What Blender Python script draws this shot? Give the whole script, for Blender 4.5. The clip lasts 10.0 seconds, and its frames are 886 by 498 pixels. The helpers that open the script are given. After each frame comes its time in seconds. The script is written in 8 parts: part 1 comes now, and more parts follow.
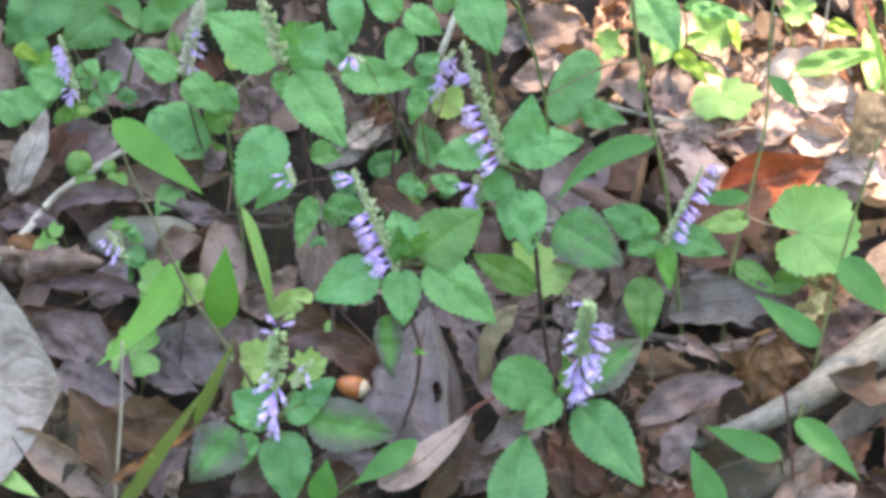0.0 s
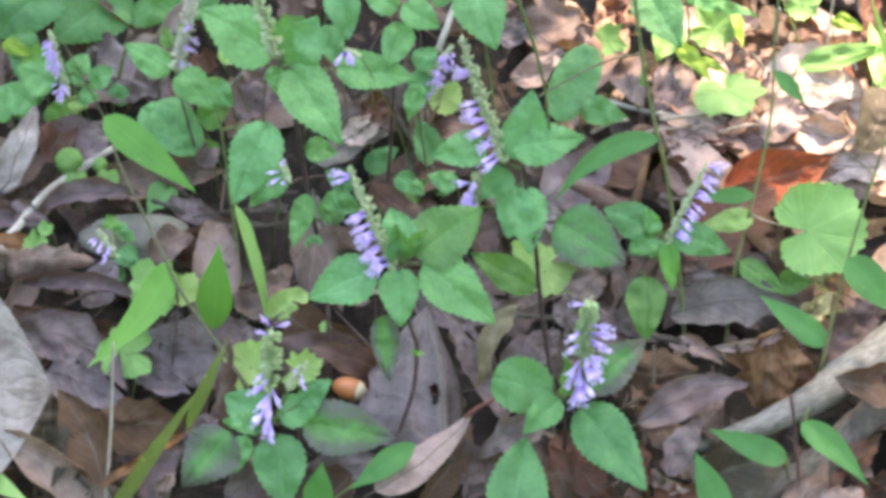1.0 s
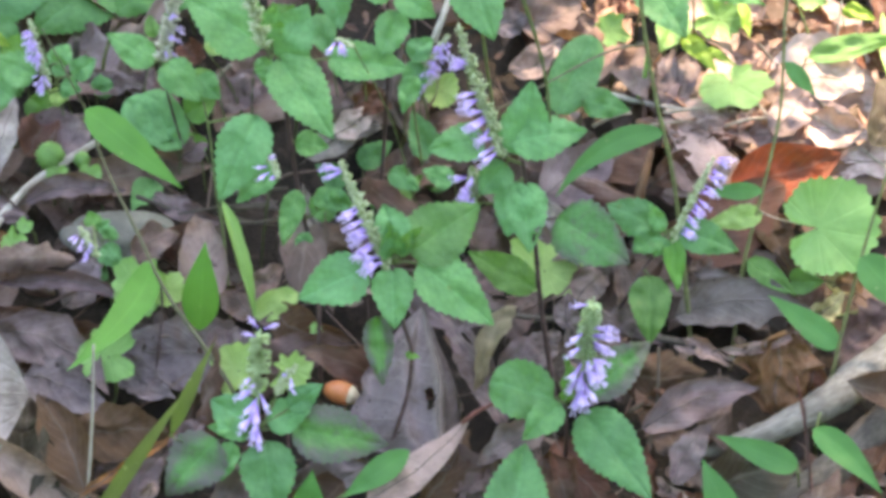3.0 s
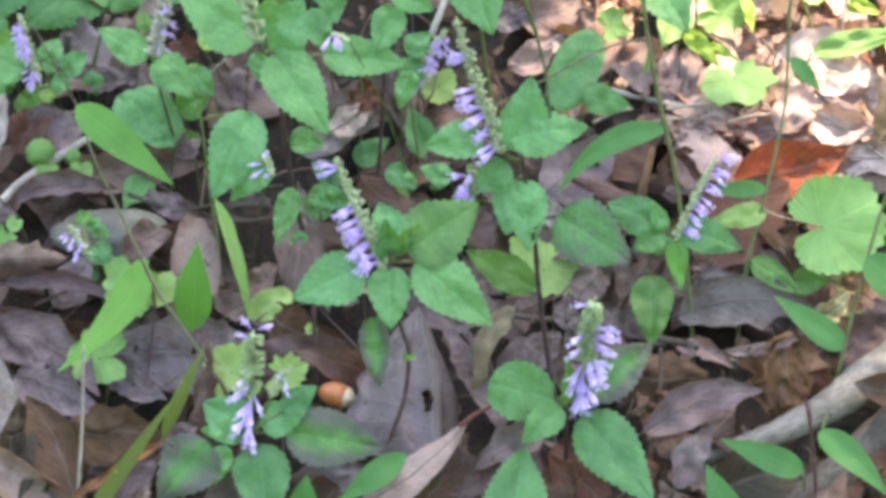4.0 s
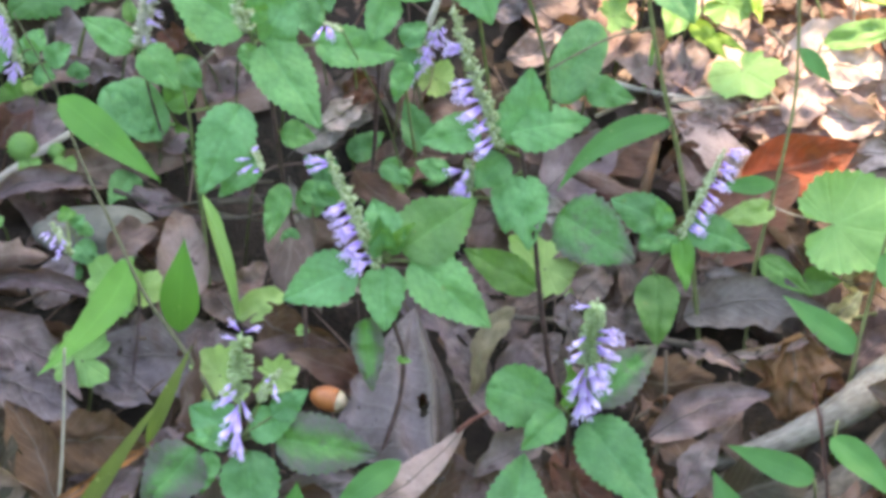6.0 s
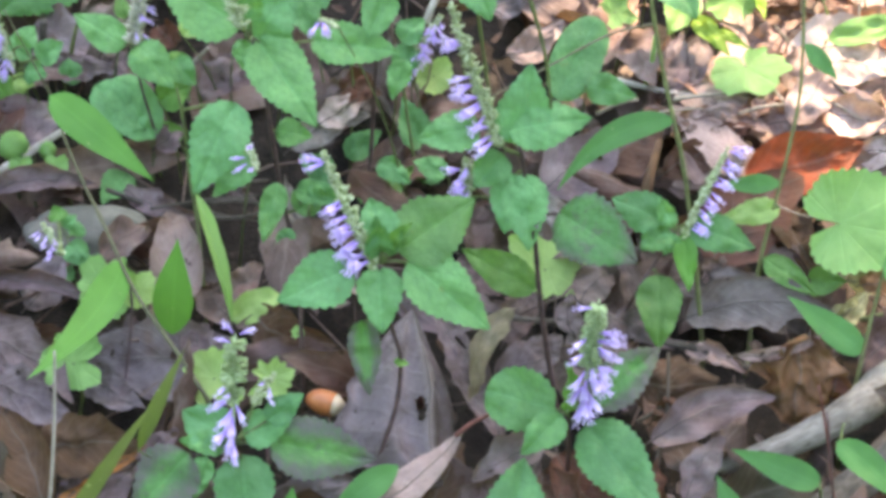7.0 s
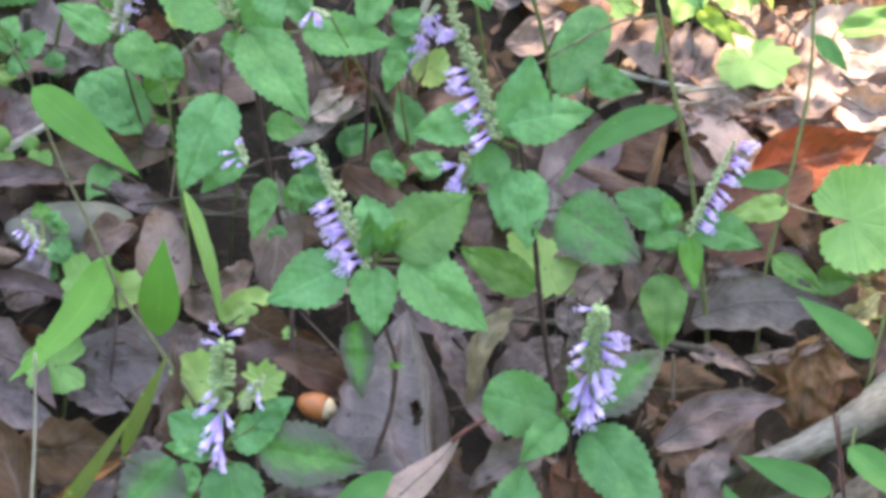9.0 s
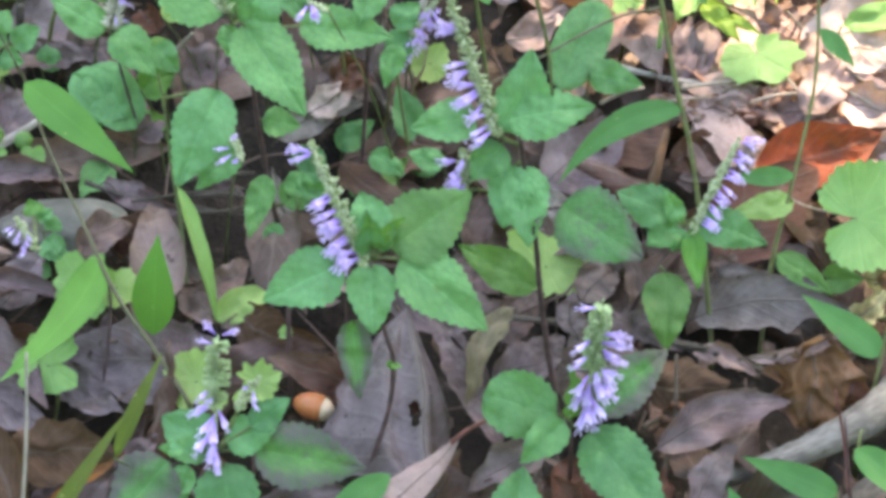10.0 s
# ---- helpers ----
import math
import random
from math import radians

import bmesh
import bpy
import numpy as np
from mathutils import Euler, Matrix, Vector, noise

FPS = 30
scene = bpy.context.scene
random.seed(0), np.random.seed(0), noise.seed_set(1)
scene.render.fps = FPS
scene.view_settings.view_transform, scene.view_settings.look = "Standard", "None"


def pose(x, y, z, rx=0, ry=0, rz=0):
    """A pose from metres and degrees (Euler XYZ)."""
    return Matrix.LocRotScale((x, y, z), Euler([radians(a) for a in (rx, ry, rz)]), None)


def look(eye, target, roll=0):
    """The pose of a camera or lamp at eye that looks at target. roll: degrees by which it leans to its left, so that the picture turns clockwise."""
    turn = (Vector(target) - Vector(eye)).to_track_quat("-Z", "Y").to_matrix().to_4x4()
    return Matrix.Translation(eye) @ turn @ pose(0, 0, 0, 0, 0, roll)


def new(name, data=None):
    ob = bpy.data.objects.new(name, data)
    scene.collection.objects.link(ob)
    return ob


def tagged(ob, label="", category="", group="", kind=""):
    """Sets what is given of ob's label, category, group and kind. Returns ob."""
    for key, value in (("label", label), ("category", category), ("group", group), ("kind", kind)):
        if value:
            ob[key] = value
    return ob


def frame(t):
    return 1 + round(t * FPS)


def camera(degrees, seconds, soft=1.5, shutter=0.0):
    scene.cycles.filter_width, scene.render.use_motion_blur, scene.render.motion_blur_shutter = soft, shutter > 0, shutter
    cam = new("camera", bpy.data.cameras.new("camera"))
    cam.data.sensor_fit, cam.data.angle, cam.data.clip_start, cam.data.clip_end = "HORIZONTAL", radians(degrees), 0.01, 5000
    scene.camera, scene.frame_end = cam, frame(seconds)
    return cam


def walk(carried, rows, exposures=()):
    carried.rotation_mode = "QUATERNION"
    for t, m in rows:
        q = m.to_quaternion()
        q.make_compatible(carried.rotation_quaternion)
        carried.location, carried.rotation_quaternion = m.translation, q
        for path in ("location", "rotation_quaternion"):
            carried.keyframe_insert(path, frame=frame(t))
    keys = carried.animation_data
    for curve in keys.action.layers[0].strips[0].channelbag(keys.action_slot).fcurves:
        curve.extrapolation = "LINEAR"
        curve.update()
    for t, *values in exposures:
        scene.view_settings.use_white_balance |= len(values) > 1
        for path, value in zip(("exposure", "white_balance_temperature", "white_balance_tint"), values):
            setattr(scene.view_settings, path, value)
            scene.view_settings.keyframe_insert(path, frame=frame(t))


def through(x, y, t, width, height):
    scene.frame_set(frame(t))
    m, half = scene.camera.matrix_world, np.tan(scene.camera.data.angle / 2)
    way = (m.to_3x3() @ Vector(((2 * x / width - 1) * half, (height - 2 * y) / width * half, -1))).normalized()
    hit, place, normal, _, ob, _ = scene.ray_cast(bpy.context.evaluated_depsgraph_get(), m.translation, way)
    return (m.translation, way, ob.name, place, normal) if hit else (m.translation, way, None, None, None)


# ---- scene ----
# camera and walk
cam = camera(20.0, 10.0, soft=3.95)
walk(cam, [
    (0.0, look((0.00078, -0.88847, 0.91532), (-0.00437, -0.07223, 0.10525), -0.298)),
    (0.5, look((0.00011, -0.87936, 0.90585), (-0.00394, -0.06306, 0.09582), -0.287)),
    (1.0, look((-0.00036, -0.87037, 0.89665), (-0.00359, -0.05415, 0.08654), -0.191)),
    (1.5, look((-0.00067, -0.86148, 0.88772), (-0.00311, -0.04537, 0.07750), -0.179)),
    (2.0, look((-0.00082, -0.85272, 0.87905), (-0.00270, -0.03677, 0.06865), -0.117)),
    (2.5, look((-0.00083, -0.84408, 0.87062), (-0.00221, -0.02834, 0.06001), -0.087)),
    (4.0, look((-0.00019, -0.81896, 0.84667), (-0.00075, -0.00424, 0.03505), -0.056)),
    (4.5, look((0.00020, -0.81088, 0.83909), (-0.00033, 0.00343, 0.02706), -0.039)),
    (5.0, look((0.00065, -0.80295, 0.83170), (0.00002, 0.01092, 0.01923), -0.061)),
    (5.5, look((0.00114, -0.79517, 0.82448), (0.00029, 0.01824, 0.01155), -0.001)),
    (7.0, look((0.00273, -0.77285, 0.80371), (0.00142, 0.03977, -0.01001), -0.120)),
    (7.5, look((0.00324, -0.76575, 0.79705), (0.00164, 0.04655, -0.01699), -0.089)),
    (8.0, look((0.00372, -0.75885, 0.79050), (0.00226, 0.05320, -0.02380), -0.182)),
    (8.5, look((0.00415, -0.75213, 0.78404), (0.00237, 0.05954, -0.03062), -0.144)),
    (9.0, look((0.00452, -0.74560, 0.77767), (0.00282, 0.06571, -0.03736), -0.116)),
    (9.5, look((0.00480, -0.73928, 0.77138), (0.00304, 0.07170, -0.04398), -0.100)),
    (10.0, look((0.00499, -0.73316, 0.76514), (0.00312, 0.07747, -0.05057), -0.112)),
], exposures=[(0.0, 3.93, 8850, 11), (1.0, 3.93, 8850, 11), (2.0, 3.86, 8850, 11), (2.5, 3.84, 8850, 11), (4.0, 3.91, 8850, 11), (5.0, 3.89, 8850, 11), (5.5, 3.88, 8850, 11), (7.0, 3.93, 8850, 11), (8.0, 3.91, 8850, 11), (9.0, 3.89, 8850, 11), (10.0, 3.86, 8850, 11)])

# world and sun
TO_SUN = Vector((0.35, 0.45, 0.82)).normalized()
w = bpy.data.worlds.new("world")
scene.world = w
w.use_nodes = True
sky = w.node_tree.nodes.new("ShaderNodeTexSky")
sky.sky_type = "NISHITA"
sky.sun_disc = False
sky.sun_elevation = math.asin(TO_SUN.z)
sky.sun_rotation = math.atan2(TO_SUN.x, TO_SUN.y)
w.node_tree.links.new(sky.outputs[0], w.node_tree.nodes["Background"].inputs[0])
w.node_tree.nodes["Background"].inputs[1].default_value = 0.15
sun = new("sun", bpy.data.lights.new("sun", "SUN"))
sun.data.energy = 2.1
sun.data.angle = radians(1.0)
sun.data.color = (1.0, 0.93, 0.82)
sun.matrix_world = look(TO_SUN * 20, (0, 0, 0))


# materials
class Net:
    def __init__(self, name):
        self.mat = bpy.data.materials.new(name)
        self.mat.use_nodes = True
        self.t = self.mat.node_tree
        self.p = self.t.nodes["Principled BSDF"]
        self.out = self.t.nodes["Material Output"]

    def node(self, kind, **sockets):
        n = self.t.nodes.new(kind)
        for k, v in sockets.items():
            self.put(n.inputs[k.replace("_", " ")], v)
        return n

    def put(self, socket, v):
        if hasattr(v, "is_output"):
            self.t.links.new(v, socket)
        elif isinstance(v, tuple) and len(v) == 3 and socket.type == "RGBA":
            socket.default_value = (*v, 1)
        else:
            socket.default_value = v

    def math(self, op, a, b=0.0, c=0.0):
        n = self.t.nodes.new("ShaderNodeMath")
        n.operation = op
        for s, v in zip(n.inputs, (a, b, c)):
            self.put(s, v)
        return n.outputs[0]

    def step(self, x, lo, hi, to0=0.0, to1=1.0):
        n = self.t.nodes.new("ShaderNodeMapRange")
        n.interpolation_type = "SMOOTHSTEP"
        for s, v in zip(n.inputs[:5], (x, lo, hi, to0, to1)):
            self.put(s, v)
        return n.outputs[0]

    def mix(self, fac, a, b, blend="MIX"):
        n = self.t.nodes.new("ShaderNodeMix")
        n.data_type, n.blend_type = "RGBA", blend
        self.put(n.inputs[0], fac), self.put(n.inputs[6], a), self.put(n.inputs[7], b)
        return n.outputs[2]

    def noise(self, scale, detail=3.0, where=None, rough=0.55):
        n = self.node("ShaderNodeTexNoise", Scale=scale, Detail=detail, Roughness=rough)
        self.put(n.inputs["Vector"], where if where is not None else self.place())
        return n.outputs[0]

    def place(self):
        if not hasattr(self, "geo"):
            self.geo = self.t.nodes.new("ShaderNodeNewGeometry")
        return self.geo.outputs["Position"]

    def island(self):
        self.place()
        return self.geo.outputs["Random Per Island"]

    def chance(self):
        if not hasattr(self, "info"):
            self.info = self.t.nodes.new("ShaderNodeObjectInfo")
        return self.info.outputs["Random"]

    def uv(self):
        if not hasattr(self, "sep"):
            u = self.t.nodes.new("ShaderNodeUVMap")
            self.sep = self.node("ShaderNodeSeparateXYZ", Vector=u.outputs[0])
        return self.sep.outputs[0], self.sep.outputs[1]

    def bump(self, height, strength=0.4, dist=0.001):
        b = self.node("ShaderNodeBump", Height=height, Strength=strength, Distance=dist)
        self.t.links.new(b.outputs[0], self.p.inputs["Normal"])
        return b.outputs[0]

    def done(self, colour, rough=0.6, spec=0.3, through=0.0, through_colour=None, normal=None):
        self.put(self.p.inputs["Base Color"], colour)
        self.put(self.p.inputs["Roughness"], rough)
        self.put(self.p.inputs["Specular IOR Level"], spec)
        if through:
            tr = self.node("ShaderNodeBsdfTranslucent", Color=through_colour if through_colour is not None else colour)
            if normal is not None:
                self.put(tr.inputs["Normal"], normal)
            m = self.node("ShaderNodeMixShader", Fac=through)
            self.t.links.new(self.p.outputs[0], m.inputs[1])
            self.t.links.new(tr.outputs[0], m.inputs[2])
            self.t.links.new(m.outputs[0], self.out.inputs[0])
        return self.mat


def veins(n, count, slant):
    """Lines of a pinnate leaf: 1 on the midrib and the side veins."""
    u, v = n.uv()
    side = n.math("ABSOLUTE", n.math("SUBTRACT", u, 0.5))
    rib = n.step(side, 0.012, 0.035, 1.0, 0.0)
    run = n.math("SUBTRACT", n.math("MULTIPLY", v, count), n.math("MULTIPLY", side, slant * count))
    saw = n.math("ABSOLUTE", n.math("SUBTRACT", n.math("FRACT", run), 0.5))
    lines = n.step(saw, 0.34, 0.5)
    return rib, lines, saw, side


def green_leaf(name, colour, dark, purple=0.0, count=7.0, slant=0.9, through=0.3, rough=0.55):
    n = Net(name)
    rib, lines, saw, side = veins(n, count, slant)
    big = n.noise(60.0, 3.0)
    fine = n.noise(900.0, 2.0)
    c = n.mix(n.step(big, 0.35, 0.7), dark, colour)
    c = n.mix(n.math("MULTIPLY", n.chance(), 0.35), c, tuple(min(1.0, a * b) for a, b in zip(colour, (1.5, 1.1, 0.6))))
    c = n.mix(n.math("MULTIPLY", lines, 0.16), c, tuple(a * 0.55 for a in dark))
    c = n.mix(n.math("MULTIPLY", rib, 0.22), c, tuple(min(1.0, a * 1.5 + 0.01) for a in colour))
    c = n.mix(n.step(fine, 0.62, 0.75, 0.0, 0.25), c, tuple(a * 0.6 for a in dark))
    c = n.mix(n.step(n.noise(140.0, 4.0), 0.70, 0.74, 0.0, 0.5), c, (0.16, 0.14, 0.04))
    if purple:
        v = n.uv()[1]
        spots = n.noise(85.0, 5.0, rough=0.7)
        edge = n.step(n.math("ADD", side, n.math("MULTIPLY", spots, 0.5)), 0.72 - 0.37 * purple, 0.92 - 0.32 * purple)
        tip = n.step(n.math("ADD", v, n.math("MULTIPLY", spots, 0.7)), 1.02, 1.2)
        blot = n.step(n.noise(210.0, 4.0, rough=0.7), 0.52, 0.62, 0.0, 0.75)
        mask = n.math("MAXIMUM", n.math("MAXIMUM", edge, tip), n.math("MULTIPLY", blot, n.step(n.noise(35.0, 2.0), 0.40, 0.60)))
        c = n.mix(n.math("MULTIPLY", mask, 0.95), c, (0.092, 0.072, 0.077))
    h = n.math("SUBTRACT", n.math("MULTIPLY", fine, 0.25), n.math("MULTIPLY", n.math("MAXIMUM", n.math("MULTIPLY", lines, 0.45), rib), 0.5))
    h = n.math("ADD", h, n.math("MULTIPLY", big, 0.8))
    cells = n.node("ShaderNodeTexVoronoi", Scale=330.0)
    n.put(cells.inputs["Vector"], n.place())
    h = n.math("SUBTRACT", h, n.math("MULTIPLY", cells.outputs["Distance"], 0.9))
    c = n.mix(n.step(cells.outputs["Distance"], 0.35, 0.75, 0.0, 0.35), c, tuple(a * 0.72 for a in dark))
    n.bump(h, 0.6, 0.0009)
    return n.done(c, rough, 0.35, through, n.mix(0.6, c, (0.22, 0.5, 0.05)))


def grass_leaf(name, colour, dark, through=0.35):
    n = Net(name)
    u, v = n.uv()
    stripes = n.math("SINE", n.math("MULTIPLY", u, 75.0))
    rib = n.step(n.math("ABSOLUTE", n.math("SUBTRACT", u, 0.5)), 0.01, 0.05, 1.0, 0.0)
    big = n.noise(45.0, 3.0)
    c = n.mix(n.step(big, 0.3, 0.7), dark, colour)
    c = n.mix(n.math("MULTIPLY", n.step(stripes, 0.0, 1.0), 0.07), c, tuple(a * 0.7 for a in dark))
    c = n.mix(n.math("MULTIPLY", rib, 0.22), c, tuple(min(1.0, a * 1.4) for a in colour))
    c = n.mix(n.step(n.noise(190.0, 3.0), 0.70, 0.75, 0.0, 0.6), c, (0.45, 0.45, 0.2))
    n.bump(n.math("ADD", n.math("MULTIPLY", stripes, 0.4), n.math("ADD", rib, big)), 0.25, 0.0004)
    return n.done(c, 0.5, 0.25, through, n.mix(0.35, c, (0.28, 0.6, 0.06)))


def round_leaf_paint(name, colour, dark, through=0.35):
    n = Net(name)
    u, v = n.uv()
    rays = n.math("ABSOLUTE", n.math("SUBTRACT", n.math("FRACT", n.math("MULTIPLY", u, 9.0)), 0.5))
    lines = n.math("MULTIPLY", n.step(rays, 0.40, 0.50), n.step(v, 0.05, 0.25))
    c = n.mix(n.step(n.noise(70.0, 3.0), 0.3, 0.7), dark, colour)
    c = n.mix(n.math("MULTIPLY", lines, 0.22), c, tuple(min(1.0, a * 1.25 + 0.02) for a in colour))
    c = n.mix(n.step(n.noise(150.0, 4.0), 0.45, 0.7, 0.0, 0.45), c, tuple(a * 0.7 for a in dark))
    c = n.mix(n.step(n.noise(800.0, 2.0), 0.6, 0.75, 0.0, 0.2), c, dark)
    n.bump(n.math("SUBTRACT", n.noise(400.0, 3.0), lines), 0.5, 0.0006)
    return n.done(c, 0.5, 0.35, through, n.mix(0.5, c, (0.3, 0.6, 0.05)))


def dead_leaf_paint(name, tones, shared=False, through=0.12, ribs=0.0, bleach=1.0):
    """Dry leaf: tones from dark to light, picked leaf by leaf."""
    n = Net(name)
    rib, lines, saw, side = veins(n, 9.0, 0.7)
    ramp = n.node("ShaderNodeValToRGB", Fac=n.island() if shared else n.chance())
    cr = ramp.color_ramp
    while len(cr.elements) < len(tones):
        cr.elements.new(0.5)
    for k, (e, tone) in enumerate(zip(cr.elements, tones)):
        e.position, e.color = k / max(1, len(tones) - 1), (*tone, 1)
    c = ramp.outputs[0]
    blotch = n.noise(38.0, 5.0, rough=0.65)
    fine = n.noise(420.0, 4.0, rough=0.7)
    c = n.mix(n.step(blotch, 0.42, 0.66, 0.0, 0.85), c, n.mix(0.7, c, (0.05, 0.032, 0.026)))
    c = n.mix(n.step(n.noise(23.0, 3.0), 0.5, 0.75, 0.0, 0.28 * bleach), c, n.mix(0.6, c, (0.36, 0.32, 0.30)))
    c = n.mix(n.step(n.noise(31.0, 4.0, rough=0.7), 0.55, 0.72, 0.0, 0.5), c, n.mix(0.55, c, (0.12, 0.04, 0.022)))
    c = n.mix(n.step(n.noise(115.0, 5.0, rough=0.7), 0.44, 0.66, 0.0, 0.55), c, n.mix(0.55, c, (0.02, 0.013, 0.010)))
    c = n.mix(n.step(n.noise(64.0, 3.0, rough=0.6), 0.52, 0.74, 0.0, 0.35 * bleach), c, n.mix(0.3, c, (0.55, 0.48, 0.46)))
    c = n.mix(n.step(fine, 0.5, 0.75, 0.0, 0.35), c, n.mix(0.7, c, (0.03, 0.02, 0.018)))
    c = n.mix(n.math("MULTIPLY", n.math("MAXIMUM", n.math("MULTIPLY", lines, 0.3), rib), 0.22), c, n.mix(0.5, c, (0.45, 0.36, 0.3)))
    c = n.mix(n.step(n.noise(160.0, 2.0), 0.715, 0.735, 0.0, 0.9), c, (0.015, 0.012, 0.011))
    h = n.math("ADD", n.math("MULTIPLY", n.math("MAXIMUM", lines, rib), 0.45), n.math("MULTIPLY", fine, 0.6))
    if ribs:
        c = n.mix(n.math("MULTIPLY", n.step(saw, 0.30, 0.5), ribs), c, (0.13, 0.12, 0.11))
        h = n.math("ADD", h, n.math("MULTIPLY", n.math("SINE", n.math("MULTIPLY", saw, 6.3)), ribs * 3))
    n.bump(n.math("ADD", h, blotch), 0.6, 0.0008 + 0.001 * ribs)
    return n.done(c, n.step(fine, 0.3, 0.7, 0.5, 0.78), 0.22, through, n.mix(0.5, c, (0.5, 0.25, 0.1)))


def plain(name, colour, dark, scale=200.0, rough=0.6, spec=0.3, through=0.0, bump=0.4, dist=0.0006):
    n = Net(name)
    a = n.noise(scale, 4.0)
    b = n.noise(scale * 6, 3.0)
    c = n.mix(n.step(a, 0.3, 0.7), dark, colour)
    c = n.mix(n.step(b, 0.5, 0.75, 0.0, 0.3), c, tuple(x * 0.5 for x in dark))
    n.bump(n.math("ADD", a, b), bump, dist)
    return n.done(c, rough, spec, through)


def petal_paint():
    """Lilac, deeper at the foot of the tube and nearly white at the lobes and stamens."""
    n = Net("petal")
    v = n.uv()[1]
    c = n.mix(n.step(n.math("ADD", v, n.math("MULTIPLY", n.noise(600.0, 3.0), 0.3)), 0.25, 1.05), (0.52, 0.31, 0.80), (0.84, 0.67, 0.95))
    c = n.mix(n.math("MULTIPLY", n.chance(), 0.35), c, (0.50, 0.36, 0.80))
    n.bump(n.noise(900.0, 2.0), 0.3, 0.0003)
    return n.done(c, 0.55, 0.2, 0.3)


def bark_paint(name, colour, dark, stretch=7.0):
    n = Net(name)
    co = n.t.nodes.new("ShaderNodeTexCoord")
    u, v = n.uv()
    comb = n.node("ShaderNodeCombineXYZ", X=n.math("MULTIPLY", u, 14.0), Y=n.math("MULTIPLY", v, 14.0 / stretch * 6))
    streak = n.noise(1.6, 5.0, comb.outputs[0], 0.65)
    patch = n.noise(55.0, 4.0)
    c = n.mix(n.step(streak, 0.35, 0.65), dark, colour)
    c = n.mix(n.step(patch, 0.5, 0.7, 0.0, 0.6), c, tuple(a * 0.6 for a in dark))
    c = n.mix(n.step(n.noise(300.0, 3.0), 0.62, 0.7, 0.0, 0.5), c, (0.05, 0.04, 0.03))
    n.bump(n.math("ADD", streak, n.math("MULTIPLY", patch, 0.5)), 0.7, 0.002)
    return n.done(c, 0.8, 0.2)


MINT = green_leaf("mint_leaf", (0.116, 0.316, 0.128), (0.088, 0.248, 0.101))
# Deeper mint green; on the front plants it also paints in weaker light.
MINT_DARK = green_leaf("mint_leaf_deep_dim", (0.076, 0.232, 0.090), (0.056, 0.175, 0.073))
MINT_OLIVE = green_leaf("mint_leaf_olive", (0.105, 0.26, 0.060), (0.070, 0.185, 0.048))
MINT_PURPLE = green_leaf("mint_leaf_purple", (0.070, 0.240, 0.060), (0.062, 0.165, 0.060), 1.0)
MINT_SPOT = green_leaf("mint_leaf_spotted", (0.076, 0.230, 0.070), (0.058, 0.170, 0.060), 0.42)
BROAD = green_leaf("broad_leaf", (0.066, 0.205, 0.068), (0.044, 0.145, 0.052), 0.0, 6.0, 0.6)
LEAF_DULL = green_leaf("leaf_dull", (0.095, 0.225, 0.062), (0.070, 0.165, 0.050))
GRASS = grass_leaf("grass_blade", (0.094, 0.262, 0.052), (0.072, 0.212, 0.042))
GRASS_PALE = grass_leaf("grass_blade_pale", (0.28, 0.43, 0.15), (0.20, 0.35, 0.10))
GRASS_OLIVE = grass_leaf("grass_blade_olive", (0.150, 0.165, 0.055), (0.105, 0.115, 0.042))
GRASS_DEEP = grass_leaf("grass_blade_deep", (0.068, 0.214, 0.060), (0.046, 0.157, 0.046))
ROUND = round_leaf_paint("round_leaf", (0.22, 0.40, 0.13), (0.16, 0.33, 0.10))
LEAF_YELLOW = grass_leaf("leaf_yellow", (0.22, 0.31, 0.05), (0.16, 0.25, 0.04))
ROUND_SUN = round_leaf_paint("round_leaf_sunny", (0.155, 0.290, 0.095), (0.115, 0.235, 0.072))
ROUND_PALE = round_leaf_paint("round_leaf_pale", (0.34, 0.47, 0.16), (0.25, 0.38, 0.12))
DEAD = dead_leaf_paint("dead_leaf", [(0.05217, 0.03037, 0.02617), (0.111, 0.04522, 0.03082), (0.1284, 0.0778, 0.073), (0.1808, 0.1141, 0.103), (0.08159, 0.03989, 0.02749), (0.1519, 0.0889, 0.078), (0.2183, 0.1444, 0.124), (0.03154, 0.02214, 0.02004), (0.2889, 0.197, 0.165)])
DEAD_STUFF = dead_leaf_paint("litter", [(0.03649, 0.02279, 0.01959), (0.07967, 0.04207, 0.03367), (0.1002, 0.0624, 0.0568), (0.05904, 0.02774, 0.01954), (0.1423, 0.0929, 0.083), (0.214, 0.1434, 0.12), (0.02567, 0.01867, 0.01758)], True)
DEAD_MAUVE = dead_leaf_paint("dead_leaf_mauve", [(0.129, 0.087, 0.094), (0.166, 0.113, 0.121)])
DEAD_LILAC = dead_leaf_paint("dead_leaf_lilac", [(0.138, 0.106, 0.116), (0.173, 0.135, 0.146)])
DEAD_GREY = dead_leaf_paint("dead_leaf_grey", [(0.1177, 0.0929, 0.092), (0.1498, 0.1212, 0.117)])
DEAD_PALE = dead_leaf_paint("dead_leaf_pale", [(0.2836, 0.2343, 0.218), (0.321, 0.2676, 0.247)], False, 0.12, 0.22)
DEAD_BROWN = dead_leaf_paint("dead_leaf_brown", [(0.0696, 0.0293, 0.017), (0.1038, 0.0454, 0.03)], bleach=0.25)
# Darkest brown: some leaves' own colour, on others painted shade.
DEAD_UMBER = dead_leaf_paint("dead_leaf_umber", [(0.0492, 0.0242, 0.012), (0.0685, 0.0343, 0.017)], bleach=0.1)
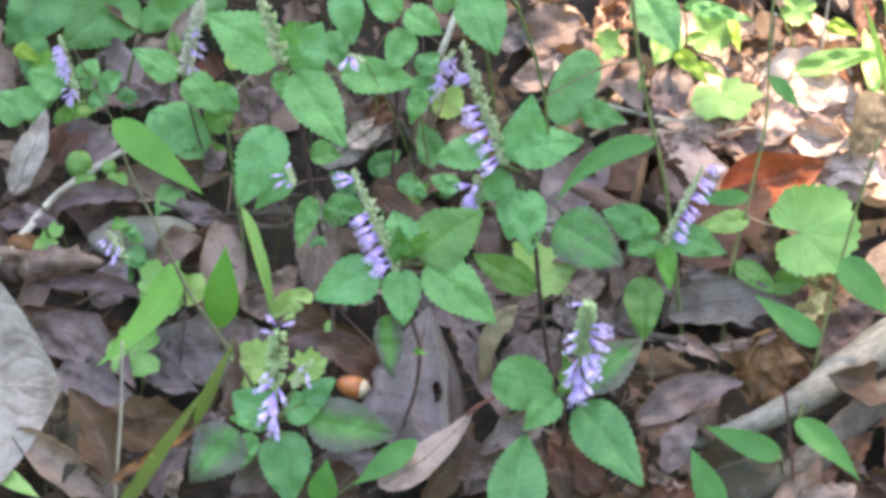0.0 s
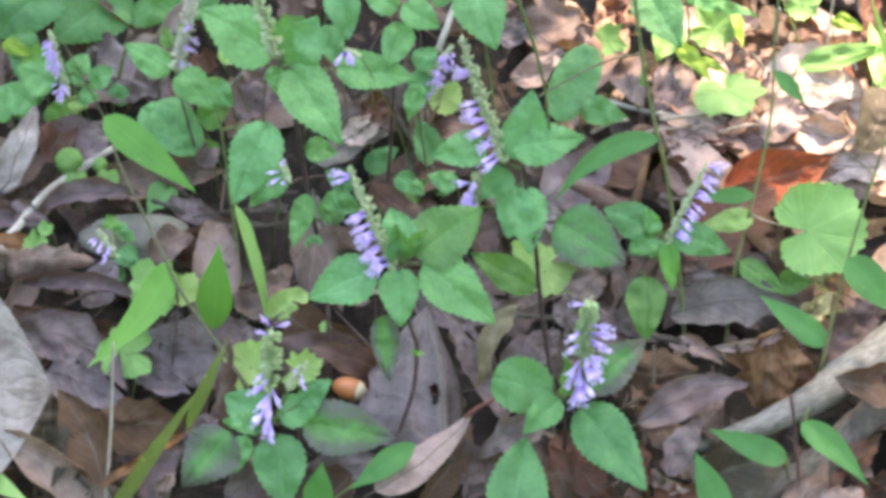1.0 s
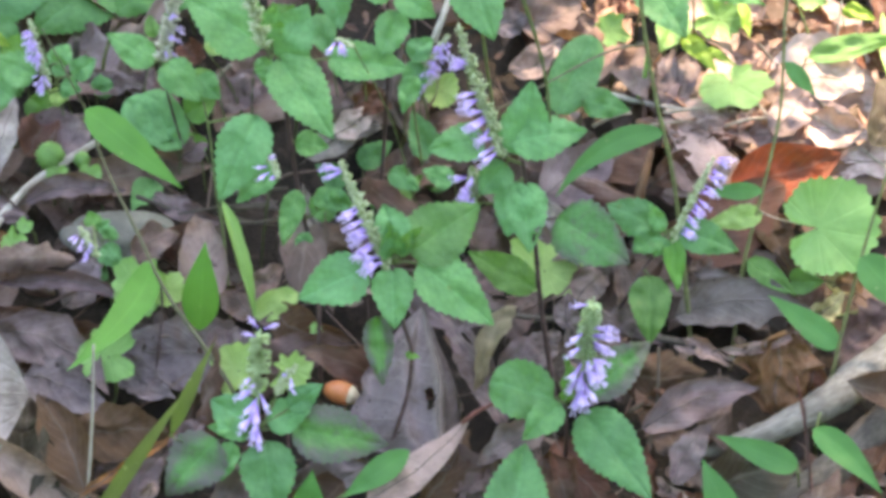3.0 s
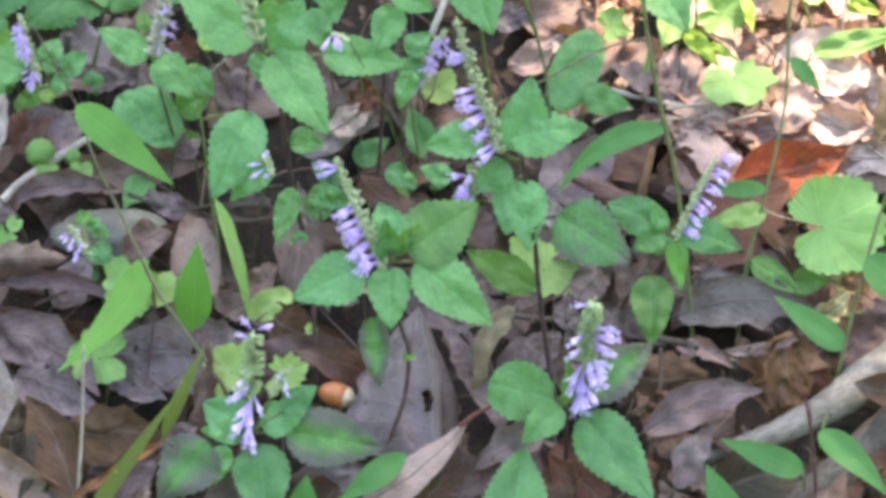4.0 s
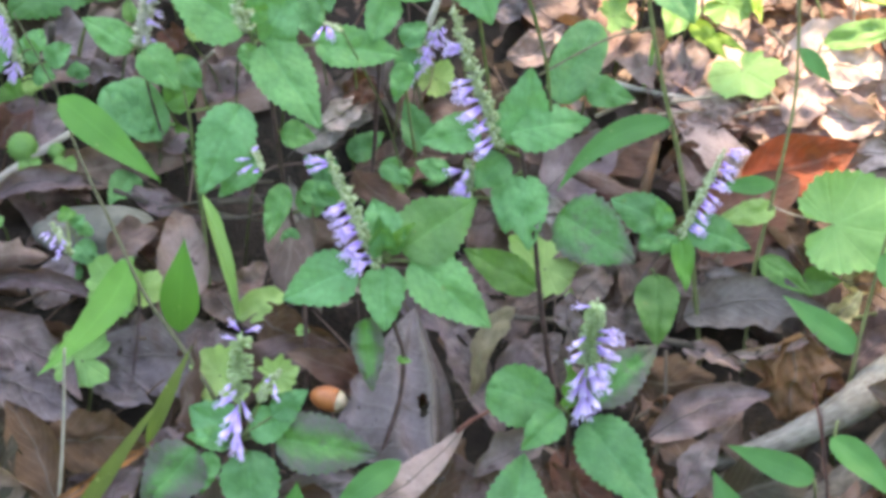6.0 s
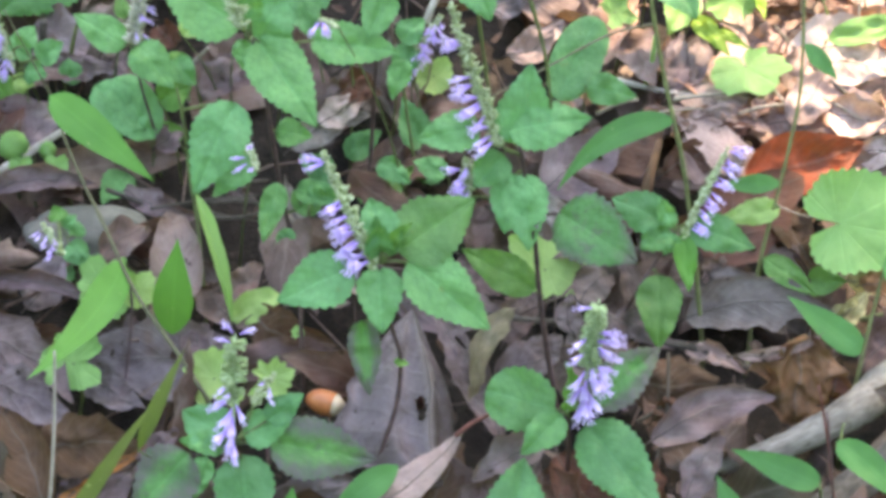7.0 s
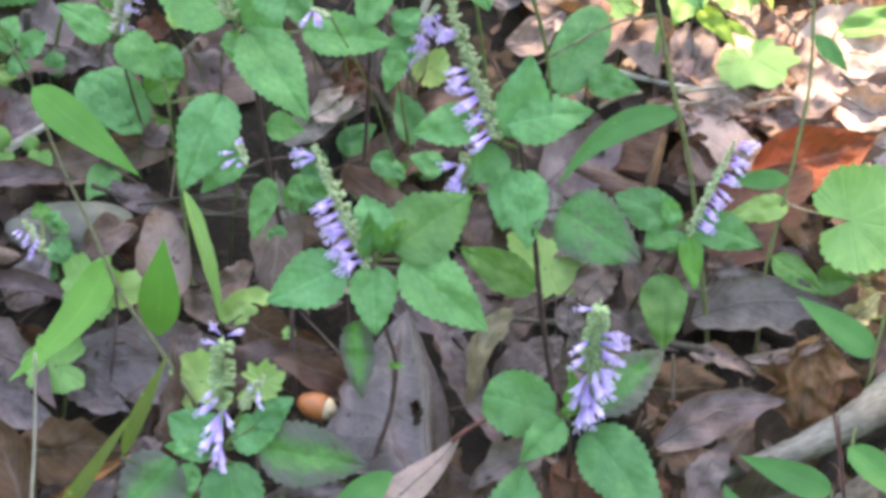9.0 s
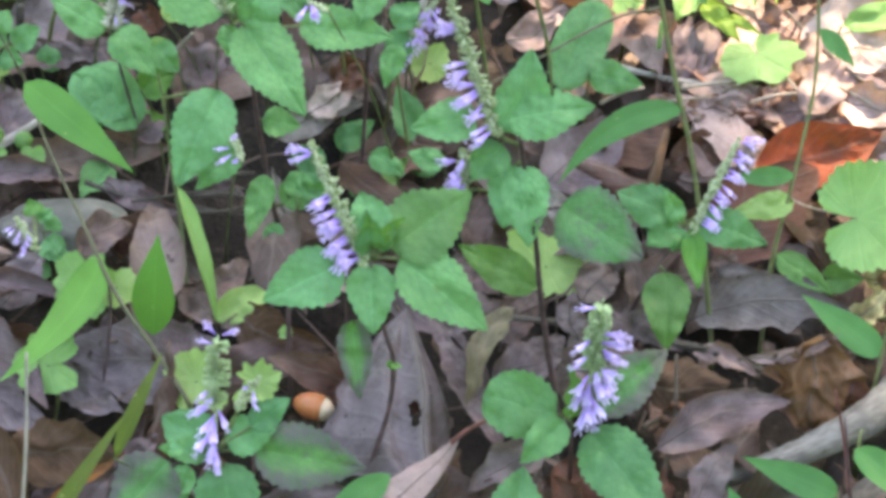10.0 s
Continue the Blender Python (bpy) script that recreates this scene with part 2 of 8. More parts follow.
DEAD_RUST = dead_leaf_paint("dead_leaf_rust", [(0.1626, 0.0687, 0.026), (0.2054, 0.0929, 0.04)], bleach=0.25)
DEAD_RED = dead_leaf_paint("dead_leaf_red", [(0.0835, 0.0273, 0.019), (0.107, 0.0364, 0.024)], bleach=0.25)
DEAD_EDGE = dead_leaf_paint("dead_leaf_edge", [(0.2515, 0.0929, 0.026), (0.2889, 0.1091, 0.032)], bleach=0.1)
DEAD_ORANGE = dead_leaf_paint("dead_leaf_orange", [(0.2247, 0.0343, 0.008), (0.2675, 0.0424, 0.01)], False, 0.1, 0.0, 0.15)
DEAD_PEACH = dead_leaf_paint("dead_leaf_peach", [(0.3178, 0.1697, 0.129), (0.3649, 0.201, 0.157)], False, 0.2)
DEAD_ROSE = dead_leaf_paint("dead_leaf_rosy", [(0.1605, 0.099, 0.088), (0.1872, 0.1172, 0.104)])
DEAD_WINE = dead_leaf_paint("dead_leaf_wine", [(0.1049, 0.0626, 0.061), (0.1284, 0.0788, 0.076)], bleach=0.25)
DEAD_AMBER = dead_leaf_paint("dead_leaf_amber", [(0.118, 0.050, 0.022), (0.155, 0.070, 0.032)], False, 0.15, bleach=1.2)
# Olive leaf tone with shade painted in, darker than the leaf itself.
DEAD_SHADE_OLIVE = dead_leaf_paint("dead_leaf_shade_olive", [(0.0321, 0.0283, 0.018), (0.0428, 0.0374, 0.024)], bleach=0.25)
DEAD_OLIVE = dead_leaf_paint("dead_leaf_olive", [(0.1819, 0.1464, 0.085), (0.2247, 0.1818, 0.11)], False, 0.25)
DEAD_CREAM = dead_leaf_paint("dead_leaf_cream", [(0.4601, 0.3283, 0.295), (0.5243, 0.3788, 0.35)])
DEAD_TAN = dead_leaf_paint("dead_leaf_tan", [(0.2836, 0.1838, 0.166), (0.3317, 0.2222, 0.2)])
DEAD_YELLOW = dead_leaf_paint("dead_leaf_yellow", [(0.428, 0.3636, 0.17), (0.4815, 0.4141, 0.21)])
STEM_DARK = plain("stem_dark", (0.100, 0.054, 0.052), (0.055, 0.032, 0.032), 250.0, 0.5)
STEM_RED = plain("stem_red", (0.17, 0.055, 0.045), (0.10, 0.035, 0.03), 250.0, 0.5)
STEM_UMBER = plain("stem_umber", (0.150, 0.120, 0.070), (0.095, 0.078, 0.045), 250.0, 0.5)
STEM_GREEN = plain("stem_green", (0.12, 0.155, 0.05), (0.08, 0.095, 0.04), 250.0, 0.5)
STEM_OLIVE = plain("stem_olive", (0.15, 0.165, 0.062), (0.095, 0.10, 0.042), 250.0, 0.5)
STEM_SHADE = plain("stem_shaded", (0.105, 0.100, 0.050), (0.070, 0.064, 0.034), 250.0, 0.5)
STEM_STRAW = plain("stem_straw", (0.30, 0.24, 0.19), (0.20, 0.15, 0.115), 250.0, 0.7)
STEM_PALE = plain("stem_pale", (0.34, 0.29, 0.24), (0.24, 0.20, 0.16), 250.0, 0.6)
RIB = plain("leaf_rib", (0.085, 0.061, 0.051), (0.055, 0.039, 0.033), 250.0, 0.6)
CALYX = plain("calyx", (0.62, 0.66, 0.46), (0.26, 0.33, 0.12), 700.0, 0.7, 0.2, 0.2, 0.8, 0.0005)
CALYX_OPEN = plain("calyx_open", (0.54, 0.63, 0.39), (0.30, 0.40, 0.17), 700.0, 0.7, 0.2, 0.3, 0.6, 0.0004)
CALYX_DRY = plain("calyx_dry", (0.68, 0.64, 0.52), (0.46, 0.43, 0.32), 700.0, 0.7, 0.2, 0.2, 0.8, 0.0005)
PETAL = petal_paint()
TWIG = bark_paint("twig_bark", (0.50, 0.45, 0.40), (0.33, 0.28, 0.24))
BRANCH = bark_paint("branch_bark", (0.235, 0.205, 0.180), (0.150, 0.128, 0.110), 10.0)
BARK_GREY = bark_paint("grey_bark", (0.122, 0.099, 0.084), (0.070, 0.056, 0.047), 10.0)
BARK = bark_paint("tree_bark", (0.16, 0.12, 0.09), (0.07, 0.05, 0.04))
STONE = plain("stone", (0.16, 0.145, 0.125), (0.085, 0.080, 0.070), 60.0, 0.75, 0.3, 0.0, 0.6, 0.001)
NUT = plain("nut_shell", (0.42, 0.135, 0.05), (0.27, 0.075, 0.03), 120.0, 0.4, 0.4)
NUT_CAP = plain("nut_scar", (0.55, 0.43, 0.32), (0.42, 0.31, 0.22), 150.0, 0.6)
CROWN = green_leaf("canopy_leaf", (0.07, 0.17, 0.035), (0.04, 0.11, 0.025), 0.0, 7.0, 0.8, 0.25)


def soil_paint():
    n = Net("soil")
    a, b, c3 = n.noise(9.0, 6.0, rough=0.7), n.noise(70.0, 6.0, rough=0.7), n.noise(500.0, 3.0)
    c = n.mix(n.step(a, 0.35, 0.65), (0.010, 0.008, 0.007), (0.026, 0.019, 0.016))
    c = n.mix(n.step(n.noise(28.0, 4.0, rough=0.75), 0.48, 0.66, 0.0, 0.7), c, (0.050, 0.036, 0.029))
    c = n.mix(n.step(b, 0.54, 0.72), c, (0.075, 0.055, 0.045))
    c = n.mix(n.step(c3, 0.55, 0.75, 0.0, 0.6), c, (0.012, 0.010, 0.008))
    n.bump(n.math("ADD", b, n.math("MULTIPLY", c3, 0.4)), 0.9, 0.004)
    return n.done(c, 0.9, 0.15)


SOIL = soil_paint()


# mesh builders
def mesh_of(name, verts, faces, mats, uvs=None, slots=None, smooth=True):
    me = bpy.data.meshes.new(name)
    me.from_pydata([tuple(v) for v in verts], [], faces)
    for m in mats if isinstance(mats, (list, tuple)) else [mats]:
        me.materials.append(m)
    if uvs is not None:
        layer = me.uv_layers.new(name="UVMap")
        idx = np.empty(len(me.loops), dtype=np.int32)
        me.loops.foreach_get("vertex_index", idx)
        layer.data.foreach_set("uv", np.asarray(uvs, dtype=np.float32)[idx].ravel())
    if slots is not None:
        me.polygons.foreach_set("material_index", np.asarray(slots, dtype=np.int32))
    me.polygons.foreach_set("use_smooth", [smooth] * len(me.polygons))
    me.update()
    return me


def thing(name, at, label, category, group="", kind="", data=None):
    ob = new(name, data)
    ob.location = at
    return tagged(ob, label, category, group, kind)


def origin(ob):
    at = Vector(ob.location)
    while ob.parent:
        ob = ob.parent
        at = at + Vector(ob.location)
    return at


def part(name, me, parent, at, label=""):
    """A mesh under a thing or a part; at: its place in the world."""
    ob = new(name, me)
    ob.parent = parent
    ob.location = Vector(at) - origin(parent)
    return tagged(ob, label)


def tube(points, radii, sides=6, close=True):
    """Verts, faces, uvs of a round bar along points."""
    pts = [Vector(p) for p in points]
    verts, faces, uvs = [], [], []
    run = 0.0
    for i, p in enumerate(pts):
        d = (pts[min(i + 1, len(pts) - 1)] - pts[max(i - 1, 0)]).normalized()
        a = d.orthogonal().normalized() if i == 0 else (a - d * a.dot(d)).normalized()
        b = d.cross(a)
        if i:
            run += (p - pts[i - 1]).length
        for k in range(sides):
            t = 2 * math.pi * k / sides
            verts.append(p + (a * math.cos(t) + b * math.sin(t)) * radii[i])
            uvs.append((k / sides, run * 10))
    for i in range(len(pts) - 1):
        for k in range(sides):
            q = (k + 1) % sides
            faces.append((i * sides + k, i * sides + q, (i + 1) * sides + q, (i + 1) * sides + k))
    if close:
        faces.append(tuple(range(sides))[::-1])
        faces.append(tuple((len(pts) - 1) * sides + k for k in range(sides)))
    return verts, faces, uvs


def smooth_line(points, steps=6):
    """Catmull-Rom line through points."""
    p = [Vector(q) for q in points]
    if len(p) < 3:
        return [p[0].lerp(p[-1], k / steps) for k in range(steps + 1)]
    p = [p[0] * 2 - p[1], *p, p[-1] * 2 - p[-2]]
    out = []
    for i in range(1, len(p) - 2):
        for k in range(steps):
            t = k / steps
            out.append(0.5 * ((2 * p[i]) + (p[i + 1] - p[i - 1]) * t + (2 * p[i - 1] - 5 * p[i] + 4 * p[i + 1] - p[i + 2]) * t * t
                              + (3 * p[i] - p[i - 1] - 3 * p[i + 1] + p[i + 2]) * t ** 3))
    out.append(p[-2])
    return out


VIEW_UP = Vector((0, -0.62, 0.78))


def shape(kind, s):
    """Half width of a leaf at s from base to tip, 0 to 1."""
    if kind == "ovate":
        return max(0.0, math.sin(math.pi * s ** 0.63)) ** 0.87
    if kind == "round":
        return math.sqrt(max(0.0, 1 - (2 * s - 1) ** 2)) ** 0.9
    if kind == "blade":
        return max(0.0, math.sin(math.pi * s ** 0.74)) ** 1.1
    if kind == "lance":
        return max(0.0, math.sin(math.pi * s ** 0.58)) ** 1.0
    if kind == "strap":
        return min(1.0, (s * 5) ** 0.6, ((1 - s) * 2.2) ** 0.7)
    if kind == "oak":
        return max(0.0, math.sin(math.pi * s ** 1.15)) ** 0.7 * (1 + 0.22 * math.sin(s * 31))
    return max(0.0, math.sin(math.pi * s ** 0.75)) ** 0.8


def sheet(base, tip, width, kind="ovate", roll=0.0, fold=0.15, arch=0.0, bend=0.0, curl=0.0, twist=0.0, teeth=0.0, wave=0.0,
          rows=12, cols=6, seed=0, tatter=0.0, face=None, end_curl=0.0, crinkle=0.0, quilt=0.0, pleats=0.0, holes=()):
    """Verts, faces, uvs of a leaf from base to tip. roll and twist in degrees, curl: how far the edges roll, in radians."""
    base, tip = Vector(base), Vector(tip)
    axis = tip - base
    length = axis.length
    axis.normalize()
    n = Vector(face) if face is not None else VIEW_UP.copy()
    n = n - axis * n.dot(axis)
    if n.length < 0.05:
        n = axis.orthogonal()
    n.normalize()
    n = Matrix.Rotation(radians(roll), 3, axis) @ n
    if teeth:
        rows = 3 * min(14, max(6, int(length / 0.0034)))
    verts, faces, uvs = [], [], []
    off = Vector((seed * 3.7, seed * 1.3, seed * 0.7))
    for i in range(rows + 1):
        s = i / rows
        half = width / 2 * shape(kind, s)
        if teeth and 0 < i < rows:
            half += teeth * (-1.3, 0.7, 1.0)[i % 3] * (width * 0.5) * min(1.0, 4 * (1 - s))
        turned = Matrix.Rotation(radians(twist * (s - 0.5)), 3, axis)
        nn = turned @ n
        side = axis.cross(nn)
        hang = 4 * s * (1 - s)
        mid = base + axis * (length * s) + nn * (arch * length * hang) + side * (bend * length * hang) - nn * (end_curl * length * max(0.0, s - 0.5) ** 2)
        for j in range(cols + 1):
            q = 2 * j / cols - 1
            h = half
            if tatter:
                h *= 1 + tatter * noise.noise(Vector((s * 7, q * 0.6, 0)) + off) * abs(q)
            x = h * q
            if curl:
                a = q * curl
                x, z = h * math.sin(a) / curl, h * (1 - math.cos(a)) / curl
            else:
                z = fold * abs(x)
            if quilt:
                run = 7.0 * s - 3.15 * abs(q)
                z += quilt * (abs(math.sin(math.pi * run)) * (1 - q ** 4) * min(1.0, 3 * abs(q)) - 0.8 * math.exp(-(q / 0.12) ** 2))
            if pleats:
                z += 0.18 * width / pleats * math.sin(math.pi * pleats * q + seed) * min(1.0, 3 * (1 - s))
            p = mid + side * x + nn * z
            if wave:
                f0 = 2.2 / max(width, 0.01)
                p = p + nn * (wave * noise.noise(p * f0 + off))
                if crinkle:
                    p = p + nn * (crinkle * (1 - 2 * abs(noise.noise(p * (f0 * 1.7) - off)))) + side * (crinkle * noise.noise(p * (f0 * 1.3) + off * 2))
            verts.append(p)
            uvs.append((j / cols, s))
    c = cols + 1
    for i in range(rows):
        for j in range(cols):
            s, q = (i + 0.5) / rows, 2 * (j + 0.5) / cols - 1
            if any(math.hypot((s - hs) * 1.3, (q - hq) * 0.5) < hr for hs, hq, hr in holes):
                continue
            faces.append((i * c + j, i * c + j + 1, (i + 1) * c + j + 1, (i + 1) * c + j))
    return verts, faces, uvs


def moved(verts, at):
    at = Vector(at)
    return [Vector(v) - at for v in verts]


def leaf(plant, base, tip, width, mat, label="", petiole=None, **kw):
    """A green leaf as a part of a plant, with its petiole where it stands off the stem."""
    base = Vector(base)
    v, f, u = sheet(base, tip, width, **kw)
    lf = part("leaf", mesh_of("leaf", moved(v, base), f, mat, u), plant, base, label)
    if petiole is not None:
        p0 = Vector(petiole)
        end = base.lerp(Vector(tip), 0.04)
        pv, pf, pu = tube([p0, p0.lerp(base, 0.5) + Vector((0, 0, 0.001)), end], [0.0007, 0.0006, 0.0005], 5)
        part("petiole", mesh_of("petiole", moved(pv, p0), pf, STEM_GREEN, pu), lf, p0)
    return lf


def mint_leaf(plant, base, tip, width, mat=MINT, label="", **kw):
    k = dict(kind="ovate", teeth=0.036, fold=0.14, arch=0.05, cols=12, wave=0.003, crinkle=0.0005, quilt=0.0005 * min(1.3, width / 0.022), seed=random.random() * 9)
    k.update(kw)
    return leaf(plant, base, tip, width, mat, label, **k)


def blade(plant, base, tip, width, mat=GRASS, label="", **kw):
    k = dict(kind="blade", fold=0.18, arch=0.05, rows=16, cols=6, wave=0.001, seed=random.random() * 9)
    k.update(kw)
    return leaf(plant, base, tip, width, mat, label, **k)


def stem(plant, points, r0, r1, mat=STEM_DARK, name="stem", label=""):
    line = smooth_line(points, 6)
    m = len(line)
    at = line[0]
    v, f, u = tube(line, [r0 + (r1 - r0) * k / (m - 1) + 0.00012 * math.sin(k * 2.3) for k in range(m)], 7)
    return part(name, mesh_of(name, moved(v, at), f, mat, u), plant, at, label)


def flower_mesh(seed):
    """One two-lipped flower along +z: a slim tube that widens to four lobes, with stamens standing out."""
    rnd = random.Random(seed)
    verts, faces, uvs = [], [], []
    sides = 8
    prof = ((0.0, 0.00055), (0.0024, 0.00075), (0.0050, 0.00125), (0.0072, 0.0018))
    for z, r in prof:
        for k in range(sides):
            a = 2 * math.pi * k / sides
            verts.append((r * math.cos(a), r * 0.85 * math.sin(a), z))
            uvs.append((0.5, z / 0.011))
    for i in range(len(prof) - 1):
        for k in range(sides):
            q = (k + 1) % sides
            faces.append((i * sides + k, i * sides + q, (i + 1) * sides + q, (i + 1) * sides + k))
    top = (len(prof) - 1) * sides
    for k in range(0, sides, 2):
        k1, k2 = (k + 1) % sides, (k + 2) % sides
        a = 2 * math.pi * (k + 1) / sides
        reach = 0.0024 + 0.0009 * (k == 0) + rnd.uniform(-0.0003, 0.0003)
        z = 0.0088 + rnd.uniform(-0.0006, 0.0006)
        b = len(verts)
        for da, rr, zz in ((-0.42, reach * 0.85, z - 0.0004), (0.0, reach * 0.8, z - 0.0002), (0.42, reach * 0.85, z - 0.0004), (0.0, reach * 1.2, z + 0.0002)):
            verts.append((rr * math.cos(a + da), rr * 0.85 * math.sin(a + da), zz))
            uvs.append((0.5, 0.9))
        faces += [(top + k, top + k1, b + 1, b), (top + k1, top + k2, b + 2, b + 1), (b, b + 1, b + 3), (b + 1, b + 2, b + 3)]
    for k in range(4):
        a = 1.57 * k + rnd.uniform(-0.4, 0.4)
        ex, ey = 0.0013 * math.cos(a), 0.0013 * math.sin(a)
        v, f, _ = tube([(0, 0, 0.006), (ex * 0.5, ey * 0.5, 0.0095), (ex, ey, 0.0122)], [0.00014, 0.00013, 0.0003], 4, True)
        b = len(verts)
        verts += [tuple(p) for p in v]
        uvs += [(0.5, 1.0)] * len(v)
        faces += [tuple(b + i for i in fc) for fc in f]
    return mesh_of("flower", verts, faces, PETAL, uvs)


FLOWERS = [flower_mesh(k) for k in range(4)]


def spike(plant, base, tip, side, blooms, calyx=CALYX, r=0.0032, seed=1, size=1.0, lower_gap=0.0, spread=0.6, heads=(), fade=0.3, cups=False):
    """A flower spike: axis with whorls of calyces and open flowers on one side. blooms: (from, to, how many);
    heads: single flowers, (place on the axis, degrees by which they turn from it)."""
    rnd = random.Random(seed)
    base, tip, side = Vector(base), Vector(tip), Vector(side).normalized()
    axis = tip - base
    length = axis.length
    axis.normalize()
    verts, faces, uvs = tube([base, base.lerp(tip, 0.5), tip], [0.0009, 0.0008, 0.0003], 6)
    whorls = int(length / (0.0033 if cups else 0.0024))
    a0 = (side - axis * side.dot(axis)).normalized()
    b0 = axis.cross(a0)
    for i in range(whorls):
        s = lower_gap + ((0.93 if cups else 1) - lower_gap) * (i + 0.5) / whorls
        taper = 0.75 + 0.25 * min(1.0, (1 - s) * 4) if cups else 0.45 + 0.55 * min(1.0, (1 - s) * 3)
        for k in range(8 if cups else 10):
            t = rnd.uniform(-2.6, 2.6)
            out = a0 * math.cos(t) + b0 * math.sin(t)
            d = (out + axis * (rnd.uniform(-0.1, 0.35) if cups else rnd.uniform(0.2, 0.9))).normalized()
            p = base.lerp(tip, s) + axis * rnd.uniform(-0.0014, 0.0014)
            lng = 1.25 * r * taper * rnd.uniform(0.7, 1.25)
            v, f, u = tube([p, p + d * lng * 0.5, p + d * lng], [0.0004, 0.00085, 0.00105] if cups else [0.0004, 0.00105 * taper, 0.0003], 7 if cups else 5, not cups)
            n0 = len(verts)
            verts += v
            uvs += u
            faces += [tuple(n0 + q for q in fc) for fc in f]
    sp = part("flower_spike", mesh_of("flower_spike", moved(verts, base), faces, calyx, uvs), plant, base)
    for s0, s1, many in blooms:
        for k in range(many):
            s = s0 + (s1 - s0) * (k + rnd.random()) / many
            t = rnd.gauss(0.0, spread)
            out = a0 * math.cos(t) + b0 * math.sin(t)
            d = (out + axis * rnd.uniform(-0.55, 0.25)).normalized()
            p = base.lerp(tip, s) + d * 0.0036
            fl = part("flower", FLOWERS[rnd.randrange(4)], sp, p)
            fl.rotation_euler = d.to_track_quat("Z", "Y").to_euler()
            fl.scale = [0.95 * size * rnd.uniform(0.85, 1.15)] * 3
    across = axis.cross(VIEW_UP).normalized()
    for s, turn in heads:
        turn, s = turn + rnd.gauss(0, 13), s + rnd.gauss(0, 0.012)
        d = axis * math.cos(radians(turn)) + across * math.sin(radians(turn)) + VIEW_UP * rnd.uniform(0.1, 0.8)
        d.normalize()
        fl = part("flower", FLOWERS[rnd.randrange(4)], sp, base.lerp(tip, s) + d * 0.0022)
        fl.rotation_euler = (d.to_track_quat("Z", "Y").to_matrix() @ Matrix.Rotation(rnd.uniform(0, 6.28), 3, "Z")).to_euler()
        fl.scale = [size * (1.05 - fade * s) * rnd.uniform(0.9, 1.12)] * 3
    return sp


def orb_leaf(plant, centre, radius, face, notch, mat=ROUND, squash=1.0, lobes=15, cup=0.2, foot=None, deep=0.9, ragged=0.0, seed=1, label="", wedge=0.3, gap=0.0):
    """A round scalloped leaf with its notch towards the direction notch, and its stalk."""
    centre, n = Vector(centre), Vector(face).normalized()
    a = Vector(notch)
    a = (a - n * a.dot(n)).normalized()
    b = n.cross(a)
    rings, segs = 6, lobes * 4
    verts, uvs, faces = [Vector((0, 0, 0))], [(0.5, 0.0)], []
    for i in range(1, rings + 1):
        q = i / rings
        for k in range(segs):
            t = gap + (2 * math.pi - 2 * gap) * k / (segs - 1) if gap else 2 * math.pi * k / segs
            near = min(t, 2 * math.pi - t)
            rr = radius * (1 - 0.25 * math.cos(t)) * (0.72 + 0.28 * min(1.0, max(0.0, near - gap) / 0.45) ** 0.6) if gap else radius * (1 - deep * math.exp(-(near / wedge) ** 2)) * (1 + 0.16 * math.exp(-((near - 0.75) / 0.4) ** 2))
            rr *= 1 + (0.10 * abs(math.sin(lobes * t / 2)) - 0.06) * min(1.0, 24.0 / lobes) * q ** 4
            rr *= 1 + ragged * noise.noise(Vector((math.cos(t) * 2.5, math.sin(t) * 2.5, seed)))
            x, y = rr * q * math.cos(t), rr * q * math.sin(t) * squash
            z = cup * radius * q * q + 0.08 * radius * q * q * math.sin(4 * t + seed) + 0.03 * radius * q ** 3 * math.sin(9 * t + 2 * seed)
            verts.append(a * x + b * y + n * z)
            uvs.append((k / segs, q))
    span = segs - 1 if gap else segs
    for k in range(span):
        faces.append((0, 1 + k, 1 + (k + 1) % segs))
    for i in range(rings - 1):
        for k in range(span):
            o, p = 1 + i * segs, 1 + (i + 1) * segs
            q = (k + 1) % segs
            faces.append((o + k, p + k, p + q, o + q))
    lf = part("leaf", mesh_of("leaf", verts, faces, mat, uvs), plant, centre, label)
    if foot is not None:
        stem(plant, [foot, Vector(foot).lerp(centre, 0.6) + a * 0.004, centre], 0.0008, 0.0006, STEM_GREEN, "leaf_stalk")
    return lf


def bur(plant, centre, radius, foot, mat):
    """A round green seed head set with short blunt points, on its stalk."""
    centre = Vector(centre)
    m, rows = 22, 13
    verts = [Vector((0, 0, radius))]
    for i in range(1, rows):
        a = math.pi * i / rows
        for k in range(m):
            t = 2 * math.pi * (k + 0.5 * (i % 2)) / m
            q = radius * (1.16 if (i + k) % 2 else 0.90)
            verts.append(Vector((q * math.sin(a) * math.cos(t), q * math.sin(a) * math.sin(t), 0.92 * q * math.cos(a))))
    verts.append(Vector((0, 0, -radius)))
    last = len(verts) - 1
    faces = [(0, 1 + k, 1 + (k + 1) % m) for k in range(m)]
    for i in range(rows - 2):
        for k in range(m):
            o, p, q = 1 + i * m, 1 + (i + 1) * m, (k + 1) % m
            faces.append((o + k, p + k, p + q, o + q))
    faces += [(last, last - m + (k + 1) % m, last - m + k) for k in range(m)]
    part("seed_head", mesh_of("seed_head", verts, faces, mat, [(0.5, 0.5)] * len(verts)), plant, centre, "round green seed head")
    stem(plant, [foot, Vector(foot).lerp(centre, 0.6), centre], 0.0008, 0.0006, STEM_GREEN, "leaf_stalk")


def plant(name, at, label, category="plant", group=""):
    return thing(name, at, label, category, group)


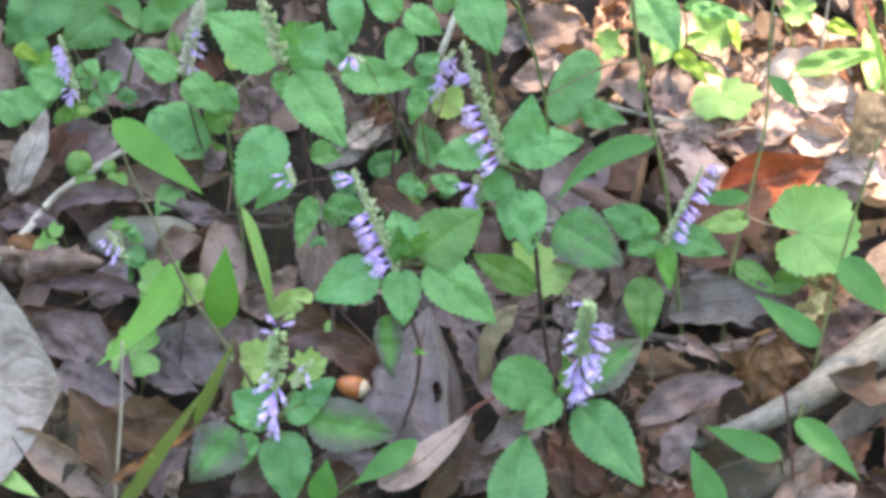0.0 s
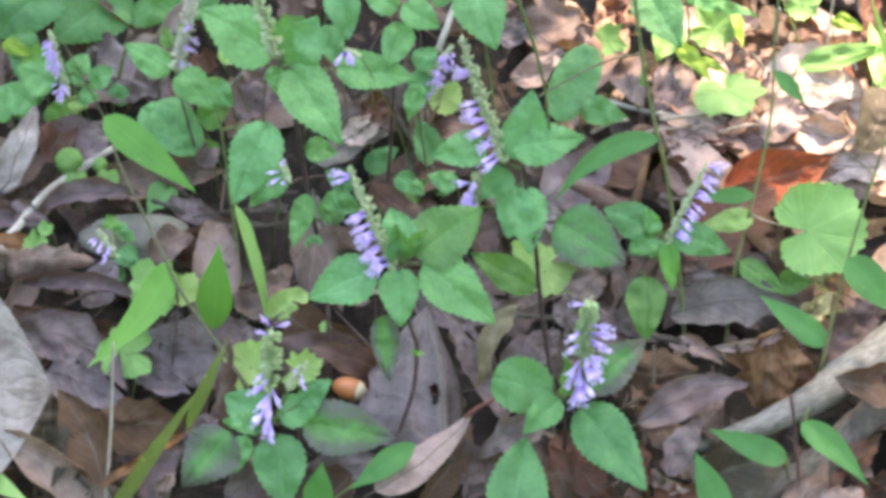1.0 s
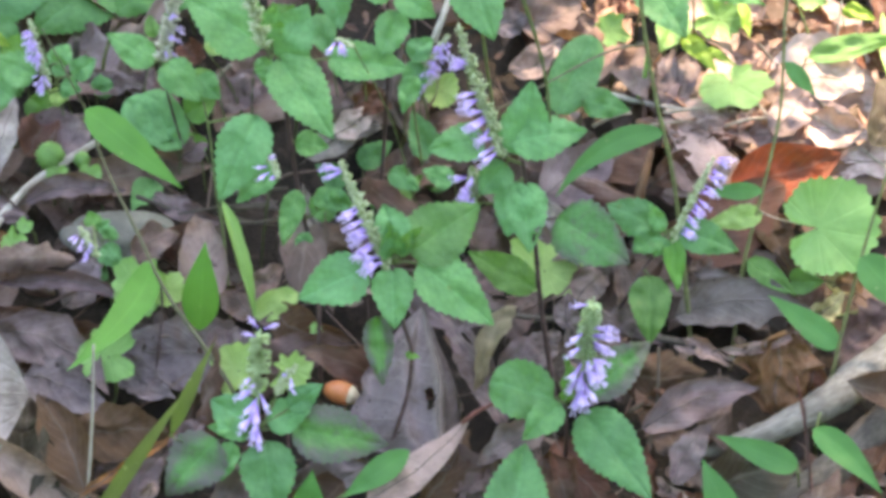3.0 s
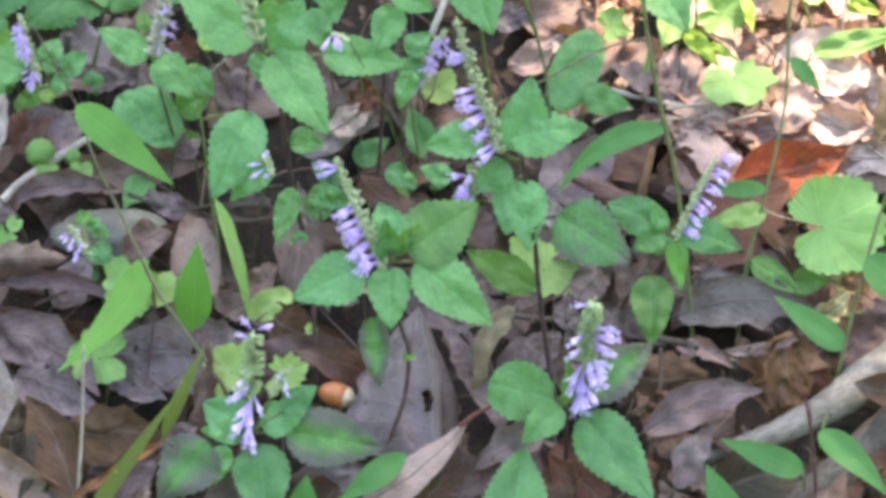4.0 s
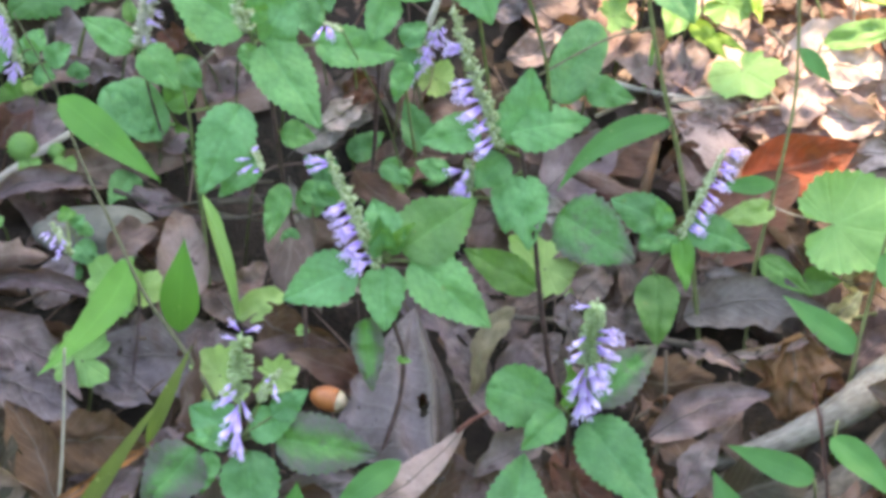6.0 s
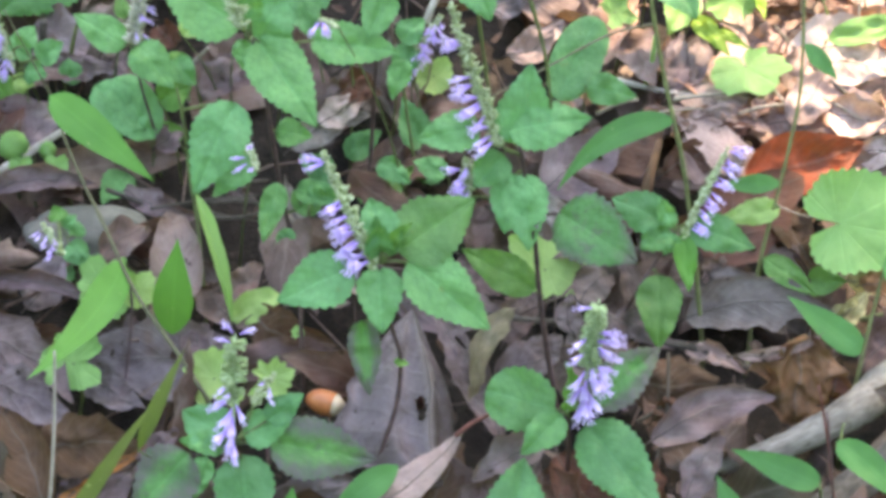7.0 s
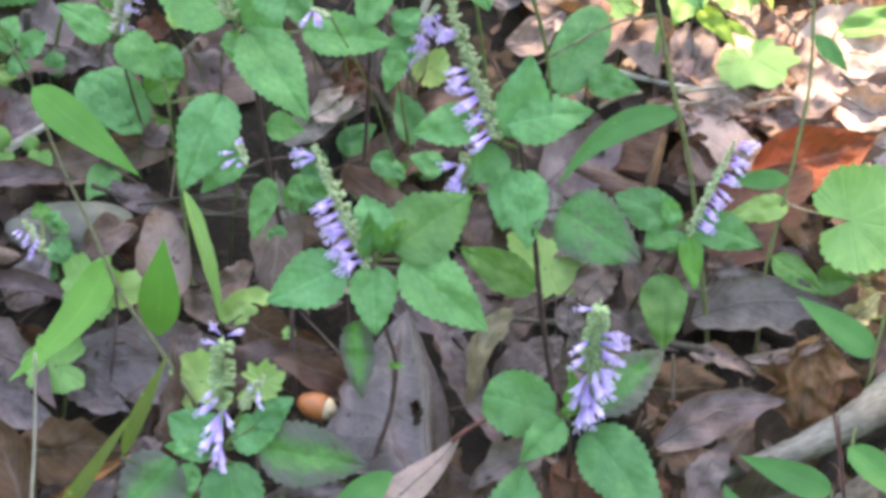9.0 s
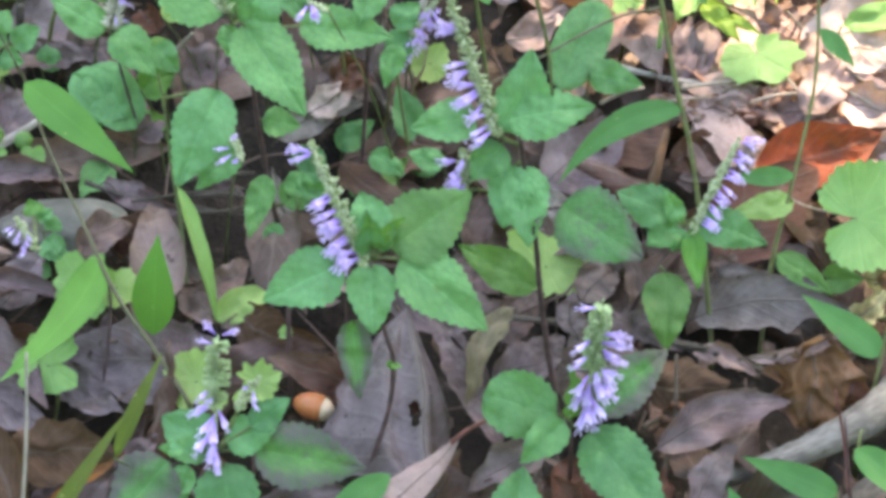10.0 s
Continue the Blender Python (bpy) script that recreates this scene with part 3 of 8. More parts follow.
def dead_leaf(base, tip, width, mat=DEAD, label="dry brown fallen leaf lying in the leaf litter", rib=False, **kw):
    k = dict(kind="dead", curl=0.7, fold=0.0, arch=0.06, wave=0.006, tatter=0.35, rows=22, cols=14, crinkle=0.0015, seed=random.random() * 20,
             twist=random.uniform(-45, 45), bend=random.uniform(-0.13, 0.13), end_curl=random.uniform(-0.7, 0.7))
    k.update(kw)
    v, f, u = sheet(base, tip, width, **k)
    at = (Vector(base) + Vector(tip)) / 2
    ob = thing("dead_leaf", at, label, "fallen leaf", "fallen leaves", data=mesh_of("dead_leaf", moved(v, at), f, mat, u))
    if rib:
        c, rows = k["cols"] + 1, k["rows"]
        line = [v[i * c + k["cols"] // 2] for i in range(rows + 1)]
        stalk = line[0] + (line[0] - line[1]) * 2.0 + Vector((0, 0, -0.001))
        rv, rf, ru = tube([stalk, *line], [0.0005] + [0.00036 - 0.00022 * i / rows for i in range(rows + 1)], 5)
        part("midrib", mesh_of("midrib", moved(rv, at), rf, RIB, ru), ob, at)
    return ob


def bar(name, points, r0, r1, mat, label, category, knots=0.0, sides=10, steps=8):
    line = smooth_line(points, steps)
    m = len(line)
    radii = [(r0 + (r1 - r0) * k / (m - 1)) * (1 + knots * noise.noise(Vector((k * 0.6, r0 * 900, 0)))) for k in range(m)]
    v, f, u = tube(line, radii, sides)
    if knots:
        v = [p + Vector((0, 0, 1)) * (r0 * 0.25 * noise.noise(p * 60)) for p in v]
    at = line[m // 2]
    return thing(name, at, label, category, data=mesh_of(name, moved(v, at), f, mat, u))


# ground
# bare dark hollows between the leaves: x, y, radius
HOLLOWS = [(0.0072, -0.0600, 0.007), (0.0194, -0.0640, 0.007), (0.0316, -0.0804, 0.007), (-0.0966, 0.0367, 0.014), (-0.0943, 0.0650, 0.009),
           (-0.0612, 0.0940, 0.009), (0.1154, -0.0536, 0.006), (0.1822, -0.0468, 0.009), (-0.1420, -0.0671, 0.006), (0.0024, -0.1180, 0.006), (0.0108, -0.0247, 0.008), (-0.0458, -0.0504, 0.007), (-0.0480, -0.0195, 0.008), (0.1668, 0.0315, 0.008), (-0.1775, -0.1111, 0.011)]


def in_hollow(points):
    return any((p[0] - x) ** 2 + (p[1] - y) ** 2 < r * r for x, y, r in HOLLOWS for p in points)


def ground():
    lines = [-60, -20, -6, -2.5, -1.2] + [-0.8 + 0.02 * k for k in range(81)] + [1.2, 2.5, 6, 20, 60]
    verts, faces = [], []
    for y in lines:
        for x in lines:
            near = abs(x) < 0.81 and abs(y) < 0.81
            z = 0.010 * noise.noise(Vector((x * 9, y * 9, 0))) + 0.004 * noise.noise(Vector((x * 40, y * 40, 3))) if near else 0.0
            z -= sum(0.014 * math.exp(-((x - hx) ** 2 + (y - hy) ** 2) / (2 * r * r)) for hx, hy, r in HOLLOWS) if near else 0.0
            verts.append((x, y, z - 0.016))
    m = len(lines)
    for i in range(m - 1):
        for j in range(m - 1):
            faces.append((i * m + j, i * m + j + 1, (i + 1) * m + j + 1, (i + 1) * m + j))
    thing("ground", (0, 0, 0), "dark forest soil under fallen leaves", "ground", kind="structure", data=mesh_of("ground", verts, faces, SOIL))


ground()


# woods all round, out of sight, that close off the low sky
def woods():
    rnd = random.Random(31)
    verts, faces, uvs = [], [], []
    m, rows = 120, 9
    for i in range(rows + 1):
        for k in range(m):
            a = 2 * math.pi * k / m
            d = Vector((math.cos(a), math.sin(a), 0))
            top = 8.5 + 2.0 * noise.noise(d * 4)
            z = -0.1 + top * i / rows
            r = 15 + 1.2 * noise.noise(d * 9 + Vector((0, 0, z * 0.6))) - 1.5 * math.sin(math.pi * i / rows)
            verts.append(d * r + Vector((0, 0, z)))
            uvs.append((0.5, 0.5))
    for i in range(rows):
        for k in range(m):
            q = (k + 1) % m
            faces.append((i * m + k, i * m + q, (i + 1) * m + q, (i + 1) * m + k))
    for k in range(7000):
        a = rnd.uniform(0, 2 * math.pi)
        d = Vector((math.cos(a), math.sin(a), 0))
        p = d * rnd.uniform(12.0, 15.0) + Vector((0, 0, rnd.uniform(0.0, 9.5)))
        v, f, u = sheet(p, p + Vector((rnd.gauss(0, 0.3), rnd.gauss(0, 0.3), rnd.gauss(0, 0.2))), 0.3, rows=3, cols=2, face=-d + Vector((0, 0, 0.5)))
        b = len(verts)
        verts += v
        uvs += u
        faces += [tuple(b + i for i in fc) for fc in f]
    thing("backdrop", (0, 0, 0), "dense green woods round the clearing", "woods", kind="structure", data=mesh_of("backdrop", verts, faces, CROWN, uvs))


woods()


# leaf litter: singles in the near patch, the rest joined
def litter():
    rnd = random.Random(11)
    verts, faces, uvs = [], [], []

    def one(x, y, z, lng, wide, tilt):
        a = rnd.uniform(0, 2 * math.pi)
        d = Vector((math.cos(a), math.sin(a), rnd.gauss(0, tilt))) * lng / 2
        face = Vector((rnd.gauss(0, 0.5), rnd.gauss(-0.1, 0.5), 1))
        c = Vector((x, y, z + abs(d.z) * 0.6))
        return dict(base=c - d, tip=c + d, width=wide, face=face, curl=rnd.choice((-1, 1)) * rnd.uniform(0.3, 1.9), arch=rnd.uniform(-0.15, 0.15),
                    wave=rnd.uniform(0.004, 0.009), twist=rnd.uniform(-60, 60), kind=rnd.choice(("dead", "dead", "dead", "oak", "ovate")), crinkle=rnd.uniform(0.0006, 0.002),
                    bend=rnd.uniform(-0.12, 0.12))

    for k in range(2600):
        x, y = rnd.uniform(-0.95, 0.95), rnd.uniform(-0.75, 1.05)
        if math.hypot(x, y - 0.15) > 0.9 + 0.12 * math.sin(5 * math.atan2(y, x)):
            continue
        if abs(x) < 0.36 and -0.28 < y < 0.42 and rnd.random() < 0.5:
            continue
        o = one(x, y, rnd.uniform(-0.012, 0.009), rnd.uniform(0.03, 0.08), rnd.uniform(0.016, 0.042), 0.3)
        v, f, u = sheet(**o, fold=0, tatter=0.25, rows=10, cols=7, seed=k)
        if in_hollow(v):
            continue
        b = len(verts)
        verts += v
        uvs += u
        faces += [tuple(b + i for i in fc) for fc in f]
    for k in range(7000):
        r, a = 0.6 + abs(rnd.gauss(0, 1.3)), rnd.uniform(0, 2 * math.pi)
        x, y = r * math.cos(a), 0.15 + r * math.sin(a)
        if abs(x) < 0.8 and -0.6 < y < 0.9:
            continue
        o = one(x, y, rnd.uniform(-0.014, 0.004), rnd.uniform(0.04, 0.10), rnd.uniform(0.022, 0.052), 0.2)
        v, f, u = sheet(**o, fold=0, tatter=0.4, rows=5, cols=4, seed=k)
        b = len(verts)
        verts += v
        uvs += u
        faces += [tuple(b + i for i in fc) for fc in f]
    wide = random.Random(77)
    for k in range(11000):
        rr, a = 1.0 + abs(wide.gauss(0, 2.6)), wide.uniform(0, 2 * math.pi)
        d = Vector((wide.gauss(0, 1), wide.gauss(0, 1), wide.gauss(0, 0.2))).normalized() * wide.uniform(0.04, 0.08)
        c = Vector((rr * math.cos(a), 0.15 + rr * math.sin(a), wide.uniform(-0.01, 0.01) + abs(d.z) * 0.6))
        v, f, u = sheet(c - d, c + d, wide.uniform(0.04, 0.09), kind="dead", curl=wide.uniform(0.3, 1.4), fold=0, tatter=0.4, rows=4, cols=3, seed=k)
        b = len(verts)
        verts += v
        uvs += u
        faces += [tuple(b + i for i in fc) for fc in f]
    for k in range(240):
        o = one(rnd.uniform(-0.36, 0.36), rnd.uniform(-0.26, 0.42), rnd.uniform(0.001, 0.010), rnd.uniform(0.03, 0.065), rnd.uniform(0.014, 0.034), 0.5)
        o["crinkle"], o["wave"] = 0.5 * o["crinkle"], 0.7 * o["wave"]
        # Random leaves in the sun patch turn paler, which softens its shadows.
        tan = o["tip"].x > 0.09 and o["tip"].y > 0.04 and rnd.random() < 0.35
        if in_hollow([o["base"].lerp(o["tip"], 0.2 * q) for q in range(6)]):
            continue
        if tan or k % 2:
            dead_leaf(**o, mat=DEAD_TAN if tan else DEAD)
            continue
        v, f, u = sheet(**o, fold=0, tatter=0.25, rows=12, cols=8, seed=k)
        if in_hollow(v):
            continue
        b = len(verts)
        verts += v
        uvs += u
        faces += [tuple(b + i for i in fc) for fc in f]
    thing("leaf_litter", (0, 0, 0), "deep layer of curled brown fallen leaves on the forest floor", "leaf litter", kind="stuff",
          data=mesh_of("leaf_litter", verts, faces, DEAD_STUFF, uvs))


litter()


def fragments():
    """Crumbs of leaf, bud scales and short bits of twig between the leaves."""
    rnd = random.Random(23)
    verts, faces, uvs = [], [], []
    for k in range(1500):
        x, y, z = rnd.uniform(-0.42, 0.42), rnd.uniform(-0.3, 0.5), rnd.uniform(0.003, 0.013)
        a = rnd.uniform(0, 6.28)
        d = Vector((math.cos(a), math.sin(a), rnd.gauss(0, 0.25)))
        c = Vector((x, y, z))
        if k % 3 == 0:
            lng = rnd.uniform(0.012, 0.06)
            bow = Vector((rnd.gauss(0, 0.1), rnd.gauss(0, 0.1), rnd.gauss(0, 0.05))) * lng
            r = rnd.uniform(0.0003, 0.0009)
            v, f, u = tube([c - d * lng / 2, c + bow, c + d * lng / 2], [r, r, r * 0.6], 5)
        else:
            lng = rnd.uniform(0.004, 0.016)
            v, f, u = sheet(c - d * lng / 2, c + d * lng / 2, lng * rnd.uniform(0.4, 0.9), kind="dead", curl=rnd.uniform(0.3, 1.5), fold=0, tatter=0.6, rows=4, cols=3, seed=k,
                            face=(rnd.gauss(0, 0.4), rnd.gauss(0, 0.4), 1))
        if x > 0.03 and y > 0.1 and k % 4 or in_hollow([c]):
            continue
        b = len(verts)
        verts += v
        uvs += u
        faces += [tuple(b + i for i in fc) for fc in f]
    thing("litter_crumbs", (0, 0, 0), "crumbled leaf bits and twig ends scattered in the litter", "leaf litter", kind="stuff",
          data=mesh_of("litter_crumbs", verts, faces, DEAD_STUFF, uvs))


fragments()


def sun_patch_fill():
    """Broad flat leaves, coloured pale to lift shadows under the opening in the crown."""
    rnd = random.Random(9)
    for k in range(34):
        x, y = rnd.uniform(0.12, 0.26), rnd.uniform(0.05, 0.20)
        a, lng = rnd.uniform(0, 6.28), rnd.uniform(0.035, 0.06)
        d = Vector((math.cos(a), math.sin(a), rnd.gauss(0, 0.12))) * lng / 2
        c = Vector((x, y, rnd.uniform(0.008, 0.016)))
        dead_leaf(c - d, c + d, rnd.uniform(0.02, 0.034), rnd.choice((DEAD_TAN, DEAD_TAN, DEAD_PEACH, DEAD_ROSE)), "fallen leaf coloured pale to lift the sun patch shadows",
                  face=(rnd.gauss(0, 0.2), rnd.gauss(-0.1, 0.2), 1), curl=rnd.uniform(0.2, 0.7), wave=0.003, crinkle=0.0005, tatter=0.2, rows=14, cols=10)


sun_patch_fill()


def stone(at, a, b, c):
    bm = bmesh.new()
    bmesh.ops.create_icosphere(bm, subdivisions=4, radius=1.0)
    for v in bm.verts:
        k = 1 + 0.18 * noise.noise(v.co * 1.4) + 0.05 * noise.noise(v.co * 5)
        v.co = Vector((v.co.x * a, v.co.y * b * 1.3, v.co.z * c)) * k
    me = bpy.data.meshes.new("stone")
    bm.to_mesh(me)
    bm.free()
    me.materials.append(STONE)
    me.polygons.foreach_set("use_smooth", [True] * len(me.polygons))
    thing("stone", at, "smooth grey-green pebble half buried in the leaves", "stone", data=me)


def nut(at, end0, end1, r):
    """A shiny nut with its pale scar at one end."""
    at, a, b = Vector(at), Vector(end0), Vector(end1)
    d = (b - a).normalized()
    length = (b - a).length
    t = thing("nut", at, "shiny orange-brown nut with a pale end among dead leaves", "nut")
    prof = [(0.0, 0.05), (0.04, 0.35), (0.14, 0.68), (0.3, 0.92), (0.45, 1.0), (0.60, 0.97), (0.74, 0.86)]
    v, f, u = tube([a + d * (length * s) for s, _ in prof], [r * k for _, k in prof], 16)
    part("shell", mesh_of("shell", moved(v, at), f, NUT, u), t, at)
    prof = [(0.74, 0.865), (0.84, 0.70), (0.92, 0.50), (0.98, 0.25), (1.0, 0.05)]
    v, f, u = tube([a + d * (length * s) for s, _ in prof], [r * k for _, k in prof], 16)
    part("scar", mesh_of("scar", moved(v, at), f, NUT_CAP, u), t, at, "pale rough scar")

# open places between the leaves overhead, where sun reaches the floor
CLEAR = [(0.137, 0.186, 0.082, 0.065), (0.213, 0.148, 0.071, 0.065), (0.221, 0.069, 0.035, 0.046)]


# the tree overhead whose crown shades the floor
def open_sky(p):
    """Under 1 where the sun shines down past the place p onto an open part of the floor."""
    g = p - TO_SUN * (p.z / TO_SUN.z)
    return min(((g.x - x) / (a + 0.03)) ** 2 + ((g.y - y) / (b + 0.03)) ** 2 for x, y, a, b in CLEAR)


def tree():
    rnd = random.Random(5)
    foot = Vector((3.1, 0.7, 0))
    t = thing("tree", foot, "broadleaf tree overhanging the clearing with a leafy crown", "tree")
    trunk = [foot, foot + Vector((-0.05, -0.05, 1.2)), foot + Vector((-0.25, 0.1, 2.4)), foot + Vector((-0.6, 0.3, 3.6)), foot + Vector((-0.9, 0.5, 4.6))]
    v, f, u = tube(smooth_line(trunk, 6), [0.17 - 0.005 * k for k in range(25)], 12)
    part("trunk", mesh_of("trunk", moved(v, foot), f, BARK, u), t, foot)
    centre = Vector((1.45, 1.85, 3.4))
    tips = []
    for k in range(14):
        s = rnd.choice(trunk[2:])
        e = centre + Vector((rnd.uniform(-1.6, 1.4), rnd.uniform(-1.6, 1.4), rnd.uniform(-0.5, 0.7)))
        line = smooth_line([s, s.lerp(e, 0.5) + Vector((0, 0, 0.2)), e], 5)
        if any(open_sky(q) < 1.3 for q in line):
            continue
        v, f, u = tube(line, [0.05 - 0.004 * i for i in range(len(line))], 7)
        part("limb", mesh_of("limb", moved(v, s), f, BARK, u), t, s)
        tips.append(e)
    verts, faces, uvs = [], [], []
    for k in range(9000):
        p = centre + Vector((rnd.gauss(0, 0.95), rnd.gauss(0, 0.95), rnd.gauss(0, 0.35)))
        d = Vector((rnd.gauss(0, 1), rnd.gauss(0, 1), rnd.gauss(-0.2, 0.5))).normalized() * 0.08
        if open_sky(p + d / 2) < 1 + 0.3 * rnd.random():
            continue
        lv, lf, lu = sheet(p, p + d, 0.065, kind="ovate", rows=3, cols=2, face=(rnd.gauss(0, 0.4), rnd.gauss(0, 0.4), 1))
        b = len(verts)
        verts += lv
        uvs += lu
        faces += [tuple(b + i for i in fc) for fc in lf]
    part("crown", mesh_of("crown", moved(verts, foot), faces, CROWN, uvs), t, foot)


tree()


# plants, fallen leaves and sticks

p = plant('mint_plant', (0.0528, -0.1054, 0.0000), 'low flowering mint plant with a dense lilac flower spike', 'plant', 'flowering mint plants')
stem(p, [(0.0528, -0.1054, -0.0180), (0.0528, -0.1054, 0.0000), (0.0516, -0.1214, 0.0384), (0.0504, -0.1186, 0.0564)], 0.00109, 0.00082, STEM_DARK)
stem(p, [(0.0504, -0.1186, 0.0564), (0.0527, -0.1191, 0.0531), (0.0557, -0.1190, 0.0541)], 0.00082, 0.00054, STEM_GREEN)
# Leaves of this front plant are coloured darker for the light falling off.
mint_leaf(p, (0.0455, -0.1183, 0.0590), (0.0182, -0.1129, 0.0640), 0.0251, MINT_DARK, kind='round', fold=0.1, petiole=(0.0504, -0.1186, 0.0564))
mint_leaf(p, (0.0481, -0.1255, 0.0640), (0.0314, -0.1411, 0.0580), 0.0143, MINT_DARK, petiole=(0.0504, -0.1186, 0.0564))
mint_leaf(p, (0.0584, -0.1194, 0.0508), (0.0861, -0.1639, 0.0450), 0.0252, MINT_DARK, fold=0.12, petiole=(0.0557, -0.1190, 0.0541))
mint_leaf(p, (0.0598, -0.1180, 0.0613), (0.0881, -0.0934, 0.0682), 0.0199, MINT_PURPLE, petiole=(0.0557, -0.1190, 0.0541))
mint_leaf(p, (0.0511, -0.1184, 0.0580), (0.0498, -0.1166, 0.0850), 0.0102, MINT_OLIVE, roll=40)
stem(p, [(0.0324, -0.1602, -0.0180), (0.0299, -0.1639, 0.0057), (0.0267, -0.1685, 0.0260)], 0.00055, 0.0004, STEM_GREEN, 'leaf_stalk')
mint_leaf(p, (0.0267, -0.1685, 0.0260), (0.0336, -0.1268, 0.0400), 0.0271, MINT_DARK, fold=0.25)
spike(p, (0.0553, -0.1192, 0.0528), (0.0609, -0.1123, 0.1153), (0.1, -0.8, 0.1), [], seed=3, r=0.0034, lower_gap=0.48, cups=True, calyx=CALYX_OPEN, size=0.98, heads=[(0.93, -95), (0.72, -115), (0.74, 92), (0.7, 100), (0.68, 88), (0.68, 125), (0.66, 105), (0.64, 150), (0.61, -135), (0.58, 120), (0.56, 145), (0.54, 165), (0.51, 110), (0.5, 135), (0.46, 155), (0.46, -160), (0.42, 125), (0.39, 150), (0.36, 175), (0.34, 140), (0.3, 150), (0.32, -170), (0.26, 165), (0.24, 150), (0.23, -175)])

p = plant('mint_plant', (-0.0834, -0.1292, 0.0000), 'low flowering mint plant with purple-edged lower leaves', 'plant', 'flowering mint plants')
stem(p, [(-0.0834, -0.1292, -0.0180), (-0.0834, -0.1292, 0.0000), (-0.0822, -0.1356, 0.0355), (-0.0808, -0.1288, 0.0500)], 0.00109, 0.00082, STEM_DARK)
stem(p, [(-0.0809, -0.1300, 0.0475), (-0.0931, -0.1303, 0.0468), (-0.0995, -0.1315, 0.0443)], 0.00068, 0.00054, STEM_DARK)
# Front leaf, darker in colour to stand for dimmer light here.
mint_leaf(p, (-0.0779, -0.1307, 0.0460), (-0.0741, -0.1558, 0.0223), 0.0240, MINT_DARK, fold=0.12, petiole=(-0.0812, -0.1307, 0.0461))
mint_leaf(p, (-0.0772, -0.1268, 0.0543), (-0.0575, -0.1230, 0.0579), 0.0159, MINT, petiole=(-0.0808, -0.1288, 0.0500))
mint_leaf(p, (-0.0675, -0.1246, 0.0593), (-0.0529, -0.1167, 0.0667), 0.0115, MINT_DARK, petiole=(-0.0808, -0.1288, 0.0500))
mint_leaf(p, (-0.0664, -0.1284, 0.0510), (-0.0248, -0.1335, 0.0462), 0.0251, MINT_PURPLE, petiole=(-0.0808, -0.1288, 0.0500))
mint_leaf(p, (-0.0828, -0.1277, 0.0525), (-0.1015, -0.1163, 0.0558), 0.0199, MINT, petiole=(-0.0808, -0.1288, 0.0500))
mint_leaf(p, (-0.0829, -0.1288, 0.0500), (-0.1026, -0.1275, 0.0512), 0.0102, MINT, petiole=(-0.0808, -0.1288, 0.0500))
mint_leaf(p, (-0.0986, -0.1303, 0.0468), (-0.1203, -0.1481, 0.0300), 0.0256, MINT_PURPLE, petiole=(-0.0977, -0.1312, 0.0450))
mint_leaf(p, (-0.0918, -0.1309, 0.0455), (-0.0966, -0.1434, 0.0337), 0.0097, MINT)
spike(p, (-0.0813, -0.1288, 0.0500), (-0.0786, -0.1096, 0.0936), (-0.5, -0.7, 0.1), [], seed=7, r=0.0034, lower_gap=0.42, cups=True, calyx=CALYX_OPEN, size=0.8, heads=[(0.97, -65), (0.97, 60), (0.92, -95), (0.62, -120), (0.6, -150), (0.46, -150), (0.43, -130), (0.4, 180), (0.38, -165), (0.34, -145), (0.32, -172), (0.28, 175), (0.25, -155), (0.22, -170), (0.18, 178), (0.16, -150), (0.12, -165), (0.1, 172), (0.06, 180)])
stem(p, [(-0.0808, -0.1288, 0.0500), (-0.0766, -0.1253, 0.0559), (-0.0724, -0.1217, 0.0655)], 0.0007, 0.0006, STEM_GREEN, 'flower_stalk')
spike(p, (-0.0724, -0.1217, 0.0655), (-0.0645, -0.1162, 0.0781), (0.3, -0.7, 0.1), [(0.2, 1.0, 3)], seed=8, r=0.0022, size=0.45, calyx=CALYX)

p = plant('mint_plant', (-0.0298, -0.1231, 0.0000), 'tall flowering mint plant with leaning lilac spike over toothed leaves', 'plant', 'flowering mint plants')
stem(p, [(-0.0298, -0.1231, -0.0180), (-0.0298, -0.1231, 0.0000), (-0.0282, -0.1187, 0.0097), (-0.0233, -0.1112, 0.0267), (-0.0172, -0.1033, 0.0450), (-0.0153, -0.0958, 0.0634), (-0.0181, -0.0914, 0.0744), (-0.0218, -0.0855, 0.0895), (-0.0232, -0.0807, 0.1026)], 0.00122, 0.00082, STEM_DARK)
mint_leaf(p, (-0.0338, -0.0813, 0.1011), (-0.0635, -0.0911, 0.0917), 0.0225, MINT, petiole=(-0.0232, -0.0807, 0.1026))
mint_leaf(p, (-0.0234, -0.0811, 0.1016), (-0.0224, -0.1005, 0.0832), 0.0184, MINT)
mint_leaf(p, (-0.0121, -0.0803, 0.1037), (0.0201, -0.0999, 0.0851), 0.0235, MINT, petiole=(-0.0232, -0.0807, 0.1026))
mint_leaf(p, (-0.0161, -0.0790, 0.1073), (0.0142, -0.0592, 0.1168), 0.0276, LEAF_DULL, petiole=(-0.0232, -0.0807, 0.1026))
mint_leaf(p, (-0.0231, -0.0793, 0.1066), (-0.0245, -0.0790, 0.1284), 0.0112, MINT_DARK, fold=0.6, petiole=(-0.0232, -0.0807, 0.1026))
mint_leaf(p, (-0.0208, -0.0774, 0.1118), (-0.0277, -0.0612, 0.1195), 0.0159, MINT, petiole=(-0.0232, -0.0807, 0.1026))
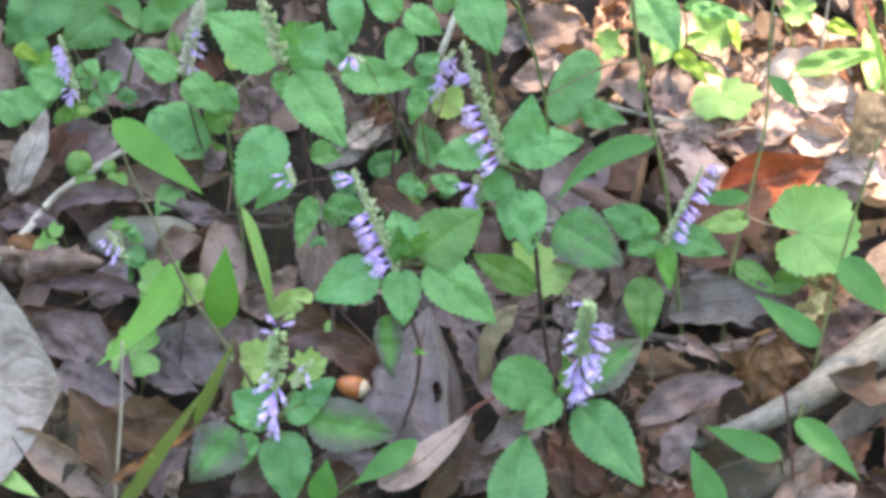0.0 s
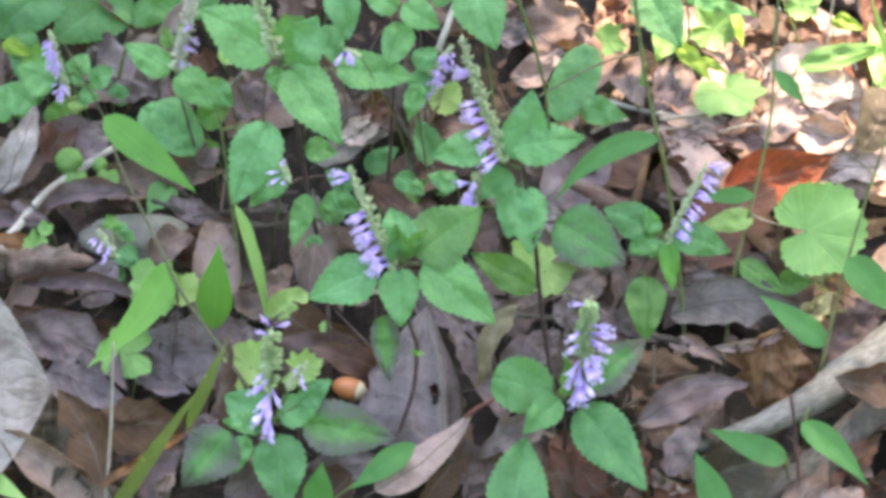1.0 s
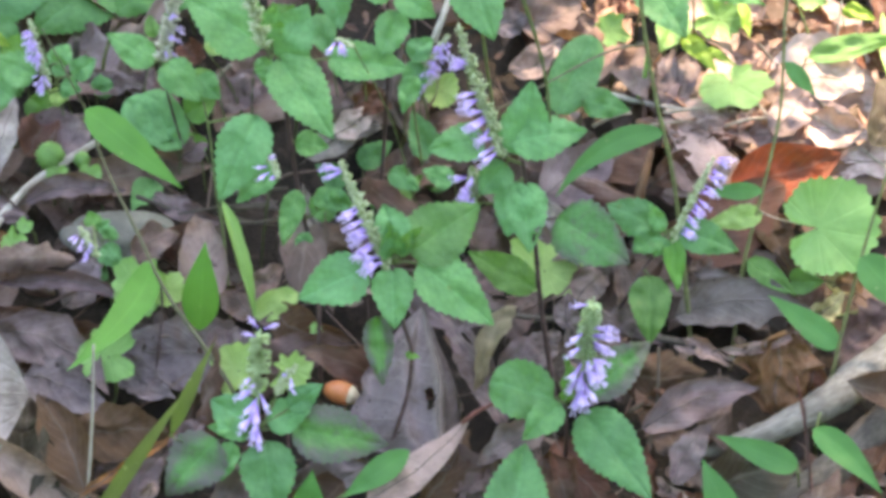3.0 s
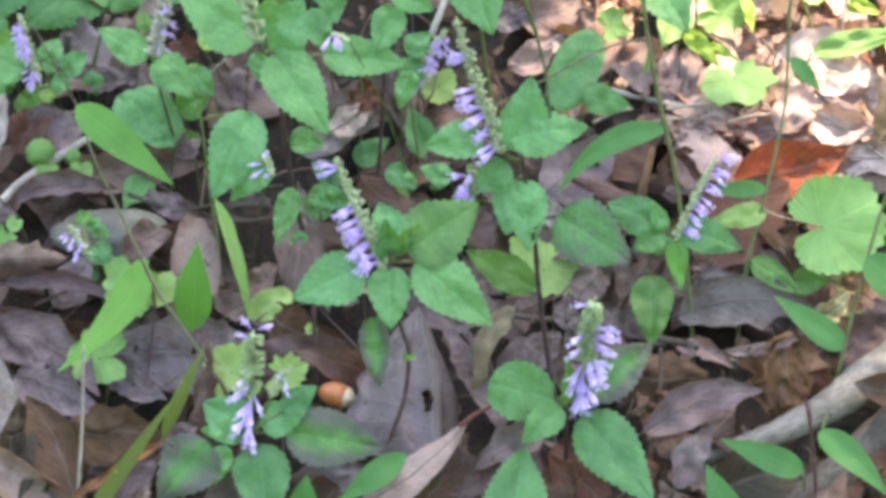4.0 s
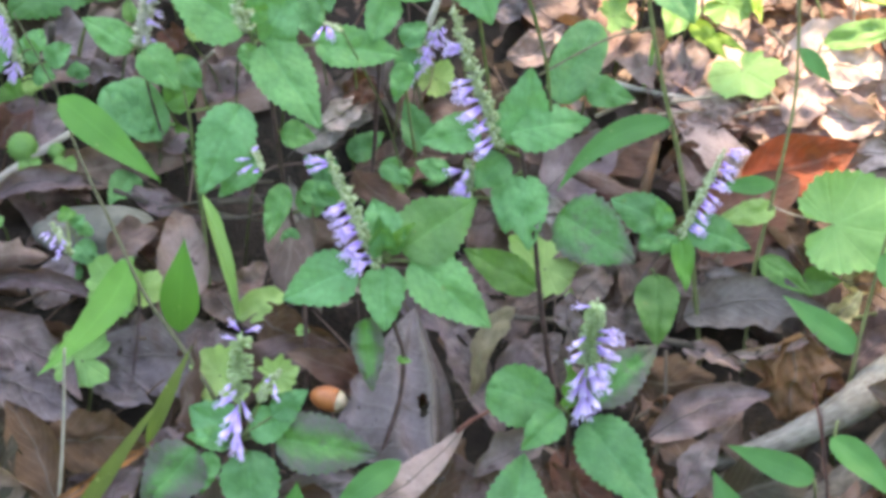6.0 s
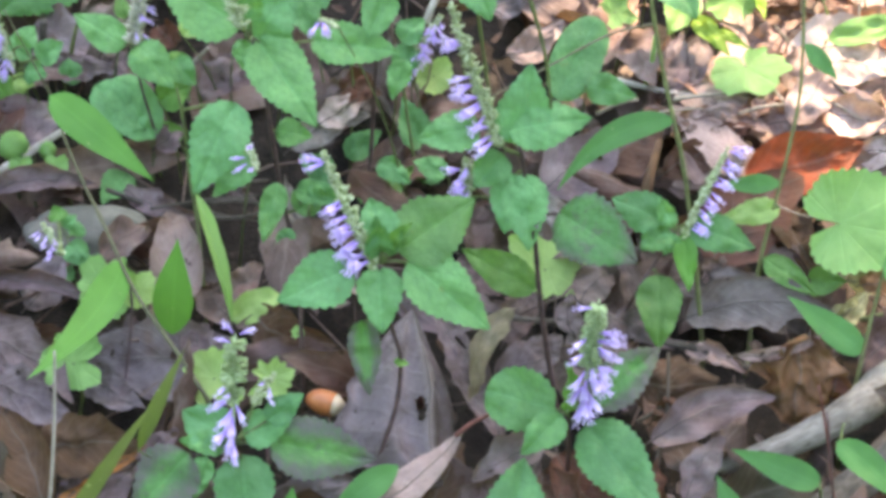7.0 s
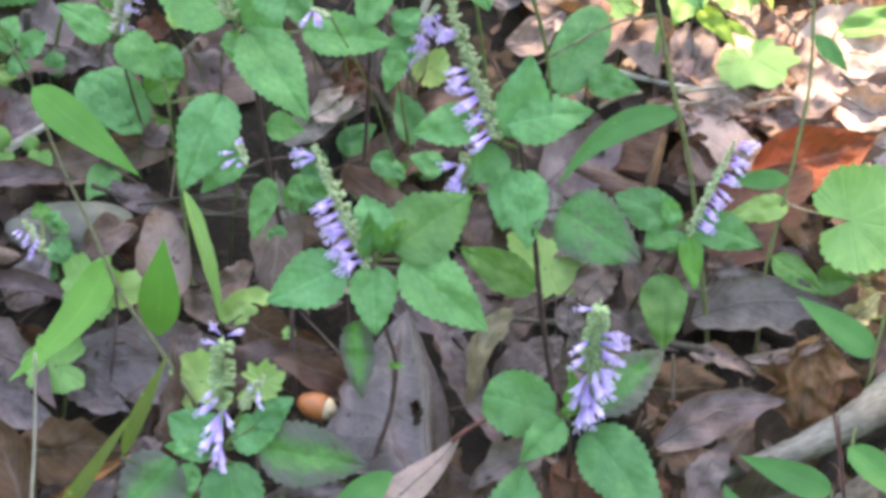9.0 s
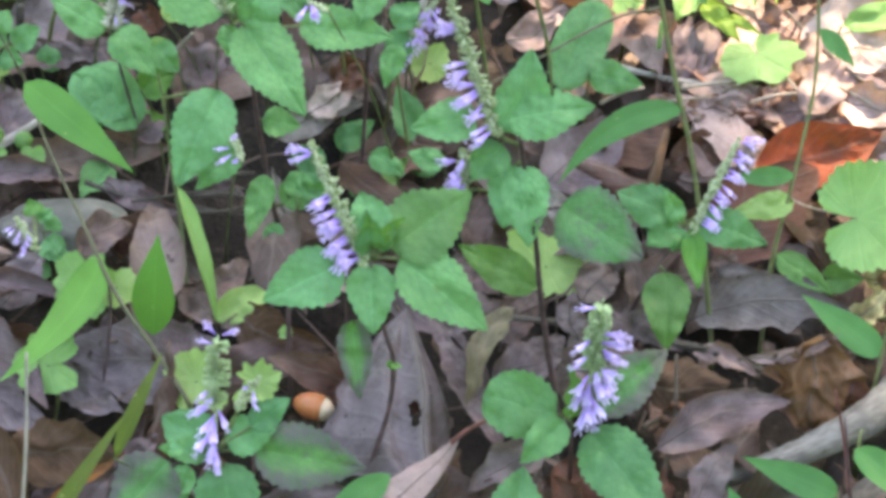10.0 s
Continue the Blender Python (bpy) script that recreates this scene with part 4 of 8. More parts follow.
mint_leaf(p, (-0.0216, -0.0788, 0.1079), (-0.0100, -0.0733, 0.1183), 0.0092, MINT_OLIVE, curl=1.6, petiole=(-0.0232, -0.0807, 0.1026))
mint_leaf(p, (-0.0208, -0.0793, 0.1066), (-0.0140, -0.0744, 0.1158), 0.0077, MINT, petiole=(-0.0232, -0.0807, 0.1026))
mint_leaf(p, (-0.0305, -0.0893, 0.0796), (-0.0275, -0.1112, 0.0591), 0.0132, MINT_PURPLE, petiole=(-0.0197, -0.0887, 0.0813))
mint_leaf(p, (-0.0179, -0.0960, 0.0628), (-0.0118, -0.0971, 0.0618), 0.0036, MINT_OLIVE, petiole=(-0.0153, -0.0958, 0.0634))
stem(p, [(-0.0229, -0.0816, 0.1002), (-0.0239, -0.0815, 0.1002), (-0.0249, -0.0815, 0.1005)], 0.0007, 0.0006, STEM_GREEN, 'flower_stalk')
spike(p, (-0.0249, -0.0815, 0.1005), (-0.0442, -0.0654, 0.1482), (-0.6, -0.55, 0.1), [], seed=11, r=0.0029, size=0.9, heads=[(0.95, -75), (0.93, -100), (0.9, -85), (0.92, -60), (0.6, -95), (0.57, -105), (0.54, -85), (0.5, -105), (0.47, -90), (0.44, -110), (0.41, -95), (0.38, -80), (0.35, -115), (0.32, -95), (0.29, -105), (0.26, -120), (0.22, -90), (0.18, -110), (0.12, -100), (0.09, -120), (0.06, -105), (0.08, -85)])

p = plant('mint_plant', (0.0518, -0.0707, 0.0000), 'tall flowering mint plant with a long lilac spike and dark stem', 'plant', 'flowering mint plants')
stem(p, [(0.0518, -0.0707, -0.0180), (0.0518, -0.0707, 0.0000), (0.0490, -0.0687, 0.0066), (0.0447, -0.0609, 0.0336), (0.0413, -0.0546, 0.0577), (0.0391, -0.0489, 0.0817), (0.0361, -0.0445, 0.1027), (0.0324, -0.0401, 0.1267)], 0.00136, 0.00095, STEM_DARK)
stem(p, [(0.0324, -0.0406, 0.1237), (0.0260, -0.0401, 0.1267), (0.0229, -0.0391, 0.1327)], 0.00082, 0.00082, STEM_GREEN)
stem(p, [(0.0388, -0.0460, 0.0952), (0.0445, -0.0459, 0.0958), (0.0497, -0.0458, 0.0961)], 0.00068, 0.00068, STEM_DARK)
mint_leaf(p, (0.0316, -0.0399, 0.1282), (0.0366, -0.0245, 0.1576), 0.0225, MINT)
mint_leaf(p, (0.0272, -0.0388, 0.1351), (0.0605, -0.0340, 0.1373), 0.0205, MINT, petiole=(0.0229, -0.0391, 0.1327))
mint_leaf(p, (0.0163, -0.0386, 0.1363), (-0.0091, -0.0422, 0.1329), 0.0169, MINT, petiole=(0.0229, -0.0391, 0.1327))
mint_leaf(p, (0.0338, -0.0422, 0.1147), (0.0356, -0.0653, 0.0936), 0.0184, MINT, holes=[(0.80, -0.5, 0.085), (0.68, -0.72, 0.07)])
mint_leaf(p, (0.0300, -0.0422, 0.1147), (0.0261, -0.0600, 0.0984), 0.0169, MINT, petiole=(0.0341, -0.0421, 0.1158))
mint_leaf(p, (0.0260, -0.0406, 0.1237), (0.0138, -0.0504, 0.1147), 0.0159, MINT_DARK, petiole=(0.0272, -0.0402, 0.1262))
mint_leaf(p, (0.0484, -0.0457, 0.0967), (0.0796, -0.0657, 0.0875), 0.0286, MINT_SPOT)
mint_leaf(p, (0.0395, -0.0540, 0.0601), (0.0091, -0.0351, 0.0650), 0.0169, LEAF_DULL, teeth=0.01)
spike(p, (0.0242, -0.0400, 0.1273), (0.0050, -0.0320, 0.1934), (-0.6, -0.6, 0.0), [], seed=13, r=0.0032, size=0.9, heads=[(0.76, -80), (0.74, -100), (0.72, -70), (0.7, -95), (0.5, -95), (0.47, -110), (0.44, -85), (0.38, -100), (0.35, -80), (0.32, -110), (0.29, -95), (0.25, -120), (0.14, -100), (0.1, -115), (0.05, -125)])
stem(p, [(0.0354, -0.0437, 0.1071), (0.0239, -0.0439, 0.1033), (0.0124, -0.0442, 0.1042)], 0.0007, 0.0006, STEM_GREEN, 'flower_stalk')
spike(p, (0.0124, -0.0442, 0.1042), (0.0115, -0.0409, 0.1222), (-0.5, -0.7, 0.0), [(0.1, 0.95, 12)], seed=14, r=0.003, size=0.6)

p = plant('mint_plant', (0.0800, -0.0141, 0.0000), 'flowering mint plant with a slender curved lilac spike', 'plant', 'flowering mint plants')
stem(p, [(0.0800, -0.0141, -0.0180), (0.0800, -0.0141, 0.0000), (0.0817, -0.0339, 0.0325), (0.0895, -0.0273, 0.0450), (0.0960, -0.0227, 0.0538), (0.1004, -0.0189, 0.0613)], 0.00109, 0.00068, STEM_DARK)
mint_leaf(p, (0.1057, -0.0183, 0.0625), (0.1329, -0.0261, 0.0560), 0.0164, MINT_DARK, petiole=(0.1004, -0.0189, 0.0613))
mint_leaf(p, (0.0977, -0.0185, 0.0620), (0.0911, -0.0153, 0.0768), 0.0087, MINT, petiole=(0.1000, -0.0192, 0.0606))
mint_leaf(p, (0.0944, -0.0176, 0.0638), (0.0727, -0.0077, 0.0681), 0.0179, MINT_DARK, petiole=(0.1004, -0.0189, 0.0613))
mint_leaf(p, (0.0971, -0.0189, 0.0613), (0.0842, -0.0261, 0.0552), 0.0133, MINT_DARK, petiole=(0.0996, -0.0196, 0.0599))
mint_leaf(p, (0.0928, -0.0284, 0.0430), (0.0928, -0.0530, 0.0224), 0.0194, LEAF_DULL, teeth=0.02, petiole=(0.0895, -0.0273, 0.0450))
mint_leaf(p, (0.1026, -0.0202, 0.0588), (0.1051, -0.0389, 0.0430), 0.0102, GRASS, teeth=0.0, petiole=(0.0996, -0.0196, 0.0599))
mint_leaf(p, (0.0994, -0.0202, 0.0588), (0.0945, -0.0270, 0.0531), 0.0087, MINT)
stem(p, [(0.0988, -0.0203, 0.0586), (0.1004, -0.0207, 0.0574), (0.1021, -0.0211, 0.0570)], 0.0007, 0.0006, STEM_GREEN, 'flower_stalk')
spike(p, (0.1021, -0.0211, 0.0570), (0.1202, -0.0034, 0.0926), (0.6, -0.6, 0.1), [], seed=17, r=0.0019, size=0.60, fade=0.0, heads=[(0.99, 70), (0.97, 95), (0.95, 55), (0.93, 110), (0.86, 85), (0.82, 105), (0.76, 90), (0.7, 110), (0.65, 95), (0.6, 85), (0.55, 115), (0.5, 95), (0.45, 110), (0.4, 85), (0.34, 115), (0.29, 95), (0.24, 110), (0.18, 120), (0.13, 100)])

p = plant('mint_plant', (-0.0632, 0.0174, -0.0000), 'tall mint plant with large leaves and a faded green spike', 'plant', 'flowering mint plants')
stem(p, [(-0.0632, 0.0174, -0.0180), (-0.0632, 0.0174, -0.0000), (-0.0657, 0.0230, 0.0144), (-0.0690, 0.0283, 0.0289), (-0.0730, 0.0385, 0.0577), (-0.0759, 0.0468, 0.0837), (-0.0804, 0.0532, 0.1054)], 0.00122, 0.00095, STEM_DARK)
mint_leaf(p, (-0.0780, 0.0529, 0.1045), (-0.0520, 0.0199, 0.0830), 0.0261, MINT, petiole=(-0.0800, 0.0526, 0.1034))
mint_leaf(p, (-0.0553, 0.0527, 0.1040), (-0.0162, 0.0470, 0.1016), 0.0189, MINT, petiole=(-0.0791, 0.0514, 0.0995))
mint_leaf(p, (-0.0780, 0.0526, 0.1034), (-0.0640, 0.0664, 0.1251), 0.0235, MINT)
mint_leaf(p, (-0.0843, 0.0545, 0.1103), (-0.1213, 0.0706, 0.1263), 0.0302, MINT, petiole=(-0.0804, 0.0532, 0.1054))
mint_leaf(p, (-0.0748, 0.0494, 0.0924), (-0.0899, 0.0538, 0.0959), 0.0112, MINT, petiole=(-0.0775, 0.0491, 0.0916))
mint_leaf(p, (-0.0809, 0.0552, 0.1126), (-0.0788, 0.0588, 0.1342), 0.0112, MINT, petiole=(-0.0804, 0.0532, 0.1054))
stem(p, [(-0.0804, 0.0532, 0.1054), (-0.0806, 0.0397, 0.1149), (-0.0808, 0.0262, 0.1320)], 0.0007, 0.0006, STEM_GREEN, 'flower_stalk')
spike(p, (-0.0808, 0.0262, 0.1320), (-0.0902, 0.0376, 0.1650), (-0.6, -0.6, 0.1), [], seed=19, r=0.0042)
mint_leaf(p, (-0.0715, 0.0402, 0.0629), (-0.0554, 0.0380, 0.0612), 0.0128, MINT, petiole=(-0.0735, 0.0400, 0.0625))
mint_leaf(p, (-0.0707, 0.0320, 0.0390), (-0.0781, 0.0108, 0.0225), 0.0118, MINT, teeth=0.03)
mint_leaf(p, (-0.0671, 0.0230, 0.0144), (-0.0586, 0.0139, 0.0075), 0.0102, MINT)
mint_leaf(p, (-0.0641, 0.0273, 0.0260), (-0.0500, 0.0374, 0.0338), 0.0143, MINT, petiole=(-0.0681, 0.0269, 0.0249))

p = plant('mint_plant', (-0.1026, -0.0140, -0.0000), 'small mint plant with hanging oval leaves', 'plant', 'flowering mint plants')
stem(p, [(-0.1026, -0.0140, -0.0180), (-0.1026, -0.0140, -0.0000), (-0.1050, 0.0061, 0.0350), (-0.1080, 0.0171, 0.0551), (-0.1101, 0.0291, 0.0776), (-0.1124, 0.0362, 0.0913)], 0.00082, 0.00054, STEM_GREEN)
mint_leaf(p, (-0.0872, 0.0332, 0.0856), (-0.1052, 0.0050, 0.0575), 0.0251, MINT, petiole=(-0.1109, 0.0317, 0.0826))
stem(p, [(-0.0918, 0.0335, -0.0180), (-0.0863, 0.0284, 0.0288), (-0.0795, 0.0222, 0.0646)], 0.00055, 0.0004, STEM_GREEN, 'leaf_stalk')
mint_leaf(p, (-0.0795, 0.0222, 0.0646), (-0.0980, 0.0084, 0.0535), 0.0133, MINT)
stem(p, [(-0.0795, 0.0222, 0.0646), (-0.0779, 0.0083, 0.0700), (-0.0763, -0.0055, 0.0820)], 0.0007, 0.0006, STEM_GREEN, 'flower_stalk')
spike(p, (-0.0763, -0.0055, 0.0820), (-0.0800, 0.0016, 0.0900), (-0.3, -0.7, 0.2), [(0.1, 0.9, 4)], seed=23, r=0.002, size=0.55)
stem(p, [(-0.1001, 0.0206, -0.0180), (-0.1014, 0.0084, 0.0321), (-0.1029, -0.0065, 0.0700)], 0.00055, 0.0004, STEM_GREEN, 'leaf_stalk')
blade(p, (-0.1029, -0.0065, 0.0700), (-0.0885, -0.0369, 0.0220), 0.0064, GRASS_PALE, fold=1.0, roll=-25, kind='strap')

p = plant('mint_plant', (-0.0341, 0.0540, 0.0000), 'mint plant with a short lilac flower cluster', 'plant', 'flowering mint plants')
stem(p, [(-0.0341, 0.0540, -0.0180), (-0.0341, 0.0540, 0.0000), (-0.0306, 0.0597, 0.0381), (-0.0270, 0.0646, 0.0901), (-0.0204, 0.0660, 0.1351)], 0.00109, 0.00082, STEM_DARK)
mint_leaf(p, (-0.0222, 0.0659, 0.1213), (-0.0307, 0.0495, 0.1049), 0.0159, MINT)
mint_leaf(p, (-0.0232, 0.0660, 0.1317), (-0.0048, 0.0574, 0.1247), 0.0153, MINT, petiole=(-0.0210, 0.0659, 0.1310))
mint_leaf(p, (-0.0251, 0.0660, 0.1299), (-0.0427, 0.0735, 0.1360), 0.0153, MINT, petiole=(-0.0210, 0.0659, 0.1310))
stem(p, [(-0.0235, 0.1075, -0.0180), (-0.0199, 0.0880, 0.0400), (-0.0155, 0.0641, 0.0832)], 0.00055, 0.0004, STEM_GREEN, 'leaf_stalk')
mint_leaf(p, (-0.0155, 0.0641, 0.0832), (-0.0210, 0.0497, 0.0719), 0.0107, MINT)
stem(p, [(-0.0224, 0.0726, -0.0180), (-0.0249, 0.0662, 0.0067), (-0.0279, 0.0583, 0.0277)], 0.00055, 0.0004, STEM_GREEN, 'leaf_stalk')
mint_leaf(p, (-0.0279, 0.0583, 0.0277), (-0.0130, 0.0501, 0.0217), 0.0112, MINT)
stem(p, [(-0.0360, 0.0639, -0.0180), (-0.0337, 0.0610, 0.0026), (-0.0309, 0.0573, 0.0208)], 0.00055, 0.0004, STEM_GREEN, 'leaf_stalk')
mint_leaf(p, (-0.0309, 0.0573, 0.0208), (-0.0360, 0.0461, 0.0125), 0.0153, MINT)
mint_leaf(p, (-0.0340, 0.0546, 0.0035), (-0.0118, 0.0693, 0.0142), 0.0143, LEAF_DULL)
stem(p, [(0.0066, 0.0685, -0.0180), (0.0052, 0.0635, 0.0026), (0.0035, 0.0573, 0.0208)], 0.00055, 0.0004, STEM_GREEN, 'leaf_stalk')
mint_leaf(p, (0.0035, 0.0573, 0.0208), (-0.0122, 0.0620, 0.0243), 0.0112, MINT)

p = plant('mint_plant', (-0.0422, 0.0923, 0.0000), 'mint plant with a single pale lilac flower head', 'plant', 'flowering mint plants')
stem(p, [(-0.0422, 0.0923, -0.0180), (-0.0422, 0.0923, 0.0000), (-0.0399, 0.0987, 0.0416), (-0.0451, 0.1020, 0.0710), (-0.0513, 0.1022, 0.0735)], 0.00054, 0.00041, STEM_GREEN)
stem(p, [(-0.0116, 0.0612, -0.0180), (-0.0254, 0.0511, 0.0639), (-0.0422, 0.0387, 0.1230)], 0.00055, 0.0004, STEM_GREEN, 'leaf_stalk')
spike(p, (-0.0422, 0.0387, 0.1230), (-0.0500, 0.0420, 0.1248), (-0.3, -0.7, 0.0), [], seed=29, r=0.0012, size=0.8, heads=[(0.95, -110), (1.0, -125), (0.9, -120), (1.0, -95), (0.9, -135)])
stem(p, [(-0.0793, 0.1255, -0.0180), (-0.0687, 0.1162, 0.0587), (-0.0558, 0.1049, 0.1143)], 0.00055, 0.0004, STEM_GREEN, 'leaf_stalk')
mint_leaf(p, (-0.0558, 0.1049, 0.1143), (-0.0502, 0.0840, 0.0947), 0.0184, MINT)
stem(p, [(-0.0534, 0.1366, -0.0180), (-0.0578, 0.1217, 0.0431), (-0.0631, 0.1035, 0.0884)], 0.00055, 0.0004, STEM_GREEN, 'leaf_stalk')
mint_leaf(p, (-0.0631, 0.1035, 0.0884), (-0.0559, 0.0860, 0.0754), 0.0153, MINT)

p = plant('mint_plant', (-0.0111, 0.0793, 0.0000), 'mint plant with a drooping lilac flower spike', 'plant', 'flowering mint plants')
stem(p, [(-0.0111, 0.0793, -0.0180), (-0.0111, 0.0793, 0.0000), (-0.0152, 0.0847, 0.0346), (-0.0165, 0.0873, 0.0554), (-0.0107, 0.0884, 0.0658)], 0.00082, 0.00054, STEM_GREEN)
spike(p, (-0.0153, 0.0873, 0.0561), (0.0007, 0.0901, 0.0866), (0.1, -0.8, 0.1), [(0.0, 0.95, 64)], seed=31, r=0.0022, size=0.38, spread=0.3)
stem(p, [(-0.0055, 0.1120, -0.0180), (-0.0110, 0.1016, 0.0338), (-0.0177, 0.0890, 0.0728)], 0.00055, 0.0004, STEM_GREEN, 'leaf_stalk')
mint_leaf(p, (-0.0177, 0.0890, 0.0728), (-0.0064, 0.0972, 0.0788), 0.0128, MINT)
stem(p, [(-0.0145, 0.1243, -0.0180), (-0.0128, 0.1083, 0.0317), (-0.0107, 0.0887, 0.0693)], 0.00055, 0.0004, STEM_GREEN, 'leaf_stalk')
mint_leaf(p, (-0.0107, 0.0887, 0.0693), (-0.0220, 0.0771, 0.0606), 0.0128, MINT)

p = plant('mint_plant', (0.0273, 0.0922, 0.0000), 'mint plant with broad leaves hanging over the spike', 'plant', 'flowering mint plants')
stem(p, [(0.0273, 0.0922, -0.0180), (0.0273, 0.0922, 0.0000), (0.0209, 0.0995, 0.0485), (0.0148, 0.1039, 0.0970), (0.0119, 0.1046, 0.1109)], 0.00082, 0.00082, STEM_GREEN)
mint_leaf(p, (0.0096, 0.1048, 0.1143), (0.0225, 0.0803, 0.0912), 0.0266, MINT, petiole=(0.0119, 0.1046, 0.1109))
stem(p, [(0.0511, 0.1109, -0.0180), (0.0527, 0.1046, 0.0078), (0.0547, 0.0969, 0.0295)], 0.00055, 0.0004, STEM_GREEN, 'leaf_stalk')
mint_leaf(p, (0.0547, 0.0969, 0.0295), (0.0731, 0.1326, 0.0499), 0.0240, MINT_DARK, teeth=0.01, kind='round', fold=0.05)
stem(p, [(0.0674, 0.1189, -0.0180), (0.0675, 0.1095, 0.0130), (0.0675, 0.0981, 0.0381)], 0.00055, 0.0004, STEM_GREEN, 'leaf_stalk')
mint_leaf(p, (0.0675, 0.0981, 0.0381), (0.0907, 0.0933, 0.0346), 0.0153, MINT_DARK, teeth=0.02)
stem(p, [(0.0138, 0.1449, -0.0180), (0.0079, 0.1266, 0.0525), (0.0007, 0.1043, 0.1039)], 0.00055, 0.0004, STEM_GREEN, 'leaf_stalk')
mint_leaf(p, (0.0007, 0.1043, 0.1039), (-0.0106, 0.1113, 0.1091), 0.0153, MINT)

p = plant('mint_plant', (-0.1374, 0.0794, -0.0000), 'mint plant with faded beige spike and last lilac flowers', 'plant', 'flowering mint plants')
stem(p, [(-0.1315, 0.0834, 0.0243), (-0.1357, 0.0866, 0.0485), (-0.1385, 0.0890, 0.0710)], 0.00068, 0.00054, STEM_DARK)
stem(p, [(-0.1385, 0.0890, 0.0710), (-0.1366, 0.0780, 0.0776), (-0.1348, 0.0669, 0.0900)], 0.0007, 0.0006, STEM_GREEN, 'flower_stalk')
spike(p, (-0.1348, 0.0669, 0.0900), (-0.1228, 0.0770, 0.1350), (0.5, -0.6, 0.1), [(0.28, 0.44, 6), (0.52, 0.62, 3), (0.12, 0.2, 2)], seed=37, r=0.0036, calyx=CALYX_DRY, size=0.42)
mint_leaf(p, (-0.1408, 0.0889, 0.0700), (-0.1650, 0.1006, 0.0787), 0.0159, MINT, teeth=0.01, petiole=(-0.1385, 0.0890, 0.0710))
mint_leaf(p, (-0.1362, 0.0890, 0.0710), (-0.1189, 0.0723, 0.0586), 0.0179, MINT, teeth=0.03, petiole=(-0.1385, 0.0890, 0.0710))
stem(p, [(-0.1327, 0.0964, -0.0180), (-0.1341, 0.0905, 0.0047), (-0.1359, 0.0834, 0.0243)], 0.00055, 0.0004, STEM_GREEN, 'leaf_stalk')
mint_leaf(p, (-0.1359, 0.0834, 0.0243), (-0.1595, 0.1003, 0.0364), 0.0205, MINT, teeth=0.0, kind='round')
stem(p, [(-0.1211, 0.1189, -0.0180), (-0.1209, 0.1051, 0.0275), (-0.1205, 0.0881, 0.0624)], 0.00055, 0.0004, STEM_GREEN, 'leaf_stalk')
mint_leaf(p, (-0.1205, 0.0881, 0.0624), (-0.1098, 0.0788, 0.0554), 0.0133, MINT)
mint_leaf(p, (-0.1462, 0.0794, 0.0000), (-0.1550, 0.0552, 0.0030), 0.0153, MINT)
stem(p, [(-0.1013, 0.1281, -0.0180), (-0.1077, 0.1107, 0.0358), (-0.1154, 0.0894, 0.0762)], 0.00055, 0.0004, STEM_GREEN, 'leaf_stalk')
mint_leaf(p, (-0.1154, 0.0894, 0.0762), (-0.1056, 0.0964, 0.0814), 0.0102, ROUND_PALE)

p = plant('mint_plant', (-0.1925, 0.1011, 0.0000), 'mint plant with a lilac flower spike bent over low leaves', 'plant', 'flowering mint plants')
stem(p, [(-0.1925, 0.1011, -0.0180), (-0.1925, 0.1011, 0.0000), (-0.1924, 0.1067, 0.0346), (-0.1967, 0.1090, 0.0520), (-0.2007, 0.1115, 0.0755)], 0.00054, 0.00041, STEM_GREEN)
stem(p, [(-0.1940, 0.1075, 0.0409), (-0.1962, 0.1075, 0.0399), (-0.1984, 0.1074, 0.0398)], 0.0007, 0.0006, STEM_GREEN, 'flower_stalk')
spike(p, (-0.1984, 0.1074, 0.0398), (-0.2033, 0.1117, 0.0780), (-0.2, -0.8, 0.1), [(0.02, 0.22, 14), (0.42, 0.92, 40)], seed=41, r=0.0022, size=0.44, spread=0.3)
mint_leaf(p, (-0.1923, 0.1090, 0.0520), (-0.1868, 0.1175, 0.0580), 0.0115, MINT, petiole=(-0.1963, 0.1088, 0.0504))
mint_leaf(p, (-0.1857, 0.1081, 0.0450), (-0.1742, 0.1154, 0.0502), 0.0128, MINT, petiole=(-0.1944, 0.1077, 0.0425))
mint_leaf(p, (-0.1920, 0.1074, 0.0398), (-0.1817, 0.1050, 0.0381), 0.0112, MINT)
mint_leaf(p, (-0.1983, 0.1067, 0.0346), (-0.1880, 0.1043, 0.0329), 0.0087, ROUND_PALE, petiole=(-0.1928, 0.1069, 0.0362))
stem(p, [(-0.1921, 0.1266, -0.0180), (-0.1971, 0.1183, 0.0171), (-0.2032, 0.1081, 0.0450)], 0.00055, 0.0004, STEM_GREEN, 'leaf_stalk')
mint_leaf(p, (-0.2032, 0.1081, 0.0450), (-0.2238, 0.1155, 0.0502), 0.0194, MINT)
stem(p, [(-0.2223, 0.1233, -0.0180), (-0.2195, 0.1156, 0.0088), (-0.2162, 0.1062, 0.0312)], 0.00055, 0.0004, STEM_GREEN, 'leaf_stalk')
mint_leaf(p, (-0.2162, 0.1062, 0.0312), (-0.2312, 0.1161, 0.0381), 0.0189, MINT)
stem(p, [(-0.2229, 0.1184, -0.0180), (-0.2240, 0.1127, 0.0067), (-0.2254, 0.1057, 0.0277)], 0.00055, 0.0004, STEM_GREEN, 'leaf_stalk')
mint_leaf(p, (-0.2254, 0.1057, 0.0277), (-0.2434, 0.1156, 0.0347), 0.0205, MINT)

